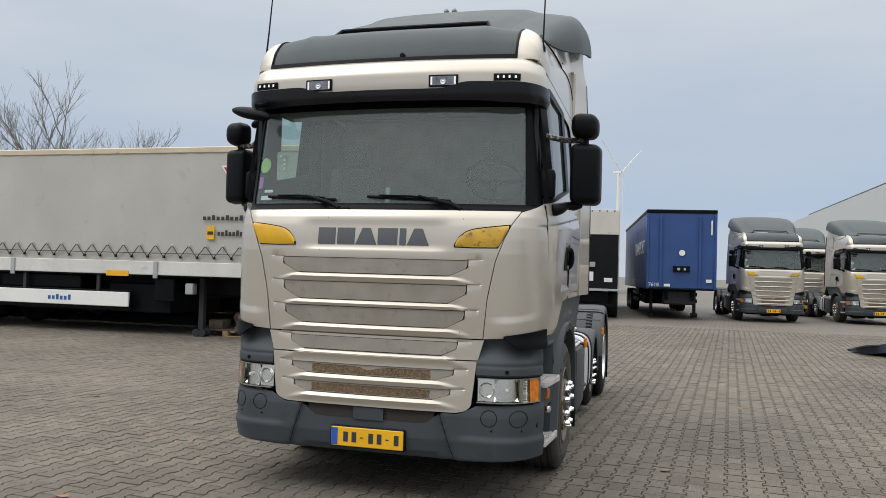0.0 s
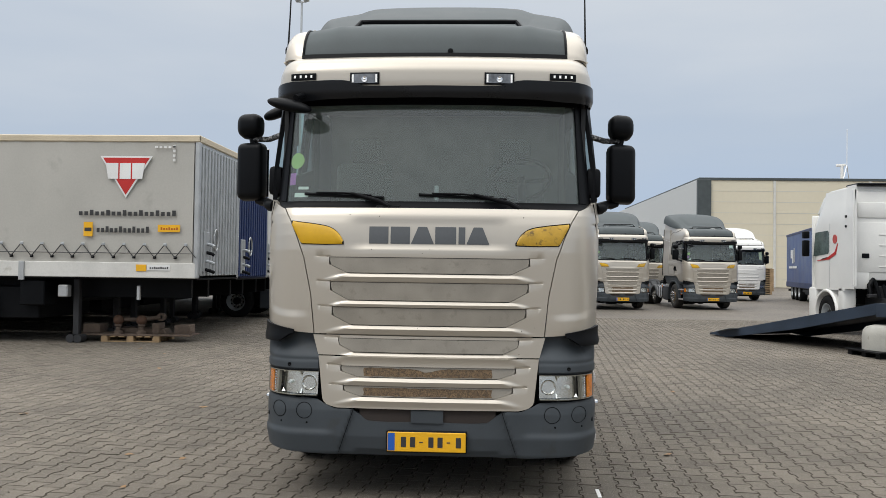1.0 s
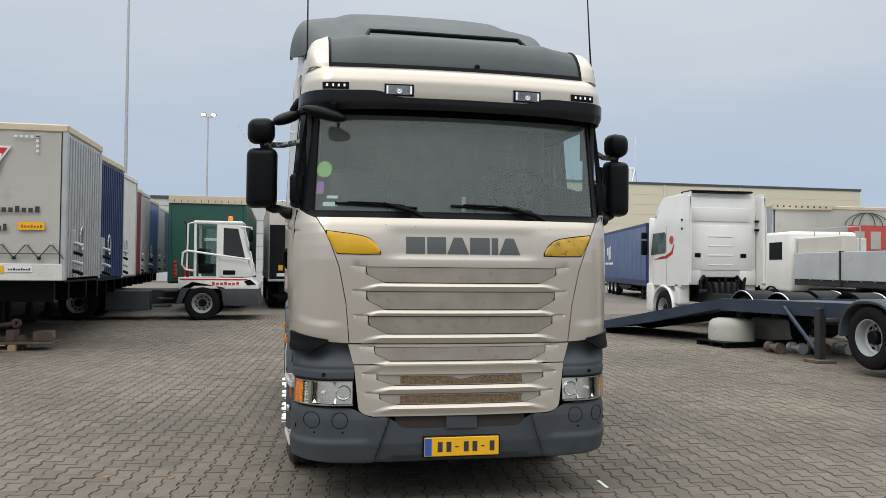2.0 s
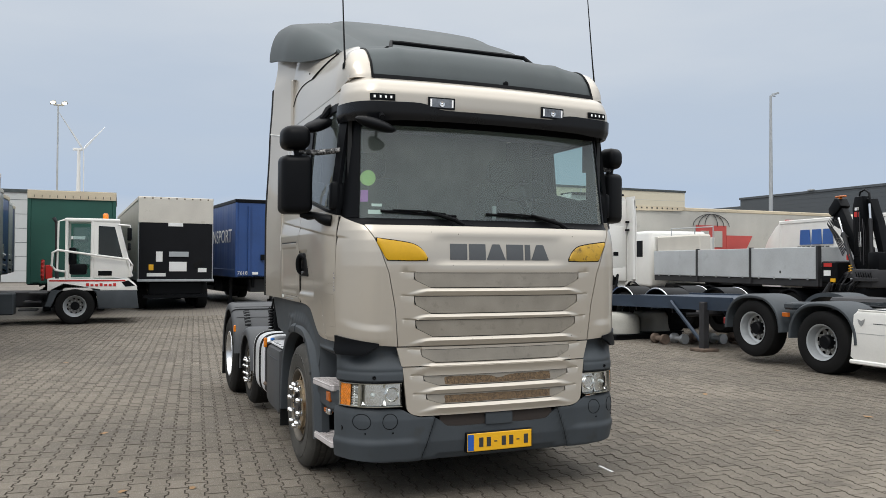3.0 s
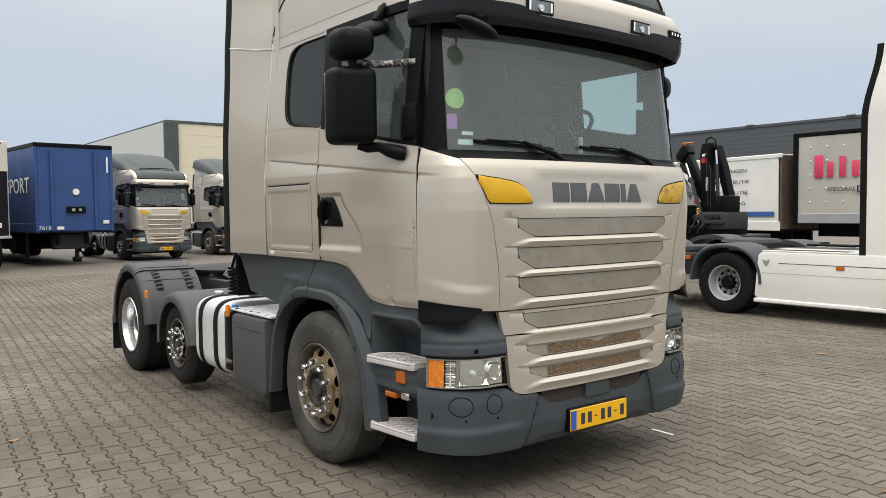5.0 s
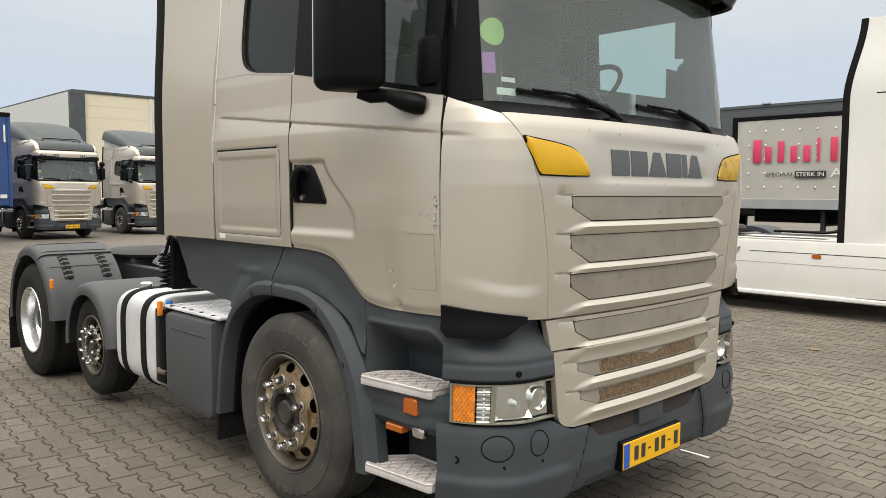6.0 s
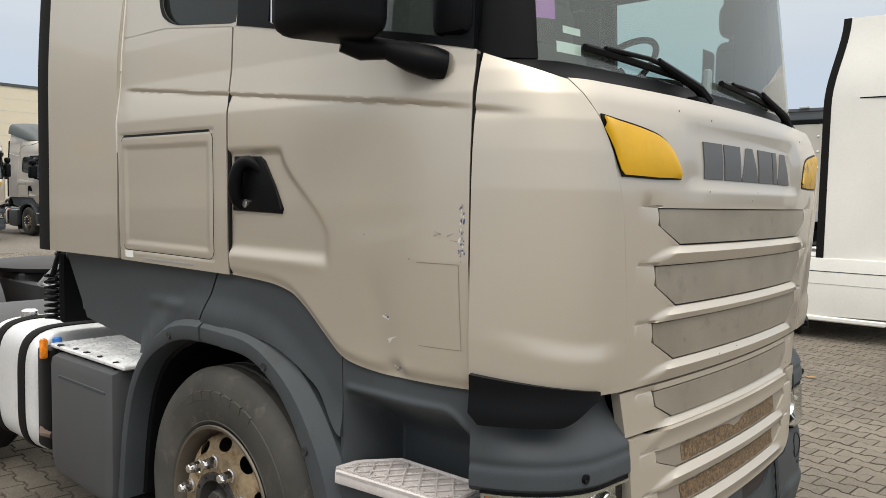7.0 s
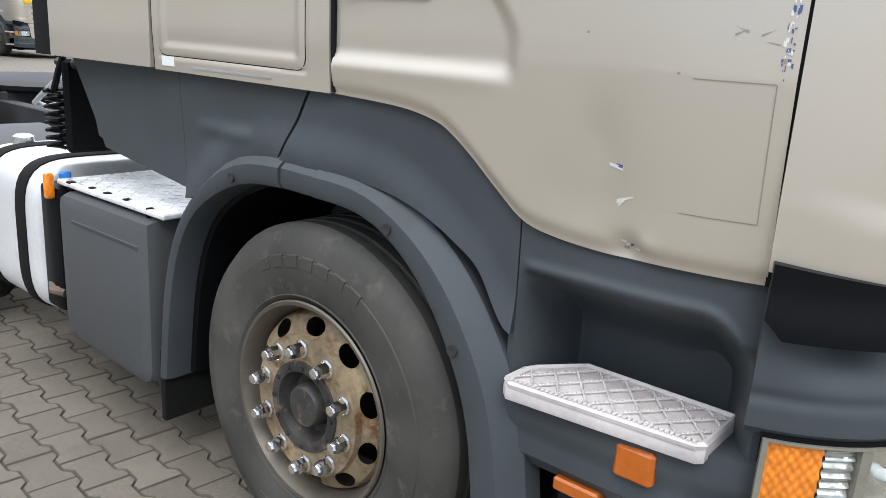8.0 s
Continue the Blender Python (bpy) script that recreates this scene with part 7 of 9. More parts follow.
def yard_tractor():
    """A low terminal tractor: long dark frame, white cab on one side, rails, beacon. It faces +x."""
    t = thing("yard_tractor", "white terminal tractor with open cab door", "tractor", (-2.07, 19.5, 0), 90)
    part("frame", box((-0.55, 2.2, 0.45), (0.55, 5.7, 0.88), 0.03), STEEL_DARK, t, "dark grey frame")
    part("side_tank", box((-1.12, 3.1, 0.28), (-0.55, 4.3, 0.86), 0.03), PLASTIC, t)
    part("bumper", prism(nb(), [(0.0, 0.42), (0.06, 0.92), (1.1, 0.92), (1.02, 0.42)], "x", -1.22, 1.22, 0.03), PLASTIC, t, "dark grey bumper")
    part("nose", prism(nb(), [(0.04, 0.92), (0.06, 1.05), (0.28, 1.24), (2.3, 1.24), (2.3, 0.92)], "x", -1.2, 1.2, 0.02), WHITE, t, "white bonnet with a red stripe")
    part("red_stripe", box((-1.206, 0.35, 1.17), (1.206, 2.25, 1.21), 0.0), RED, t)
    bars(t, -1.208, 1.35, 0.55, 1.04, 0.08, RED, 7)
    part("lamp", prism(nb(), [(0.10, 1.05), (0.28, 1.20), (0.45, 1.14), (0.35, 1.02)], "x", -1.21, -1.15), BLACK, t)
    part("fender", prism(nb(), [(0.95, 0.55), (1.0, 0.95), (1.9, 1.12), (2.2, 0.95), (2.35, 0.5), (2.2, 0.5), (2.05, 0.85), (1.85, 1.0), (1.25, 1.0), (1.08, 0.85), (1.05, 0.55)], "x", -1.20, -0.8), PLASTIC, t)
    # cab: posts, an open doorway behind, a door with its pane in front, roof, rails
    for x in (-1.16, 0.10):
        part("cab_post", tube(nb(), [(x, 1.84, 1.24), (x, 1.84, 2.84)], 0.042, 8), WHITE, t)
        part("cab_post", tube(nb(), [(x, 1.20, 1.24), (x, 1.20, 2.84)], 0.048, 8), WHITE, t)
        part("cab_post", tube(nb(), [(x, 0.20, 1.30), (x, 0.36, 2.0), (x, 0.56, 2.80)], 0.042, 8), WHITE, t)
    part("cab_roof", box((-1.21, 0.50, 2.80), (0.15, 1.90, 2.90), 0.04, 2), WHITE, t)
    part("cab_door", prism(nb(), [(0.22, 1.28), (1.17, 1.28), (1.17, 1.92), (0.36, 1.78)], "x", -1.20, -1.15, 0.01), WHITE, t, "white door panel")
    part("door_frame", prism(nb(), [(1.17, 1.90), (1.17, 2.80), (0.56, 2.80), (0.30, 1.78), (0.42, 1.80), (0.64, 2.68), (1.05, 2.70), (1.05, 1.93)], "x", -1.20, -1.16), WHITE, t)
    part("door_glass", prism(nb(), [(0.42, 1.80), (0.64, 2.68), (1.05, 2.70), (1.05, 1.93)], "x", -1.182, -1.174), GLASS_DARK, t, "dark tinted pane")
    part("rear_glass", box((-1.1, 1.84, 1.7), (0.05, 1.85, 2.78), 0), GLASS_SIDE, t)
    part("far_glass", prism(nb(), [(0.5, 1.5), (0.6, 2.7), (1.75, 2.7), (1.75, 1.5)], "x", 0.09, 0.098), GLASS_SIDE, t)
    part("vent", box((-1.21, 0.70, 1.33), (-1.195, 1.05, 1.46), 0.005), BLACK, t)
    part("seat", rbox(rbox(nb(), (-0.95, 1.35, 1.35), (-0.4, 1.78, 1.65), 0.05, 2), (-0.93, 1.62, 1.6), (-0.42, 1.80, 2.1), 0.05, 2), BLACK, t, "black driver's seat")
    part("console", box((-1.0, 0.45, 1.28), (0.0, 0.85, 1.85), 0.05, 2), BLACK, t)
    part("rail", tube(nb(), [(-1.24, 0.24, 1.30), (-1.30, 0.18, 1.62), (-1.30, 0.28, 1.78), (-1.29, 1.2, 1.90), (-1.28, 2.05, 2.02), (-1.28, 2.17, 1.95), (-1.28, 2.19, 1.60), (-1.25, 2.10, 1.48), (-1.20, 1.88, 1.44)], 0.032, 8), WHITE, t, "white hand rail")
    part("rail", tube(nb(), [(-1.2, 0.56, 2.74), (-1.25, 0.25, 2.72), (-1.25, 0.22, 2.55)], 0.026, 8), WHITE, t)
    part("rail", tube(nb(), [(-1.20, 1.9, 2.84), (-1.22, 2.04, 2.80), (-1.22, 2.06, 1.50)], 0.026, 8), WHITE, t)
    part("mirror", box((-1.33, 0.20, 2.30), (-1.18, 0.32, 2.66), 0.03, 2), BLACK, t)
    part("mirror", box((-1.33, 0.22, 2.03), (-1.18, 0.31, 2.24), 0.03, 2), BLACK, t)
    part("beacon", lathe(nb(), [(0.075, 0.0), (0.075, 0.12), (0.05, 0.16), (0.0005, 0.165)], (-0.9, 0.88, 2.90), "z", 14), ORANGE, t, "orange beacon")
    part("exhaust", tube(nb(), [(-0.7, 2.10, 1.2), (-0.7, 2.12, 2.78), (-0.7, 2.2, 2.92)], 0.05, 10), STEEL_DARK, t)
    for i in range(3):
        part("cab_step", box((-1.15, 2.3 + 0.12 * i, 0.38 + 0.22 * (2 - i)), (-0.6, 2.75 + 0.12 * i, 0.43 + 0.22 * (2 - i)), 0.01), STEEL_DARK, t)
    part("coiled_hose", tube(nb(), [(-0.75 + 0.03 * (i % 2), 2.45, 1.2 + 0.06 * i) for i in range(10)], 0.05, 6), RED, t, "coiled red hose")
    part("fifth_wheel", lathe(nb(), [(0.0005, 0.04), (0.45, 0.0), (0.48, -0.05), (0.0005, -0.06)], (0, 4.9, 1.0), "z", 20), STEEL_DARK, t)
    for y in (1.62, 5.0):
        for sg in (-1, 1):
            simple_wheel(t, sg * 1.2, y, 0.5, sg, 0.5, 0.32)
        part("axle", tube(nb(), [(-0.95, y, 0.5), (0.95, y, 0.5)], 0.08, 8), STEEL_DARK, t)


yard_tractor()

# parked tractor units of the same make
for x, y, a in ((6.15, 26.6, 4.6), (10.1, 27.8, 4.6), (8.45, 33.3, 3.0)):
    c = copy_thing(main, pose(x, y, 0, 0, 0, a))
    tagged(c, "beige three-axle tractor unit parked in a row", group="parked tractor units")
    for ob in list(c.children_recursive):
        if ob.name.startswith(("badge_block", "aerial")):
            bpy.data.objects.remove(ob)
c = copy_thing(main, pose(15.1, 38.5, 0, 0, 0, 4))
tagged(c, "white three-axle tractor unit parked behind the row", group="parked tractor units")
for ob in list(c.children_recursive):
    if ob.name.startswith(("badge_block", "aerial")):
        bpy.data.objects.remove(ob)
    elif ob.type == "MESH" and ob.data.materials[0] in (PAINT, GREY_ROOF, PAINT_DULL, YELLOW, YELLOW_DIRTY):
        ob.material_slots[0].link = "OBJECT"
        ob.material_slots[0].material = WHITE


def white_tractor():
    """The white tractor unit with two rear axles, seen from its flank: skirt, wheels, mudguards, the cab's back."""
    t = thing("white_tractor_unit", "white tractor unit with long side skirt and lifted rear axle", "truck", (8.95, 0.07, 0), 0)
    for sg in (-1, 1):
        part("side_skirt", prism(nb(), [(0.95, 0.32), (3.30, 0.25), (3.42, 0.34), (3.36, 0.98), (3.30, 1.03), (1.0, 1.03)], "x", sg * 0.95, sg * 1.235, 0.02), WHITE, t, "white side skirt")
        part("skirt_lip", box((sg * 1.20, 1.0, 0.235), (sg * 1.26, 3.42, 0.30), 0.015), WHITE, t)
        part("skirt_groove", box((sg * 1.232, 1.0, 0.855), (sg * 1.238, 3.02, 0.865), 0), PLASTIC, t)
        part("skirt_groove", box((sg * 1.232, 1.0, 0.70), (sg * 1.238, 3.3, 0.706), 0), GREY_SILVER, t)
        part("side_marker", box((sg * 1.235, 2.02, 0.80), (sg * 1.25, 2.14, 0.85), 0.004), ORANGE_DARK, t)
        part("emblem", prism(nb(), [(3.22, 0.89), (3.28, 0.92), (3.25, 0.84), (3.22, 0.81), (3.19, 0.84), (3.16, 0.92)], "x", sg * 1.236, sg * 1.246), GREY_SILVER, t)
        part("deck_plate", box((sg * 0.5, 1.75, 1.03), (sg * 1.22, 3.3, 1.06), 0.01), WHITE_DIRTY, t)
        part("deck_slot", box((sg * 1.0, 2.0, 1.061), (sg * 1.2, 3.28, 1.066), 0), BLACK, t)
        simple_wheel(t, sg * 1.22, 3.95, 0.50, sg, 0.50, 0.5)
        simple_wheel(t, sg * 1.21, 5.42, 0.61, sg, 0.50, 0.33)
        for yc, zc in ((3.95, 0.50), (5.42, 0.57)):
            bm = nb()
            ribbon(bm, [Vector((0, yc - 0.60 * math.copysign(abs(math.cos(a)) ** 0.8, math.cos(a)), zc + 0.57 * abs(math.sin(a)) ** 0.85)) for a in [radians(lerp(-12, 192, i / 32)) for i in range(33)]], 1.25, 0.60, 0.075)
            for v in bm.verts:
                v.co.x *= sg
            part("mudguard", bm, PLASTIC, t, "dark grey plastic mudguard")
        part("mudguard_bridge", box((sg * 0.6, 4.55, 0.98), (sg * 1.2, 4.75, 1.10), 0.03), PLASTIC, t)
        part("side_marker", box((sg * 1.2, 4.6, 0.86), (sg * 1.255, 4.72, 0.93), 0.005), ORANGE_DARK, t)
        part("chassis_rail", box((sg * 0.36, -1.0, 0.70), (sg * 0.46, 6.3, 0.98), 0.01), STEEL_DARK, t)
        part("tail_light", box((sg * 0.72, 6.25, 0.62), (sg * 1.05, 6.32, 0.74), 0.01), RED_DULL, t)

        def fair(a, b, sg=sg):
            q = a if sg > 0 else 1 - a
            z = lerp(1.02, 3.98, b)
            return Vector((sg * (1.17 + 0.05 * q - 0.10 * step01(3.0, 4.0, z)), lerp(0.70, 1.74 - 0.16 * step01(2.9, 4.0, z), q), z))
        part("side_fairing", sheet(nb(), fair, 8, 24, 0.03), WHITE, t, "white side fairing")
        part("fairing_edge", sheet(nb(), lambda a, b, sg=sg, fair=fair: fair(1.0 if sg > 0 else 0.0, b) + Vector((sg * 0.004, (a if sg > 0 else 1 - a) * 0.09, 0)), 2, 24, 0.03), RUBBER, t, "black rubber edge")
        part("fairing_seam", box((sg * 1.155, 0.70, 2.985), (sg * 1.205, 1.70, 3.0), 0), RUBBER, t)
        part("cab_flank", box((sg * 1.10, -1.0, 1.1), (sg * 1.16, 0.72, 3.6), 0.04, 2), WHITE, t)
        simple_wheel(t, sg * 1.2, 0.32, 0.50, sg, 0.50, 0.31)
        part("arch", ribbon_arch(sg, 0.32), WHITE, t)
    part("cab_back", box((-1.12, 1.05, 1.1), (1.12, 1.12, 3.7), 0.03), WHITE, t)
    part("cab_roof", prism(nb(), [(-1.0, 3.45), (-0.6, 3.62), (0.2, 3.72), (1.6, 4.0), (1.6, 3.9), (1.1, 3.7), (1.1, 3.3), (-1.0, 3.3)], "x", -1.1, 1.1, 0.04), WHITE, t)
    part("cab_front", box((-1.12, -1.05, 0.35), (1.12, -0.95, 3.45), 0.08, 3), WHITE, t)
    part("cab_floor", box((-1.1, -0.95, 0.6), (1.1, 1.1, 1.12), 0.03), STEEL_DARK, t)
    part("fifth_wheel", lathe(nb(), [(0.0005, 0.05), (0.46, 0.02), (0.50, -0.03), (0.0005, -0.06)], (0, 4.2, 1.16), "z", 24), STEEL_DARK, t)
    part("deck", box((-0.5, 1.2, 0.98), (0.5, 6.2, 1.03), 0.01), STEEL_DARK, t)
    for y, z in ((0.32, 0.5), (3.95, 0.5), (5.42, 0.61)):
        part("axle", tube(nb(), [(-0.9, y, z), (0.9, y, z)], 0.08, 8), STEEL_DARK, t)
    for i in range(5):
        part("air_line", tube(nb(), [(-0.4 + 0.12 * i, 1.2, 1.6), (-0.3 + 0.1 * i, 1.6, 1.2 + 0.03 * i), (-0.1 + 0.05 * i, 2.4, 1.10), (0.0, 3.2, 1.1)], 0.02, 6), BLACK, t)


def ribbon_arch(sg, yc):
    bm = nb()
    ribbon(bm, [Vector((0, yc - 0.60 * math.cos(a), 0.52 + 0.58 * math.sin(a))) for a in [radians(lerp(-5, 185, i / 18)) for i in range(19)]], 1.24, 0.8, 0.08)
    for v in bm.verts:
        v.co.x *= sg
    return bm


white_tractor()


def loading_ramp():
    """A dark steel loading bridge: a ramp from the ground up to a deck on trestle legs."""
    t = thing("loading_ramp", "dark blue steel ramp rising to a deck on legs", "ramp", (6.15, 14.7, 0), 0)
    d, w = Vector((2.55, -5.9, 0)), Vector((2.2, 0.7, 0))

    def strip(p, q, wide, th, z0, z1):
        bm = nb()
        a0, a1 = Vector((*p, z0)), Vector((*q, z1))
        v = [a0, a1, a1 + wide, a0 + wide]
        lo = [bm.verts.new(u + Vector((0, 0, -th))) for u in v]
        hi = [bm.verts.new(u) for u in v]
        bm.faces.new(lo)
        bm.faces.new(hi)
        for k in range(4):
            bm.faces.new((lo[k], lo[(k + 1) % 4], hi[(k + 1) % 4], hi[k]))
        return bm
    part("ramp_plate", strip((0, 0), (d.x * 0.75, d.y * 0.75), w, 0.05, 0.06, 0.98), RAMP_BLUE, t, "worn ramp plate")
    part("deck_plate", strip((d.x * 0.75, d.y * 0.75), (2.15, -8.1), w, 0.05, 0.98, 1.06), RAMP_BLUE, t)
    for k in (0.0, 1.0):
        o = (w.x * k, w.y * k)
        bm = nb()
        pts = [(0.0, 0.05), (0.25, 0.36), (0.75, 1.02), (0.75, 0.80), (0.45, 0.38), (0.1, 0.0)]
        lo = [bm.verts.new((o[0] + d.x * f - 0.04, o[1] + d.y * f, z)) for f, z in pts]
        hi = [bm.verts.new((o[0] + d.x * f + 0.04, o[1] + d.y * f, z)) for f, z in pts]
        bm.faces.new(lo)
        bm.faces.new(hi)
        for i in range(6):
            bm.faces.new((lo[i], lo[(i + 1) % 6], hi[(i + 1) % 6], hi[i]))
        part("ramp_beam", bm, RAMP_BLUE, t, "dark blue side beam")
        part("deck_beam", strip((o[0] + d.x * 0.75 - 0.04, o[1] + d.y * 0.75), (o[0] + 2.11, o[1] - 8.1), Vector((0.08, 0, 0)), 0.26, 1.02, 1.09), RAMP_BLUE, t)
        for f in (0.0,):
            x, y = o[0] * 0.8 + 2.05, o[1] - 7.45
            part("leg", box((x - 0.07, y - 0.07, 0.02), (x + 0.07, y + 0.07, 0.98), 0.01), STEEL_DARK, t)
            part("leg_foot", box((x - 0.2, y - 0.2, 0.0), (x + 0.2, y + 0.2, 0.06), 0.01), RUST, t)
            part("leg_brace", tube(nb(), [(x, y + 0.1, 0.2), (x - 0.1, y + 0.9, 0.95)], 0.04, 6), RAMP_BLUE, t)
    part("wear_edge", strip((0.02, -0.35), (0.12, -1.1), w * 0.98, 0.012, 0.128, 0.262), PALE_METAL, t)


loading_ramp()


def dome_block(x, y, r):
    t = thing("float_block", "pale dome-topped plastic block on a black pallet", "block", (x, y, 0), 8, "pale blocks")
    part("dome", lathe(nb(), [(r, 0.13), (r, 0.40), (r * 0.96, 0.50), (r * 0.85, 0.565), (r * 0.6, 0.60), (0.0005, 0.61)], (0, 0, 0), "z", 32), CONCRETE, t)
    part("base_plate", lathe(nb(), [(0.0005, 0.125), (r, 0.13)], (0, 0, 0), "z", 32), CONCRETE, t)
    for i in range(3):
        part("pallet_runner", box((-0.55, -0.5 + 0.42 * i, 0.0), (0.55, -0.36 + 0.42 * i, 0.09), 0.008), BLACK, t)
    part("pallet_deck", box((-0.58, -0.52, 0.09), (0.58, 0.52, 0.126), 0.008), BLACK, t)


dome_block(8.25, 10.2, 0.48)
dome_block(9.4, 10.5, 0.46)


def scrap_axles():
    t = thing("axle_parts", "rusty axle stubs lying in a row", "scrap")
    for i in range(5):
        x = 8.3 + 0.42 * i
        part("axle_stub", lathe(nb(), [(0.0005, -0.2), (0.11, -0.2), (0.11, -0.12), (0.06, -0.1), (0.06, 0.1), (0.11, 0.12), (0.11, 0.2), (0.0005, 0.2)], (x, 8.75 - 0.12 * i, 0.11), "y", 14), GREY_SILVER if i % 2 else RUST, t)


scrap_axles()


def pallet_load():
    """A wooden pallet with rusty axle beams on it."""
    p = thing("pallet", "weathered wooden pallet under rusty axle beams", "pallet", (-6.73, 10.77, 0), 1)
    for i in range(3):
        part("runner", box((-0.6, -0.42 + 0.36 * i, 0.0), (0.6, -0.30 + 0.36 * i, 0.022), 0.003), WOOD, p)
        for k in range(3):
            part("pallet_block", box((-0.6 + 0.53 * k, -0.42 + 0.36 * i, 0.022), (-0.46 + 0.53 * k, -0.30 + 0.36 * i, 0.10), 0.004), WOOD, p)
    for i in range(7):
        part("deck_board", box((-0.6 + 0.18 * i, -0.42, 0.10), (-0.48 + 0.18 * i, 0.42, 0.122), 0.003), WOOD, p)
    a = thing("axle_beam", "rusty axle beam with two worn ball joints on a plate", "scrap", (-6.73, 10.77, 0.122), 1)
    part("plate", box((-1.12, -0.38, 0.0), (1.20, 0.25, 0.035), 0.006), RUST, a, "rust-brown steel plate")
    part("beam", prism(nb(), [(-0.48, 0.035), (0.62, 0.035), (0.56, 0.13), (-0.38, 0.15)], "y", -0.10, 0.24, 0.02), RUST, a)
    for x in (-0.33, 0.15):
        part("joint_foot", lathe(nb(), [(0.10, 0.0), (0.095, 0.04), (0.055, 0.07), (0.05, 0.14), (0.075, 0.16), (0.075, 0.19), (0.05, 0.2), (0.0005, 0.2)], (x, -0.22, 0.035), "z", 16), RUST, a)
        part("ball_joint", lathe(nb(), [(0.0005, 0.105)] + [(0.105 * math.cos(k * 0.3), 0.105 * math.sin(k * 0.3)) for k in range(4, -5, -1)] + [(0.0005, -0.105)], (x, -0.22, 0.315), "z", 18), RUST_BROWN, a, "brown rusted ball joint")
    part("link", tube(nb(), [(-0.33, -0.16, 0.32), (0.15, -0.16, 0.32), (0.46, -0.02, 0.37)], 0.042, 10), RUST, a)
    part("link_eye", lathe(nb(), [(0.085, -0.05), (0.085, 0.05), (0.04, 0.05), (0.04, -0.05), (0.085, -0.05)], (0.48, 0.0, 0.37), "y", 16), RUST, a)
    for x0, x1, h, mt in ((-1.08, -0.72, 0.19, RUST), (0.82, 1.14, 0.19, RUST), (0.36, 0.50, 0.22, RUST)):
        part("block", box((x0, -0.20, 0.035), (x1, 0.15, 0.035 + h), 0.02, 2), mt, a)
    part("clamp", tube(nb(), [(1.17, -0.24, 0.02), (1.20, -0.26, 0.12), (1.16, -0.24, 0.20)], 0.03, 8), RUST, a)


pallet_load()


def flatbed_crane_truck():
    """A flatbed lorry with pale dropsides and a folded black loader crane at its end. It stands along x."""
    t = thing("flatbed_truck", "grey dropside flatbed lorry with a folded black crane", "truck", (15.145, 18.04, 0), -97.3)
    for i in range(3):
        x0 = 0.35 + 2.69 * i
        side = part("drop_side", box((x0, -0.04, 1.36), (x0 + 2.62, 0.02, 2.20), 0.01), DROPSIDE, t, "pale grey aluminium dropside panel")
        for k in (0.35, 1.0, 1.65, 2.3):
            part("hinge", box((x0 + k - 0.03, -0.055, 1.33), (x0 + k + 0.03, -0.035, 1.40), 0.004), PALE_METAL, side)
        part("side_post", box((x0 + 2.62, -0.07, 1.18), (x0 + 2.70, 0.05, 2.23), 0.006), STEEL_DARK, t)
        part("drop_side", box((x0, 2.43, 1.36), (x0 + 2.62, 2.49, 2.20), 0.01), DROPSIDE, t)
    part("latch", box((6.95, -0.052, 1.50), (7.0, -0.035, 1.57), 0.004), STEEL_DARK, t)
    part("end_wall", box((8.36, 0.06, 1.36), (8.42, 2.42, 2.20), 0.01), DROPSIDE, t)
    part("bed", box((0.3, 0.0, 1.16), (8.46, 2.45, 1.36), 0.02), STEEL_DARK, t)
    part("head_board", box((0.30, 0.0, 1.36), (0.345, 2.45, 2.72), 0.02), WHITE_DIRTY, t, "stained pale head board")
    part("stowed_cover", box((0.38, 0.06, 1.37), (3.0, 0.5, 2.72), 0.05), PALE_CANVAS, t, "stained pale canvas cover")
    for x in (0.45, 1.9, 2.95):
        part("rail_post", tube(nb(), [(x, 0.6, 1.36), (x, 0.6, 3.0)], 0.018, 6), PALE_METAL, t)
    part("rail", tube(nb(), [(0.45, 0.6, 3.0), (2.95, 0.6, 2.97)], 0.018, 6), PALE_METAL, t)
    part("chassis", box((-2.2, 0.7, 0.70), (10.3, 1.75, 1.05), 0.03), STEEL_DARK, t)
    part("cab", box((-2.3, 0.05, 0.9), (-0.1, 2.4, 2.95), 0.12, 3), WHITE, t, "white lorry cab")
    part("cab_window", box((-1.5, 0.04, 2.0), (-0.6, 0.055, 2.6), 0.0), BLACK, t)
    part("cab_sill", box((-2.2, 0.1, 0.45), (0.0, 2.35, 0.92), 0.04), STEEL_DARK, t)
    for x in (-1.3, 3.6, 5.2, 7.3):
        for y, sg in ((0.05, -1), (2.4, 1)):
            w = simple_wheel(t, 0, 0, 0, sg, 0.5, 0.32)
            w.matrix_local = pose(x, y, 0.5, 0, 0, 90)
        bm = nb()
        rings = []
        for i in range(13):
            a = radians(lerp(10, 170, i / 12))
            rings.append([bm.verts.new((x + 0.58 * math.cos(a), y, 0.5 + 0.58 * math.sin(a) + d)) for y, d in ((-0.02, -0.03), (-0.02, 0.01), (0.7, 0.01), (0.7, -0.02))])
        for p, q in zip(rings, rings[1:]):
            for k in range(4):
                bm.faces.new((p[k], p[(k + 1) % 4], q[(k + 1) % 4], q[k]))
        part("mudguard", bm, BLACK, t)
    # crane
    c = new("crane")
    c.parent = t
    c.matrix_local = Matrix.Translation((9.25, 0.46, 0.05)) @ Matrix.Diagonal((0.92, 0.92, 0.91, 1))
    part("crane_base", box((-0.7, -0.5, 1.0), (0.75, 0.9, 1.32), 0.06, 2), BLACK, c)
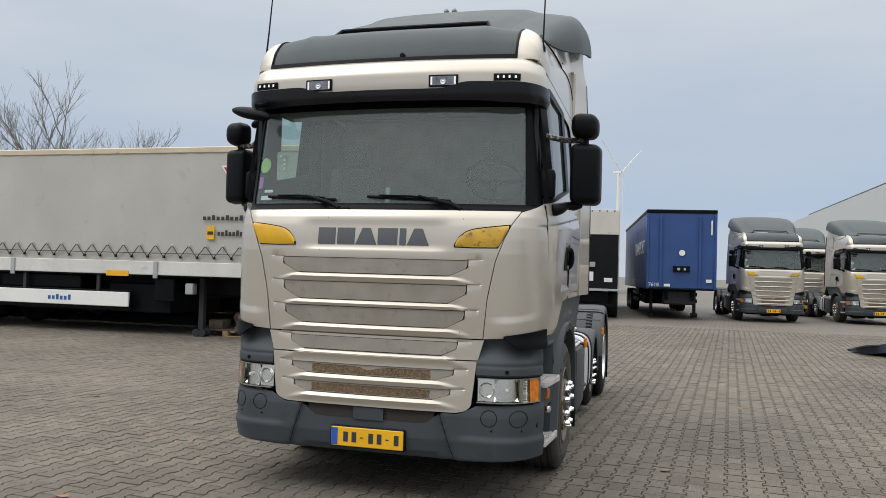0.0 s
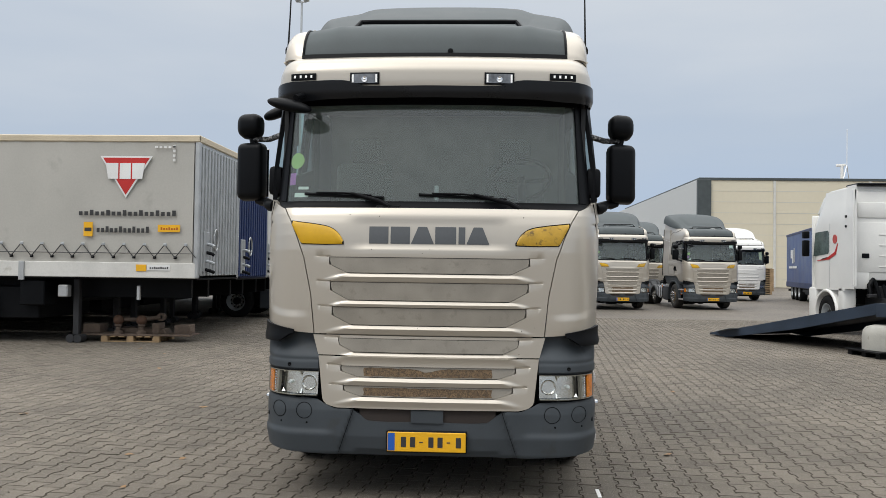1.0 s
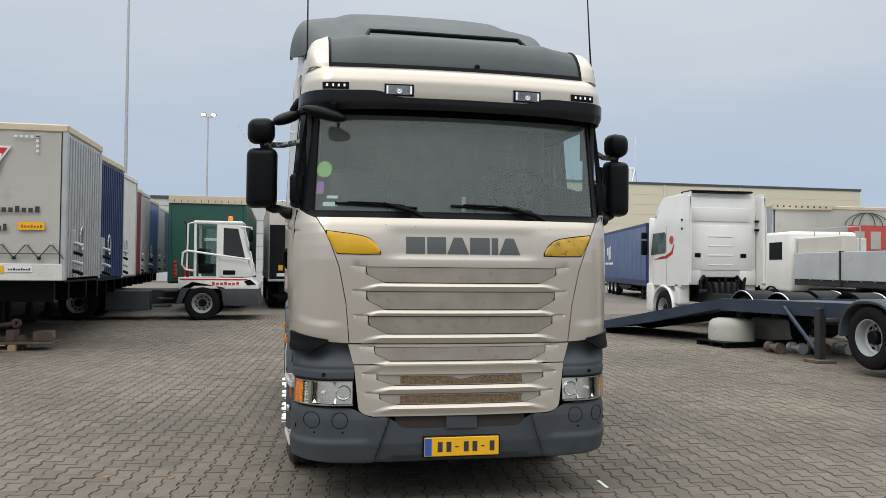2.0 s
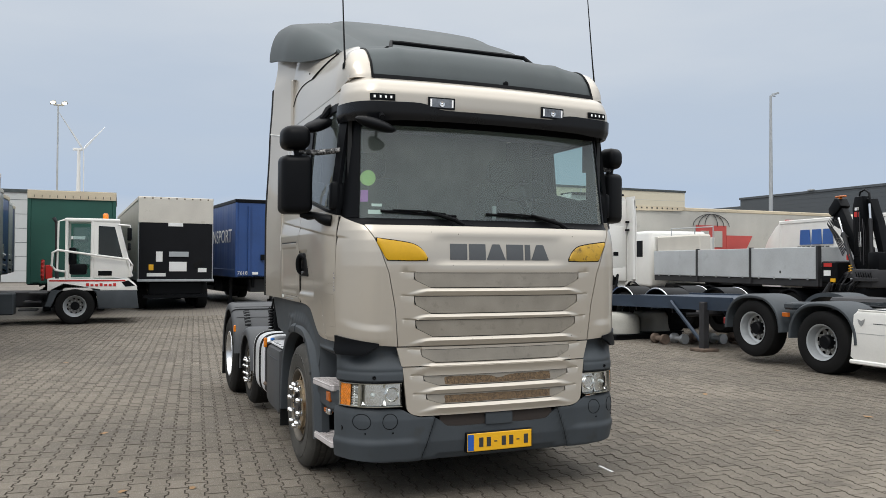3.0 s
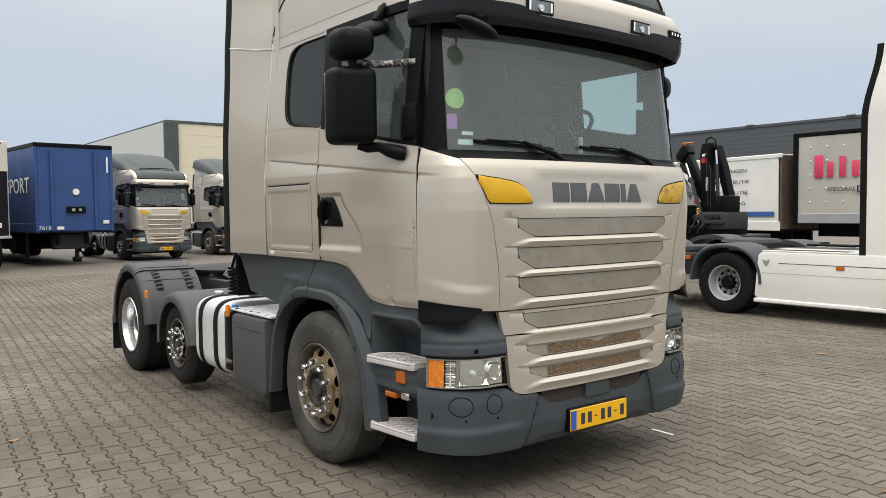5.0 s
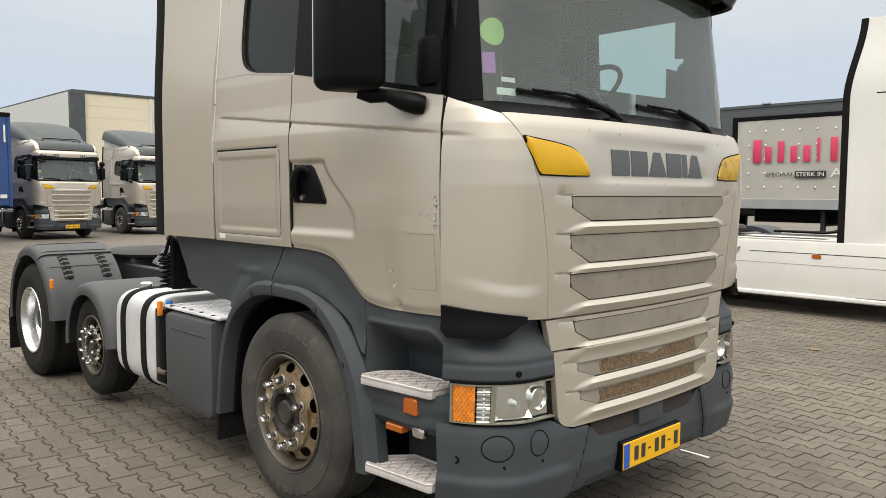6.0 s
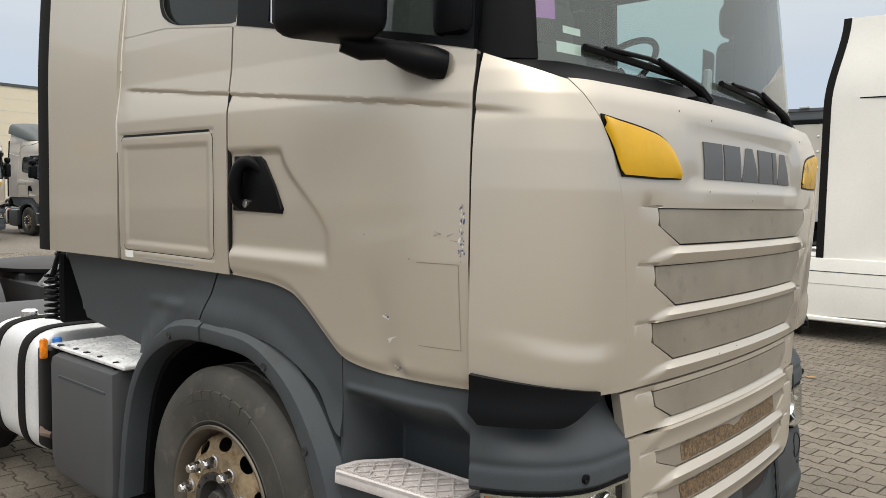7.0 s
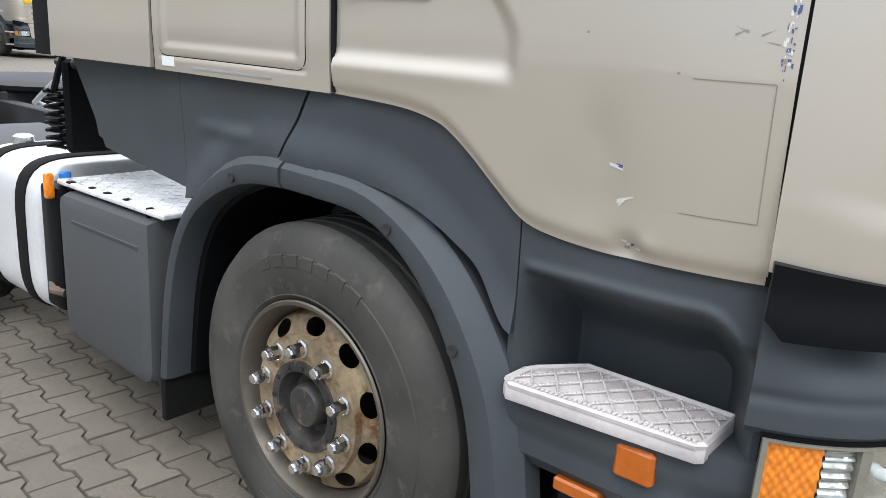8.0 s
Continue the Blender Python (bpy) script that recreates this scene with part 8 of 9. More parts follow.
    part("crane_column", prism(nb(), [(-0.16, 1.3), (0.34, 1.3), (0.28, 2.0), (0.22, 2.35), (-0.08, 2.35), (-0.12, 1.9)], "y", -0.1, 0.3, 0.03), BLACK, c)
    part("main_boom", prism(nb(), [(-0.06, 2.1), (0.22, 2.1), (0.26, 3.35), (0.20, 3.72), (-0.04, 3.72), (-0.12, 3.4)], "y", -0.13, 0.15, 0.03), BLACK, c, "black folded crane boom")
    part("main_boom", prism(nb(), [(0.24, 3.66), (0.40, 3.64), (0.62, 3.0), (0.86, 2.1), (0.66, 2.02), (0.44, 2.85)], "y", 0.0, 0.24, 0.03), BLACK, c)
    part("outer_boom", prism(nb(), [(-0.16, 2.0), (0.0, 2.25), (-0.60, 3.42), (-0.74, 3.55), (-0.96, 3.40), (-0.92, 3.2)], "y", 0.0, 0.22, 0.03), BLACK, c)
    part("boom_head", prism(nb(), [(-1.06, 3.30), (-0.90, 3.22), (-0.60, 3.52), (-0.72, 3.72), (-0.84, 3.74), (-1.08, 3.46)], "y", -0.06, 0.28, 0.03), BLACK, c)
    part("boom_sleeve", prism(nb(), [(-0.98, 3.02), (-0.72, 2.88), (-0.66, 3.02), (-0.92, 3.18)], "y", -0.04, 0.26, 0.02), STEEL_DARK, c)
    part("boom_sleeve", prism(nb(), [(-0.66, 2.66), (-0.44, 2.52), (-0.38, 2.64), (-0.60, 2.80)], "y", -0.04, 0.26, 0.02), STEEL_DARK, c)
    part("ram", tube(nb(), [(0.02, -0.2, 1.7), (-0.45, -0.12, 2.75)], 0.055, 8), STEEL_DARK, c)
    part("ram", tube(nb(), [(0.55, -0.12, 1.9), (0.46, -0.08, 3.1)], 0.05, 8), STEEL_DARK, c)
    part("ram_rod", tube(nb(), [(-0.45, -0.12, 2.75), (-0.64, -0.1, 3.18)], 0.028, 8), CHROME, c)
    part("ram_rod", tube(nb(), [(0.46, -0.08, 3.1), (0.40, -0.05, 3.5)], 0.028, 8), CHROME, c)
    part("hose_arch", tube(nb(), [(-0.02, 0.0, 3.66), (0.03, 0.0, 3.84), (0.18, 0.0, 3.90), (0.33, 0.0, 3.80), (0.38, 0.0, 3.55)], 0.028, 6), BLACK, c)
    for i in range(5):
        part("hose", tube(nb(), [(-0.90 + 0.03 * i, -0.08, 3.30 - 0.03 * i), (-1.02 + 0.05 * i, -0.14, 3.02 - 0.03 * i), (-0.78 + 0.04 * i, -0.16, 2.72), (-0.40 + 0.03 * i, -0.17, 2.1 + 0.05 * i)], 0.014, 6), BLACK if i % 2 else STEEL_DARK, c)
        part("hose", tube(nb(), [(0.12 + 0.05 * i, -0.16, 3.4 - 0.1 * i), (0.16 + 0.07 * i, -0.22, 2.7), (0.20 + 0.05 * i, -0.2, 2.0 - 0.05 * i)], 0.012, 6), STEEL_DARK if i % 2 else BLACK, c)
    part("hook_block", box((-0.95, 0.05, 3.76), (-0.58, 0.14, 3.82), 0.02), ORANGE_DARK, c, "orange hook block")
    part("hook_shank", tube(nb(), [(-0.80, 0.1, 3.66), (-0.78, 0.1, 3.80)], 0.05, 8), ORANGE_DARK, c)
    part("white_label", box((0.12, -0.137, 2.35), (0.20, -0.131, 2.75), 0), PRINT_WHITE, c)
    part("white_label", box((-0.02, -0.137, 3.34), (0.12, -0.131, 3.42), 0), PRINT_WHITE, c)
    part("red_label", box((-0.24, -0.21, 1.98), (-0.12, -0.20, 2.14), 0), RED, c)
    part("spring", tube(nb(), [(-0.05 + 0.05 * math.cos(k), -0.25 + 0.05 * math.sin(k), 1.55 + 0.012 * k) for k in range(26)], 0.014, 5), PLATE_Y, c, "yellow coil spring")
    part("stabiliser_leg", tube(nb(), [(-0.40, -0.55, 1.35), (-0.70, -0.6, 0.95)], 0.07, 8), STEEL_DARK, c)
    part("lever_bank", rbox(nb(), (0.45, -0.62, 1.42), (1.05, -0.40, 1.52), 0.01), STEEL_DARK, c)
    for i in range(7):
        part("lever", tube(nb(), [(0.5 + 0.08 * i, -0.55, 1.5), (0.5 + 0.08 * i, -0.60, 1.66)], 0.012, 5), BLACK, c)
    part("valve_chest", box((-0.76, -0.6, 1.35), (-0.18, -0.1, 1.95), 0.04), BLACK, c)
    part("warning_label", box((-0.63, -0.61, 1.80), (-0.33, -0.595, 1.90), 0), RED, c)
    part("warning_label", box((-0.63, -0.61, 1.55), (-0.38, -0.595, 1.70), 0), PRINT_WHITE, c)
    part("warning_label", box((-0.38, -0.61, 1.38), (-0.21, -0.595, 1.48), 0), PLATE_Y, c)
    part("pump_block", box((0.3, -0.55, 1.25), (1.0, 0.6, 1.75), 0.06, 2), STEEL_DARK, c)
    part("oil_tank", box((0.62, -0.35, 1.72), (1.0, 0.25, 2.2), 0.05, 2), BLACK, c)
    part("turntable", lathe(nb(), [(0.5, 0.0), (0.5, 0.12), (0.35, 0.2), (0.0005, 0.2)], (0.0, 0.1, 1.5), "z", 20), STEEL_DARK, c)
    for i in range(6):
        part("pipe", tube(nb(), [(-0.4 + 0.15 * i, -0.56, 1.15), (-0.3 + 0.16 * i, -0.62, 1.3), (-0.2 + 0.2 * i, -0.5, 1.5 + 0.08 * (i % 3))], 0.025, 6), BLACK if i % 2 else STEEL_DARK, c)
    part("boom_label", box((-0.04, -0.137, 3.16), (0.14, -0.131, 3.30), 0), RED, c)


flatbed_crane_truck()


def white_rear_cab():
    """The tall white sleeper cab seen from behind, with its chassis, turned away."""
    t = thing("white_sleeper_truck", "white tall-cab tractor unit seen from behind", "truck", (10.8, 15.0, 0), 180)
    # local frame: the cab faces -y, its back is at y = 0
    for sg in (-1, 1):
        part("cab_flank", sheet(nb(), lambda a, b, sg=sg: Vector((sg * (1.2 - 0.10 * step01(2.9, 3.9, lerp(1.15, 3.75, b)) - 0.15 * step01(0.25, 0.0, a if sg > 0 else 1 - a)), lerp(-2.2, 0.0, a if sg > 0 else 1 - a) + 0.55 * step01(2.6, 3.75, lerp(1.15, 3.75, b)) * (1 - (a if sg > 0 else 1 - a)), lerp(1.15, 3.75, b))), 12, 14, 0.05), WHITE, t, "white cab flank")
        part("side_fairing", sheet(nb(), lambda a, b, sg=sg: Vector((sg * (1.20 - 0.06 * step01(3.0, 3.8, lerp(1.2, 3.8, b))), lerp(0.0, 0.42, a if sg > 0 else 1 - a), lerp(1.2, 3.8, b))), 4, 12, 0.03), WHITE, t)
        part("side_window", prism(nb(), [(-1.85, 2.05), (-0.95, 2.10), (-0.90, 2.16), (-0.90, 2.66), (-0.96, 2.72), (-1.72, 2.70)], "x", sg * 1.185, sg * 1.208), CAB_PANE, t, "grey-green side window")
        part("door_line", box((sg * 1.199, -0.86, 1.2), (sg * 1.204, -0.845, 2.9), 0), GREY_SILVER, t)
        part("back_skirt", box((sg * 0.60, -0.04, 1.20), (sg * 1.12, 0.03, 1.66), 0.04, 2), WHITE, t)
        part("corner_post", box((sg * 1.09, 0.30, 1.25), (sg * 1.17, 0.42, 3.7), 0.02), WHITE, t)
        part("sweep_patch", prism(nb(), [(-1.35, 1.945), (-1.05, 1.985), (-0.98, 2.02), (-1.28, 1.985)], "x", sg * 1.2, sg * 1.217), PRINT_DARK, t)
        part("window_label", lathe(nb(), [(0.12, 0.0), (0.12, 0.012), (0.0005, 0.013)], (sg * 1.2, -0.55, 2.48), "x", 20, sg), FADED_RED, t, "round faded red emblem")
        part("red_sweep", prism(nb(), [(-1.60, 1.93), (-0.95, 2.01), (-0.55, 2.15), (-0.40, 2.36), (-0.385, 2.36), (-0.49, 2.08), (-0.88, 1.955), (-1.60, 1.915)], "x", sg * 1.2, sg * 1.214), RED, t, "red and dark sweep")
        part("mirror", box((sg * 1.28, -2.05, 2.05), (sg * 1.45, -1.9, 2.5), 0.03, 2), BLACK, t)
        part("mirror", box((sg * 1.28, -2.05, 2.55), (sg * 1.45, -1.9, 2.75), 0.03, 2), BLACK, t)
        part("wheel_arch", ribbon_arch(sg, -1.05), WHITE, t)
        simple_wheel(t, sg * 1.2, -1.05, 0.5, sg, 0.5, 0.31)
        part("rear_mudguard", box((sg * 0.85, -0.42, 0.62), (sg * 1.2, -0.1, 1.28), 0.08, 3), WHITE, t)
        for z in (3.0, 2.75):
            part("hinge", box((sg * 1.06, 0.02, z), (sg * 1.22, 0.1, z + 0.06), 0.01), BLACK, t)
        part("rear_hatch", box((sg * 0.62, 0.03, 1.98), (sg * 0.80, 0.06, 2.10), 0.01), BLACK, t)
        part("sill", box((sg * 1.0, -2.2, 0.35), (sg * 1.2, -1.7, 1.2), 0.06, 2), WHITE, t)
        part("chassis_rail", box((sg * 0.36, -1.5, 0.7), (sg * 0.46, 5.6, 0.98), 0.01), STEEL_DARK, t)
        for y in (3.1, 4.5):
            simple_wheel(t, sg * 1.2, y, 0.5, sg, 0.5, 0.5)
            bm = nb()
            ribbon(bm, [Vector((0, y - 0.58 * math.cos(a), 0.52 + 0.58 * math.sin(a))) for a in [radians(lerp(5, 175, i / 16)) for i in range(17)]], 1.24, 0.55, 0.05)
            for v in bm.verts:
                v.co.x *= sg
            part("mudguard", bm, BLACK, t, "black rear mudguard")
            part("mudguard_trim", tube(nb(), [(sg * 1.245, y - 0.62 * math.cos(a), 0.52 + 0.62 * math.sin(a)) for a in [radians(lerp(5, 175, i / 16)) for i in range(17)]], 0.018, 6), CHROME, t)
    part("cab_back", box((-1.12, -0.06, 1.42), (1.12, 0.02, 3.68), 0.05, 2), WHITE, t)
    part("back_panel", box((-0.9, 0.0, 3.0), (0.9, 0.05, 3.4), 0.03, 2), WHITE, t)
    part("back_panel", box((-1.0, 0.0, 1.62), (1.0, 0.04, 2.9), 0.03, 2), WHITE, t)
    for i in range(4):
        part("back_rib", box((-0.38, 0.03, 1.75 + 0.27 * i), (0.38, 0.052, 1.79 + 0.27 * i), 0.02, 2), WHITE, t)
    part("cab_roof", prism(nb(), [(-1.9, 3.2), (-1.5, 3.62), (-1.1, 3.78), (0.0, 3.80), (0.0, 3.2)], "x", -1.1, 1.1, 0.05), WHITE, t)
    part("roof_spoiler", box((-0.95, -0.5, 3.82), (0.95, 0.15, 3.88), 0.02), BLACK, t)
    part("cab_front", box((-1.1, -2.25, 1.0), (1.1, -2.15, 3.2), 0.05, 2), WHITE, t)
    part("gearbox", box((-0.40, -0.9, 0.75), (0.40, 0.3, 1.28), 0.06, 2), STEEL_DARK, t)
    part("engine_bay", box((-0.8, -1.6, 0.8), (0.8, -0.5, 1.5), 0.02), BLACK, t)
    part("cross_member", box((-0.7, 0.05, 0.98), (0.7, 0.2, 1.08), 0.02), STEEL_DARK, t)
    for x in (-0.62, 0.62):
        part("cab_mount", tube(nb(), [(x, 0.1, 1.02), (x, 0.05, 1.3), (x * 0.8, 0.0, 1.46)], 0.06, 8), BLACK, t)
    for i in range(7):
        part("hose", tube(nb(), [(-0.7 + 0.2 * i, 0.05, 1.25), (-0.6 + 0.2 * i, 0.3, 1.4 - 0.05 * (i % 3)), (-0.5 + 0.17 * i, 0.35, 1.0)], 0.04, 6), BLACK, t)
    for y in (-1.05, 3.1, 4.5):
        part("axle", tube(nb(), [(-0.9, y, 0.5), (0.9, y, 0.5)], 0.08, 8), STEEL_DARK, t)


white_rear_cab()

# trailers on the far right
das = trailer("white box lorry body with blue lettering blocks", (22.92, 18.15, 0), 169.6, WHITE, RUST, WHITE, L=8.7, H=3.47, floor=1.0, ribs=False, legs=False, rave=WHITE)
for x0, x1 in ((0.0, 0.62), (0.66, 1.24), (1.28, 1.83)):
    part("blue_block", prism(nb(), [(1.27 + x0, 2.50), (1.27 + x1, 2.50), (1.27 + x1 - 0.06, 3.06), (1.27 + x0 + 0.04, 3.06)], "x", 1.285, 1.30), PRINT_BLUE, das, "blue sign block")
part("cab_nose", prism(nb(), [(-1.25, 1.6), (-1.15, 2.3), (-0.85, 2.75), (-0.35, 3.25), (-0.12, 3.38), (-0.02, 3.3), (-0.02, 0.7), (-1.25, 0.7)], "x", -1.2, 1.2, 0.05), WHITE, das, "white lorry cab with a sloping roof")
for z, txt, end in ((2.98, "SPOEDLEVERINGEN", 7.36), (2.62, "PAKKETDISTRIBUTIE", 7.46), (2.26, "DISTRIBUTIE", 7.41), (1.90, "OVERSLAG", 7.31)):
    w = 0.142 * len(txt)
    words(txt, 0.17, PRINT_DARK, pose(1.31, end - w / 2, z, 90, 0, 90), das, "side_lettering", width=w)
for k in range(7):
    part("lettering_bar", box((1.285, 1.14 + 0.26 * k, 2.22), (1.30, 1.33 + 0.26 * k, 2.44), 0.01), PRINT_DARK, das)
part("blue_band", box((1.283, 5.0, 1.46), (1.30, 8.45, 1.62), 0), PRINT_BLUE, das, "blue band")

bt = trailer("long grey curtain trailer with a red block sign", (29.7, 21.7, 0), 90, CURTAIN_GREY, GREY_SILVER, CREAM, L=13.6, H=4.05, floor=1.2)
part("red_block", box((-1.30, 8.85, 2.2), (-1.29, 10.45, 3.35), 0), FADED_RED, bt, "faded red sign block")
part("red_flag", prism(nb(), [(8.85, 2.2), (8.85, 2.95), (7.45, 2.95), (7.9, 2.2)], "x", -1.31, -1.29), FADED_RED, bt)
for y in (9.3, 10.0):
    part("sign_letter_block", box((-1.32, y - 0.22, 2.45), (-1.305, y + 0.22, 3.12), 0.02), CURTAIN_GREY, bt)
for k in (0.35, 0.7, 1.0):
    part("sign_arc", tube(nb(), [(-1.30, 9.65 + 0.95 * k * math.cos(a), 3.30 + 0.52 * math.sin(a)) for a in [math.pi * i / 14 for i in range(15)]], 0.014, 5), PRINT_DARK, bt)
part("red_block", box((-1.30, 5.0, 3.2), (-1.29, 5.6, 3.7), 0), FADED_RED, bt)
part("rim_flap", prism(nb(), [(13.6, 4.06), (13.6, 3.86), (11.2, 3.90), (11.0, 4.06)], "x", -1.34, -1.30), CREAM, bt, "pale folded roof flap with dark eyelets")
for i in range(9):
    part("eyelet", box((-1.35, 11.4 + 0.25 * i, 3.95), (-1.338, 11.46 + 0.25 * i, 4.01), 0), PRINT_DARK, bt)

met = trailer("dotted grey curtain trailer with pink lettering", (21.3, 9.35, 0), 180, CURTAIN_GREY, BLACK, BLACK, H=4.05, floor=1.25, ribs=False)
for i in range(16):
    for k in range(5):
        part("curtain_stud", lathe(nb(), [(0.035, 0.0), (0.02, 0.02), (0.0005, 0.022)], (1.275, 0.5 + 0.5 * i, 1.9 + 0.42 * k), "x", 8), PRINT_WHITE, met)
for k, hh in enumerate((0.68, 0.47, 0.62, 0.47, 0.47, 0.68, 0.68, 0.47, 0.62)):
    y = 0.64 + 0.375 * k
    w = 0.26 if k == 0 else (0.08 if k == 5 else 0.19)
    part("pink_block", rbox(nb(), (1.30, y, 2.64), (1.315, y + w, 2.64 + hh), 0.05, 2), PINK, met, "pink sign block")
part("dark_strip", box((1.295, 1.91, 2.17), (1.31, 2.79, 2.37), 0), PRINT_DARK, met)
words("STERK IN", 0.17, PRINT_WHITE, pose(1.32, 2.35, 2.27, 90, 0, 90), met, "side_lettering", width=0.78)
words("SPECIAAL", 0.17, PRINT_DARK, pose(1.32, 1.47, 2.27, 90, 0, 90), met, "side_lettering", width=0.84)
words("Alum", 0.36, PRINT_WHITE, pose(1.32, 3.45, 2.30, 90, 0, 90), met, "side_lettering", width=1.05)
part("black_rim", box((1.2, -0.05, 1.2), (1.31, 0.12, 4.05), 0.02), BLACK, met)

vgi = trailer("dark blue curtain trailer parked by the hall", (17.7, 31.2, 0), -13.4, CURTAIN_BLUE, CURTAIN_NAVY, CURTAIN_NAVY, L=13.6, H=3.95, floor=0.75, ribs=False, rave=CURTAIN_NAVY)
for y0, y1, z0, z1 in ((11.6, 11.15, 2.45, 2.95), (11.0, 10.6, 2.15, 2.95), (10.4, 10.2, 2.2, 3.05)):
    part("lettering_bar", box((-1.30, y1, z0), (-1.285, y0, z1), 0.01), PRINT_WHITE, vgi)
for y0, y1 in ((12.2, 11.1), (10.9, 9.4)):
    part("lettering_bar", box((-1.30, y1, 1.85), (-1.285, y0, 1.98), 0), PRINT_WHITE, vgi)
for i in range(7):
    part("lettering_bar", box((-1.30, 12.2, 2.2 + 0.16 * i), (-1.285, 13.0, 2.23 + 0.16 * i), 0), PRINT_GREY, vgi)


# ---- buildings, masts, distance ----
def hall(name, label, x0, y0, x1, y1, h, mat, trim, seams_x=(), seams_y=()):
    b = thing(name, label, "building")
    part("wall", box((x0, y0, 0), (x1, y1, h), 0.03), mat, b)
    part("roof_edge", box((x0 - 0.1, y0 - 0.1, h - 0.15), (x1 + 0.1, y1 + 0.1, h + 0.12), 0.02), trim, b)
    for x in seams_x:
        part("downpipe", box((x - 0.12, y0 - 0.16, 0), (x + 0.12, y0, h - 0.2), 0.02), WHITE_DIRTY, b)
    for i in range(int(h / 1.15)):
        part("cladding_joint", box((x0 - 0.012, y0 - 0.012, 1.15 * i + 0.9), (x1, y0 + 0.01, 1.15 * i + 0.93), 0), trim if mat is not HALL_BEIGE else HALL_PALE, b)
    return b


beige = hall("hall", "large beige clad warehouse with pale seams", 23.5, 78.0, 66.7, 120.0, 11.4, HALL_BEIGE, GREY_ROOF, (31.2, 41.0, 50.5))
part("corner_trim", box((23.2, 77.7, 0), (24.6, 78.2, 11.3), 0.02), GREY_ROOF, beige, "dark grey corner trim")
part("side_cladding", box((23.25, 78.3, 0), (23.45, 160, 11.3), 0.02), HALL_PALE, beige, "pale grey side wall")
part("gate", box((46.0, 77.8, 0), (49.5, 77.95, 4.2), 0.02), RED_WALL, beige, "dark red roller gate")
part("rear_wing", box((23.6, 119, 0), (60, 160, 11.2), 0.03), HALL_PALE, beige)
dark = hall("hall", "long dark grey warehouse with a stepped roofline", 70.0, -40.0, 110.0, 71.5, 10.1, HALL_DARK, HALL_DARK)
part("low_wing", box((70.3, 71.6, 0), (110, 84, 9.2), 0.03), HALL_DARK, dark)
for i in range(22):
    part("cladding_rib", box((69.985, -39, 0.45 * i + 0.3), (70.02, 71.4, 0.45 * i + 0.335), 0), HALL_DARK, dark)
for i in range(9):
    part("roof_lamp", box((69.7, -20 + 10 * i, 10.20), (70.0, -19.2 + 10 * i, 10.36), 0.02), PALE_METAL, dark)
hall("hall", "pale low warehouse beyond the trailers", -40.0, 66.0, -3.0, 80.0, 7.4, HALL_PALE, GREY_ROOF)
hall("hall", "pale grey warehouse far behind the trees", -120.0, 120.0, -45.0, 140.0, 6.0, HALL_PALE, GREY_ROOF)


def lamp_mast(x, y, h, lamps, lit, r=0.09):
    m = thing("lamp_mast", "tall galvanised lamp mast" + (" with lit floodlights" if lit else " with floodlights"), "lamp mast", (x, y, 0), 0, "lamp masts")
    part("mast", tube(nb(), [(0, 0, 0), (0, 0, h * 0.5), (0, 0, h)], [r, r * 0.8, r * 0.5], 8), PALE_METAL, m)
    part("cross_arm", tube(nb(), [(-0.2 if lamps > 1 else 0.0, 0, h), (0.25 if lamps > 1 else 0.55, 0, h)], 0.04, 6), PALE_METAL, m)
    for i in range(lamps):
        s, k = ((-0.2, 0.26)[i], 0.45) if lamps > 1 else (0.55, 1.0)
        part("floodlight", prism(nb(), [(s - 0.28 * k, h + 0.02), (s + 0.28 * k, h + 0.22 * k), (s + 0.22 * k, h + 0.40 * k), (s - 0.25 * k, h + 0.25 * k)], "y", -0.2, 0.2), PALE_METAL, m)
        if lit:
            part("lamp_glass", box((s - 0.18 * k, -0.24, h + 0.0), (s + 0.2 * k, -0.19, h + 0.22 * k), 0.02), BEACON, m)


lamp_mast(52.2, 48.9, 17.2, 1, False, 0.22)
lamp_mast(-5.2, 33.5, 8.7, 2, True, 0.06)
lamp_mast(-9.5, 36.5, 16.0, 2, False, 0.11)


def wind_turbine(az, el, dist, spin, turn=55, reach=0.52):
    a = radians(az)
    x, y, h = dist * math.sin(a), dist * math.cos(a), 1.6 + dist * math.tan(radians(el))
    t = thing("wind_turbine", "white three-bladed wind turbine far away", "wind turbine", (x, y, 0), turn, "wind turbines")
    part("tower", tube(nb(), [(0, 0, 0), (0, 0, h)], [h * 0.026, h * 0.013], 12), WHITE, t)
    part("nacelle", box((-h * 0.011, -h * 0.03, h - h * 0.010), (h * 0.011, h * 0.05, h + h * 0.012), 0.4, 2), WHITE, t)
    for k in range(3):
        b = radians(spin + 120 * k)
        d = Vector((math.sin(b), 0, math.cos(b)))
        n = Vector((math.cos(b), 0, -math.sin(b)))
        c = Vector((0, -h * 0.04, h))
        L = h * reach
        bm = nb()
        pts = [(0.0, -0.012), (0.12, -0.03), (0.3, -0.026), (1.0, -0.004), (1.0, 0.004), (0.25, 0.018), (0.0, 0.012)]
        lo = [bm.verts.new(c + d * (L * p) + n * (L * q) + Vector((0, -0.3, 0))) for p, q in pts]
        hi = [bm.verts.new(c + d * (L * p) + n * (L * q) + Vector((0, 0.3, 0))) for p, q in pts]
        bm.faces.new(lo)
        bm.faces.new(hi)
        for i in range(len(pts)):
            bm.faces.new((lo[i], lo[(i + 1) % len(pts)], hi[(i + 1) % len(pts)], hi[i]))
        part("blade", bm, WHITE, t)


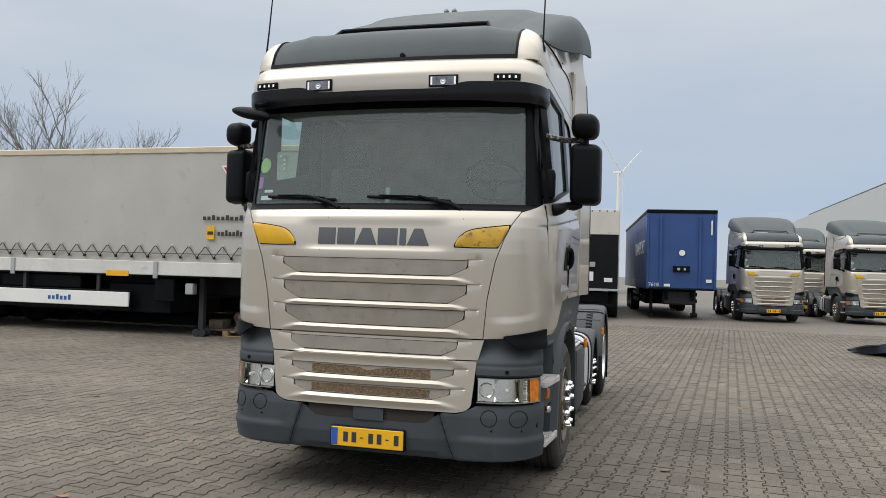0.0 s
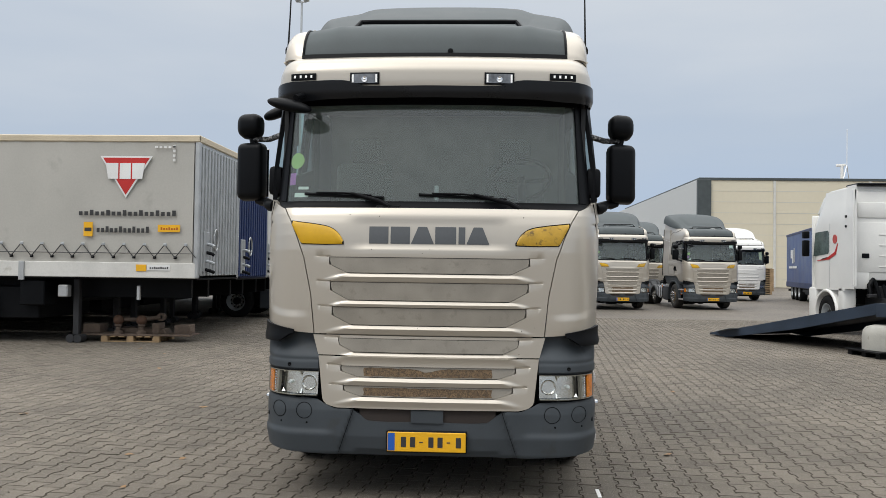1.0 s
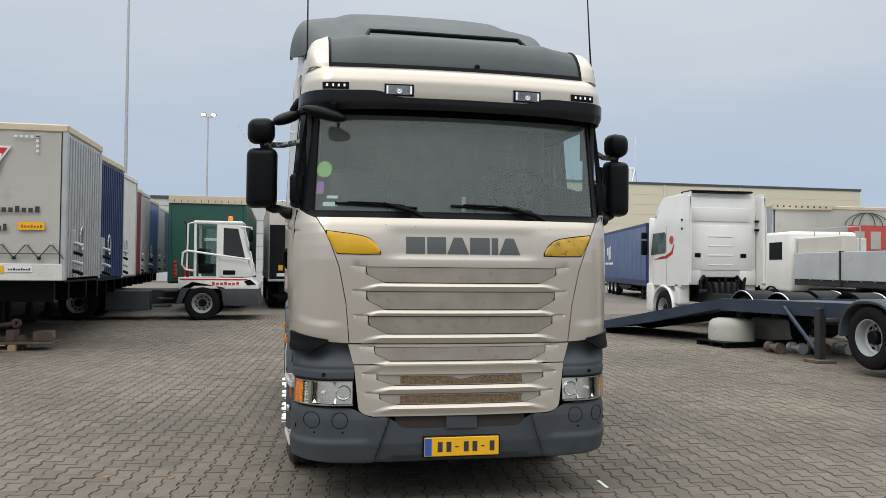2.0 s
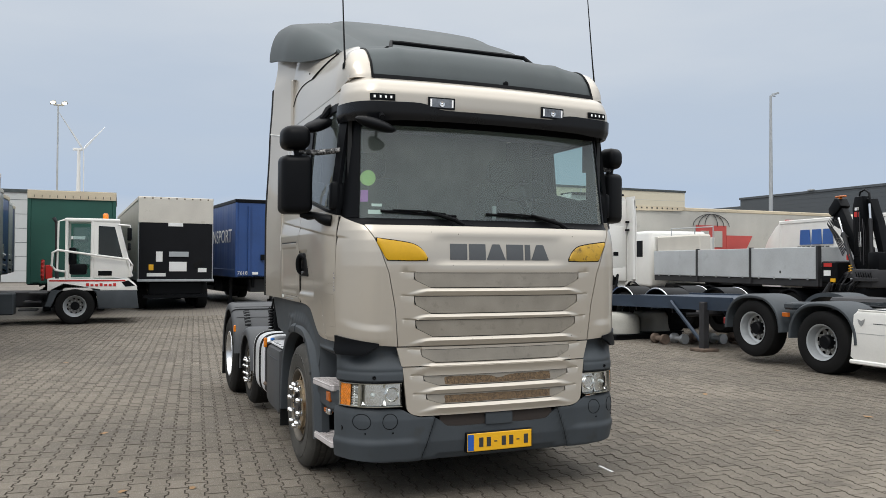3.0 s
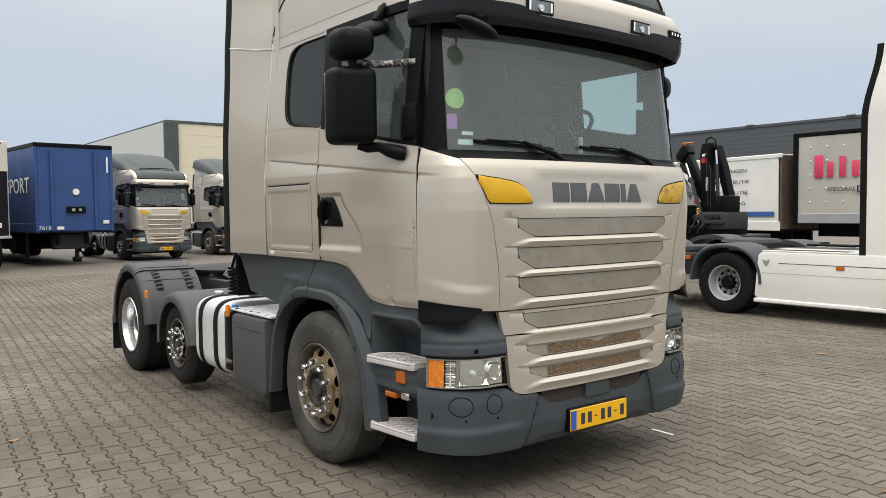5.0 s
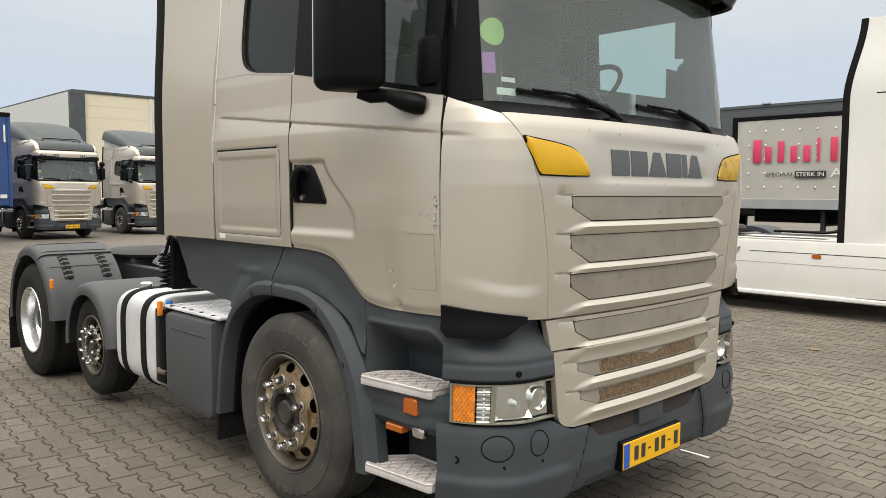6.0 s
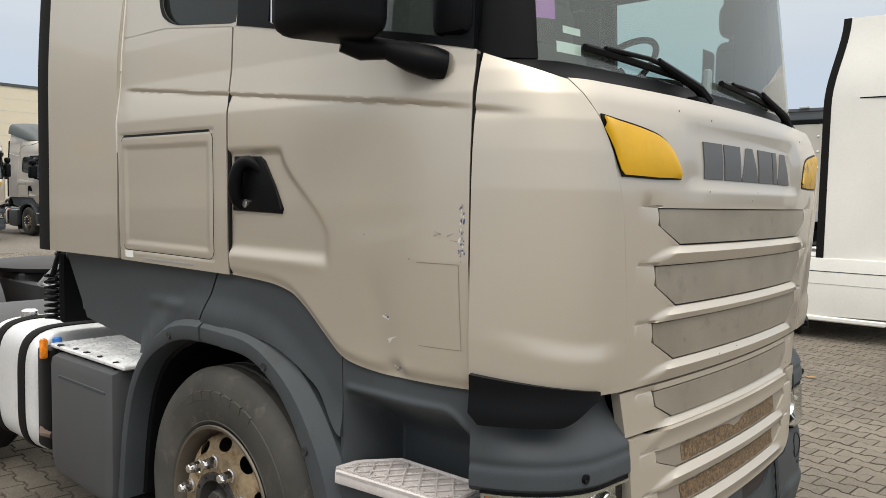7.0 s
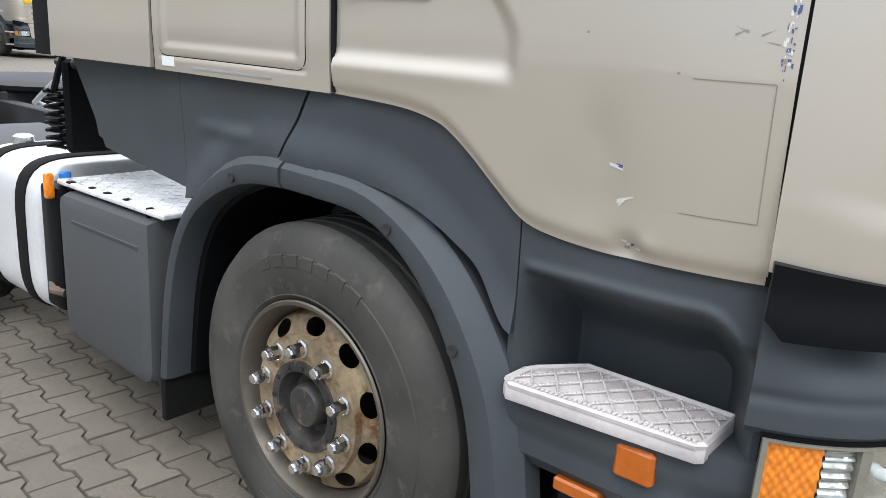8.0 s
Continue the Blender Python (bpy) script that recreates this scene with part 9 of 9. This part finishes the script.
wind_turbine(-2.72, 7.45, 1500, -62, 68)
wind_turbine(24.6, 7.1, 900, 2, 60, 0.33)


def bare_tree(x, y, h, seed):
    """A leafless tree: a tapered trunk that forks into limbs and twigs."""
    rnd = random.Random(seed)
    t = thing("tree", "bare winter tree with fine twigs", "tree", (x, y, 0), 0, "bare trees")
    trunk, twigs = nb(), nb()

    def grow(p, d, length, r, level):
        pts, q = [p], p
        for i in range(3):
            d = (d + Vector((rnd.uniform(-0.18, 0.18), rnd.uniform(-0.18, 0.18), rnd.uniform(-0.02, 0.14)))).normalized()
            q = q + d * (length / 3)
            pts.append(q)
        tube(trunk if level < 2 else twigs, pts, [r, r * 0.85, r * 0.7, r * 0.55], 5 if level < 2 else 3)
        if level < 4:
            for k in range(5 if level < 1 else 4):
                f = rnd.uniform(0.35, 1.0)
                b = pts[min(3, int(f * 3) + 1)]
                a = rnd.uniform(0, 2 * math.pi)
                s = rnd.uniform(0.35, 0.65)
                nd = (d + Vector((math.cos(a) * s, math.sin(a) * s, rnd.uniform(-0.05, 0.3)))).normalized()
                grow(b, nd, length * rnd.uniform(0.55, 0.72), r * 0.5, level + 1)
    grow(Vector((0, 0, 0)), Vector((0, 0, 1)), h * 0.42, h * 0.0125, 0)
    part("trunk", trunk, BARK, t)
    part("branchwork", twigs, BARK, t, "thin bare twigs")


for i, (az, d, h) in enumerate(((-44.6, 58, 12.2), (-42.2, 60, 14.6), (-39.2, 62, 12.4), (-46.5, 60, 11.0), (-49.5, 64, 11.5))):
    bare_tree(1.9 + d * math.sin(radians(az)), -5 + d * math.cos(radians(az)), h, 20 + i)


def pallet_stack(x, y):
    t = thing("pallet_stack", "stack of weathered pallets against the hall", "pallets", (x, y, 0), 10)
    for i in range(12):
        part("pallet", box((-1.0, -0.6, 0.16 * i + 0.05), (1.0, 0.6, 0.16 * i + 0.12), 0.01), WOOD, t)
        for k in (-0.9, 0.0, 0.9):
            part("spacer", box((k - 0.08, -0.6, 0.16 * i - 0.04 if i else 0.0), (k + 0.08, 0.6, 0.16 * i + 0.05), 0.01), WOOD, t)


pallet_stack(20.2, 52.0)
pallet_stack(24.2, 62.5)


# ---- small marks on the yard ----
rnd = random.Random(5)
for (x, y) in ((1.99, 1.65), (5.54, 9.93), (-2.53, 1.19), (-2.04, 1.10), (5.28, 1.22), (3.74, 1.06), (-1.9, -0.6), (-2.15, 0.25), (-4.5, 6.5), (-3.4, 9.5), (2.9, 5.2), (3.6, 7.5), (-4.4, 2.8), (-2.7, 3.4), (-5.2, 8.4), (4.6, 3.1), (-6.0, 9.2), (1.2, -1.2)):
    bm = nb()
    a, s = rnd.uniform(0, 6.28), rnd.uniform(0.035, 0.06)
    pts = [(s * f * math.cos(a) - s * g * math.sin(a), s * f * math.sin(a) + s * g * math.cos(a), rnd.uniform(0.004, 0.018)) for f, g in ((-1, 0), (-0.4, 0.5), (0.3, 0.55), (1, 0.05), (0.4, -0.5), (-0.4, -0.45))]
    vs = [bm.verts.new(p) for p in pts]
    c = bm.verts.new((0, 0, 0.012))
    for k in range(6):
        bm.faces.new((c, vs[k], vs[(k + 1) % 6]))
    lf = part("leaf", bm, LEAF)
    lf.location = (x, y, 0.0)
    tagged(lf, "dry brown fallen leaf on the paving", "leaf", "fallen leaves")
chalk = part("chalk_mark", box((-0.10, -0.013, 0.0), (0.10, 0.013, 0.003), 0), PRINT_WHITE)
chalk.matrix_world = pose(1.217, 0.434, 0.003, 0, 0, 88)
tagged(chalk, "short white paint mark on the paving", "mark")


# ---- ground: one sheet to the horizon, and the interlocking stones near by ----
def ground_material():
    """Paving seen from afar: a stone colour with a fine net of darker joints, stains and damp patches."""
    m = bpy.data.materials.new("paved_ground")
    m.use_nodes = True
    nt = m.node_tree
    bs = nt.nodes["Principled BSDF"]
    ge = nt.nodes.new("ShaderNodeNewGeometry")
    mp = nt.nodes.new("ShaderNodeMapping")
    mp.inputs["Rotation"].default_value = (0, 0, radians(-85))
    nt.links.new(ge.outputs["Position"], mp.inputs[0])
    br = nt.nodes.new("ShaderNodeTexBrick")
    br.inputs["Color1"].default_value, br.inputs["Color2"].default_value, br.inputs["Mortar"].default_value = (0.158, 0.138, 0.113, 1), (0.138, 0.120, 0.098, 1), (0.07, 0.061, 0.05, 1)
    br.inputs["Scale"].default_value, br.inputs["Mortar Size"].default_value, br.inputs["Brick Width"].default_value, br.inputs["Row Height"].default_value = 1.0, 0.008, 0.215, 0.14
    nt.links.new(mp.outputs[0], br.inputs[0])
    n1 = nt.nodes.new("ShaderNodeTexNoise")
    n1.inputs["Scale"].default_value, n1.inputs["Detail"].default_value = 0.28, 7.0
    nt.links.new(ge.outputs["Position"], n1.inputs[0])
    mr = nt.nodes.new("ShaderNodeMapRange")
    mr.inputs["From Min"].default_value, mr.inputs["From Max"].default_value, mr.inputs["To Min"].default_value, mr.inputs["To Max"].default_value = 0.3, 0.7, 0.80, 1.14
    nt.links.new(n1.outputs[0], mr.inputs[0])
    hs = nt.nodes.new("ShaderNodeHueSaturation")
    nt.links.new(br.outputs[0], hs.inputs["Color"])
    nt.links.new(mr.outputs[0], hs.inputs["Value"])
    nt.links.new(hs.outputs[0], bs.inputs["Base Color"])
    bs.inputs["Roughness"].default_value = 0.7
    return m


ground = part("ground", box((-1500, -400, -0.4), (1500, 1500, -0.012), 0), ground_material(), smooth=0)
tagged(ground, "grey-brown interlocking paved yard with damp stains", "ground", kind="structure")
TILT_STONES, PX, PY = radians(-4.9), 0.14, 0.215
GX0, GX1, GY0, GY1 = -13.0, 13.0, -7.5, 21.0


def stone_outline():
    """A bone-shaped stone: wide ends and a narrow waist, so that the half-shifted rows interlock."""
    h, w, n = PY / 2 - 0.0022, 0.080, 0.055
    q, s = PY / 4, 0.014
    one = [(w, -h), (w, -q - s), (n, -q + s), (n, q - s), (w, q + s), (w, h)]
    return one + [(-x, y) for x, y in reversed(one)]


def stone_mesh():
    o = stone_outline()
    vs, fs = [], []
    vs += [(x, y, 0.0075) for x, y in o]
    m = len(o)
    for i in range(m):
        a, b, c = Vector(o[i - 1]), Vector(o[i]), Vector(o[(i + 1) % m])
        e, f = (b - a).normalized(), (c - b).normalized()
        na, nc = Vector((-e.y, e.x)), Vector((-f.y, f.x))
        s = (na + nc) / (1 + na.dot(nc))
        q = b + s * 0.0032
        vs.append((q.x, q.y, 0.014))
    n = len(o)
    for r in range(1):
        for i in range(n):
            fs.append((r * n + i, r * n + (i + 1) % n, (r + 1) * n + (i + 1) % n, (r + 1) * n + i))
    fs += [(1 * n, 1 * n + 1, 1 * n + 2, 1 * n + 9, 1 * n + 10, 1 * n + 11), (1 * n + 2, 1 * n + 3, 1 * n + 8, 1 * n + 9), (1 * n + 3, 1 * n + 4, 1 * n + 5, 1 * n + 6, 1 * n + 7, 1 * n + 8)]
    return vs, fs


bed = part("paving_bed", box((GX0, GY0, -0.03), (GX1, GY1, -0.0068), 0), JOINT, smooth=0)
tagged(bed, "sandy dark joint bed under the paving stones", "paving bed", kind="structure")
sv, sf = stone_mesh()
sv_np = np.array(sv)
ct, st = math.cos(TILT_STONES), math.sin(TILT_STONES)
srnd = np.random.RandomState(7)
near_list, spots = [], []
ni, nj = int(45 / PX), int(45 / PY)
for i in range(-ni, ni):
    for j in range(-nj, nj):
        u, v = i * PX, (j + 0.5 * (i % 2)) * PY
        x, y = u * ct - v * st, u * st + v * ct
        if GX0 + 0.1 < x < GX1 - 0.1 and GY0 + 0.1 < y < GY1 - 0.1:
            if -2.35 < x < -0.95 and 1.0 < y < 7.0 and len(near_list) < 290:
                near_list.append((x, y))
            else:
                spots.append((x, y))
spots = np.array(spots)
k, nv = len(spots), len(sv)
z = srnd.uniform(-0.0022, 0.0022, k)
tx, ty = srnd.uniform(-0.012, 0.012, k), srnd.uniform(-0.012, 0.012, k)
rot = np.array([[ct, -st], [st, ct]])
flat = sv_np[:, :2] @ rot.T
allv = np.empty((k, nv, 3))
allv[:, :, 0] = flat[None, :, 0] + spots[:, 0:1]
allv[:, :, 1] = flat[None, :, 1] + spots[:, 1:2]
allv[:, :, 2] = sv_np[None, :, 2] + z[:, None] + tx[:, None] * flat[None, :, 0] + ty[:, None] * flat[None, :, 1] - 0.0125
loops = np.concatenate([np.array(f) for f in sf])
sizes = np.array([len(f) for f in sf])
me = bpy.data.meshes.new("paving_stones")
me.vertices.add(k * nv)
me.vertices.foreach_set("co", allv.ravel())
me.loops.add(k * len(loops))
me.loops.foreach_set("vertex_index", (loops[None, :] + (np.arange(k) * nv)[:, None]).ravel())
me.polygons.add(k * len(sizes))
starts = np.concatenate([[0], np.cumsum(np.tile(sizes, k))[:-1]])
me.polygons.foreach_set("loop_start", starts)
me.update(calc_edges=True)
me.materials.append(PAVER)
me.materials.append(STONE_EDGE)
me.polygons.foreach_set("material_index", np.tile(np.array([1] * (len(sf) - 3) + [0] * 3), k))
me.shade_flat()
stones = new("paving_stones", me)
tagged(stones, "grey-brown bone-shaped concrete paving stones with dark joints", "paving", kind="stuff")
one = bpy.data.meshes.new("paving_stone")
one.from_pydata([tuple(p) for p in sv], [], sf)
one.materials.append(PAVER)
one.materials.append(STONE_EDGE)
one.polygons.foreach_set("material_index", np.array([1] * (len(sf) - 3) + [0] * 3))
one.shade_flat()
for (x, y) in near_list:
    s = new("paving_stone", one)
    s.parent = bed
    s.matrix_local = pose(x, y, -0.0125 + srnd.uniform(-0.0022, 0.0022), srnd.uniform(-0.6, 0.6), srnd.uniform(-0.6, 0.6), -4.9)
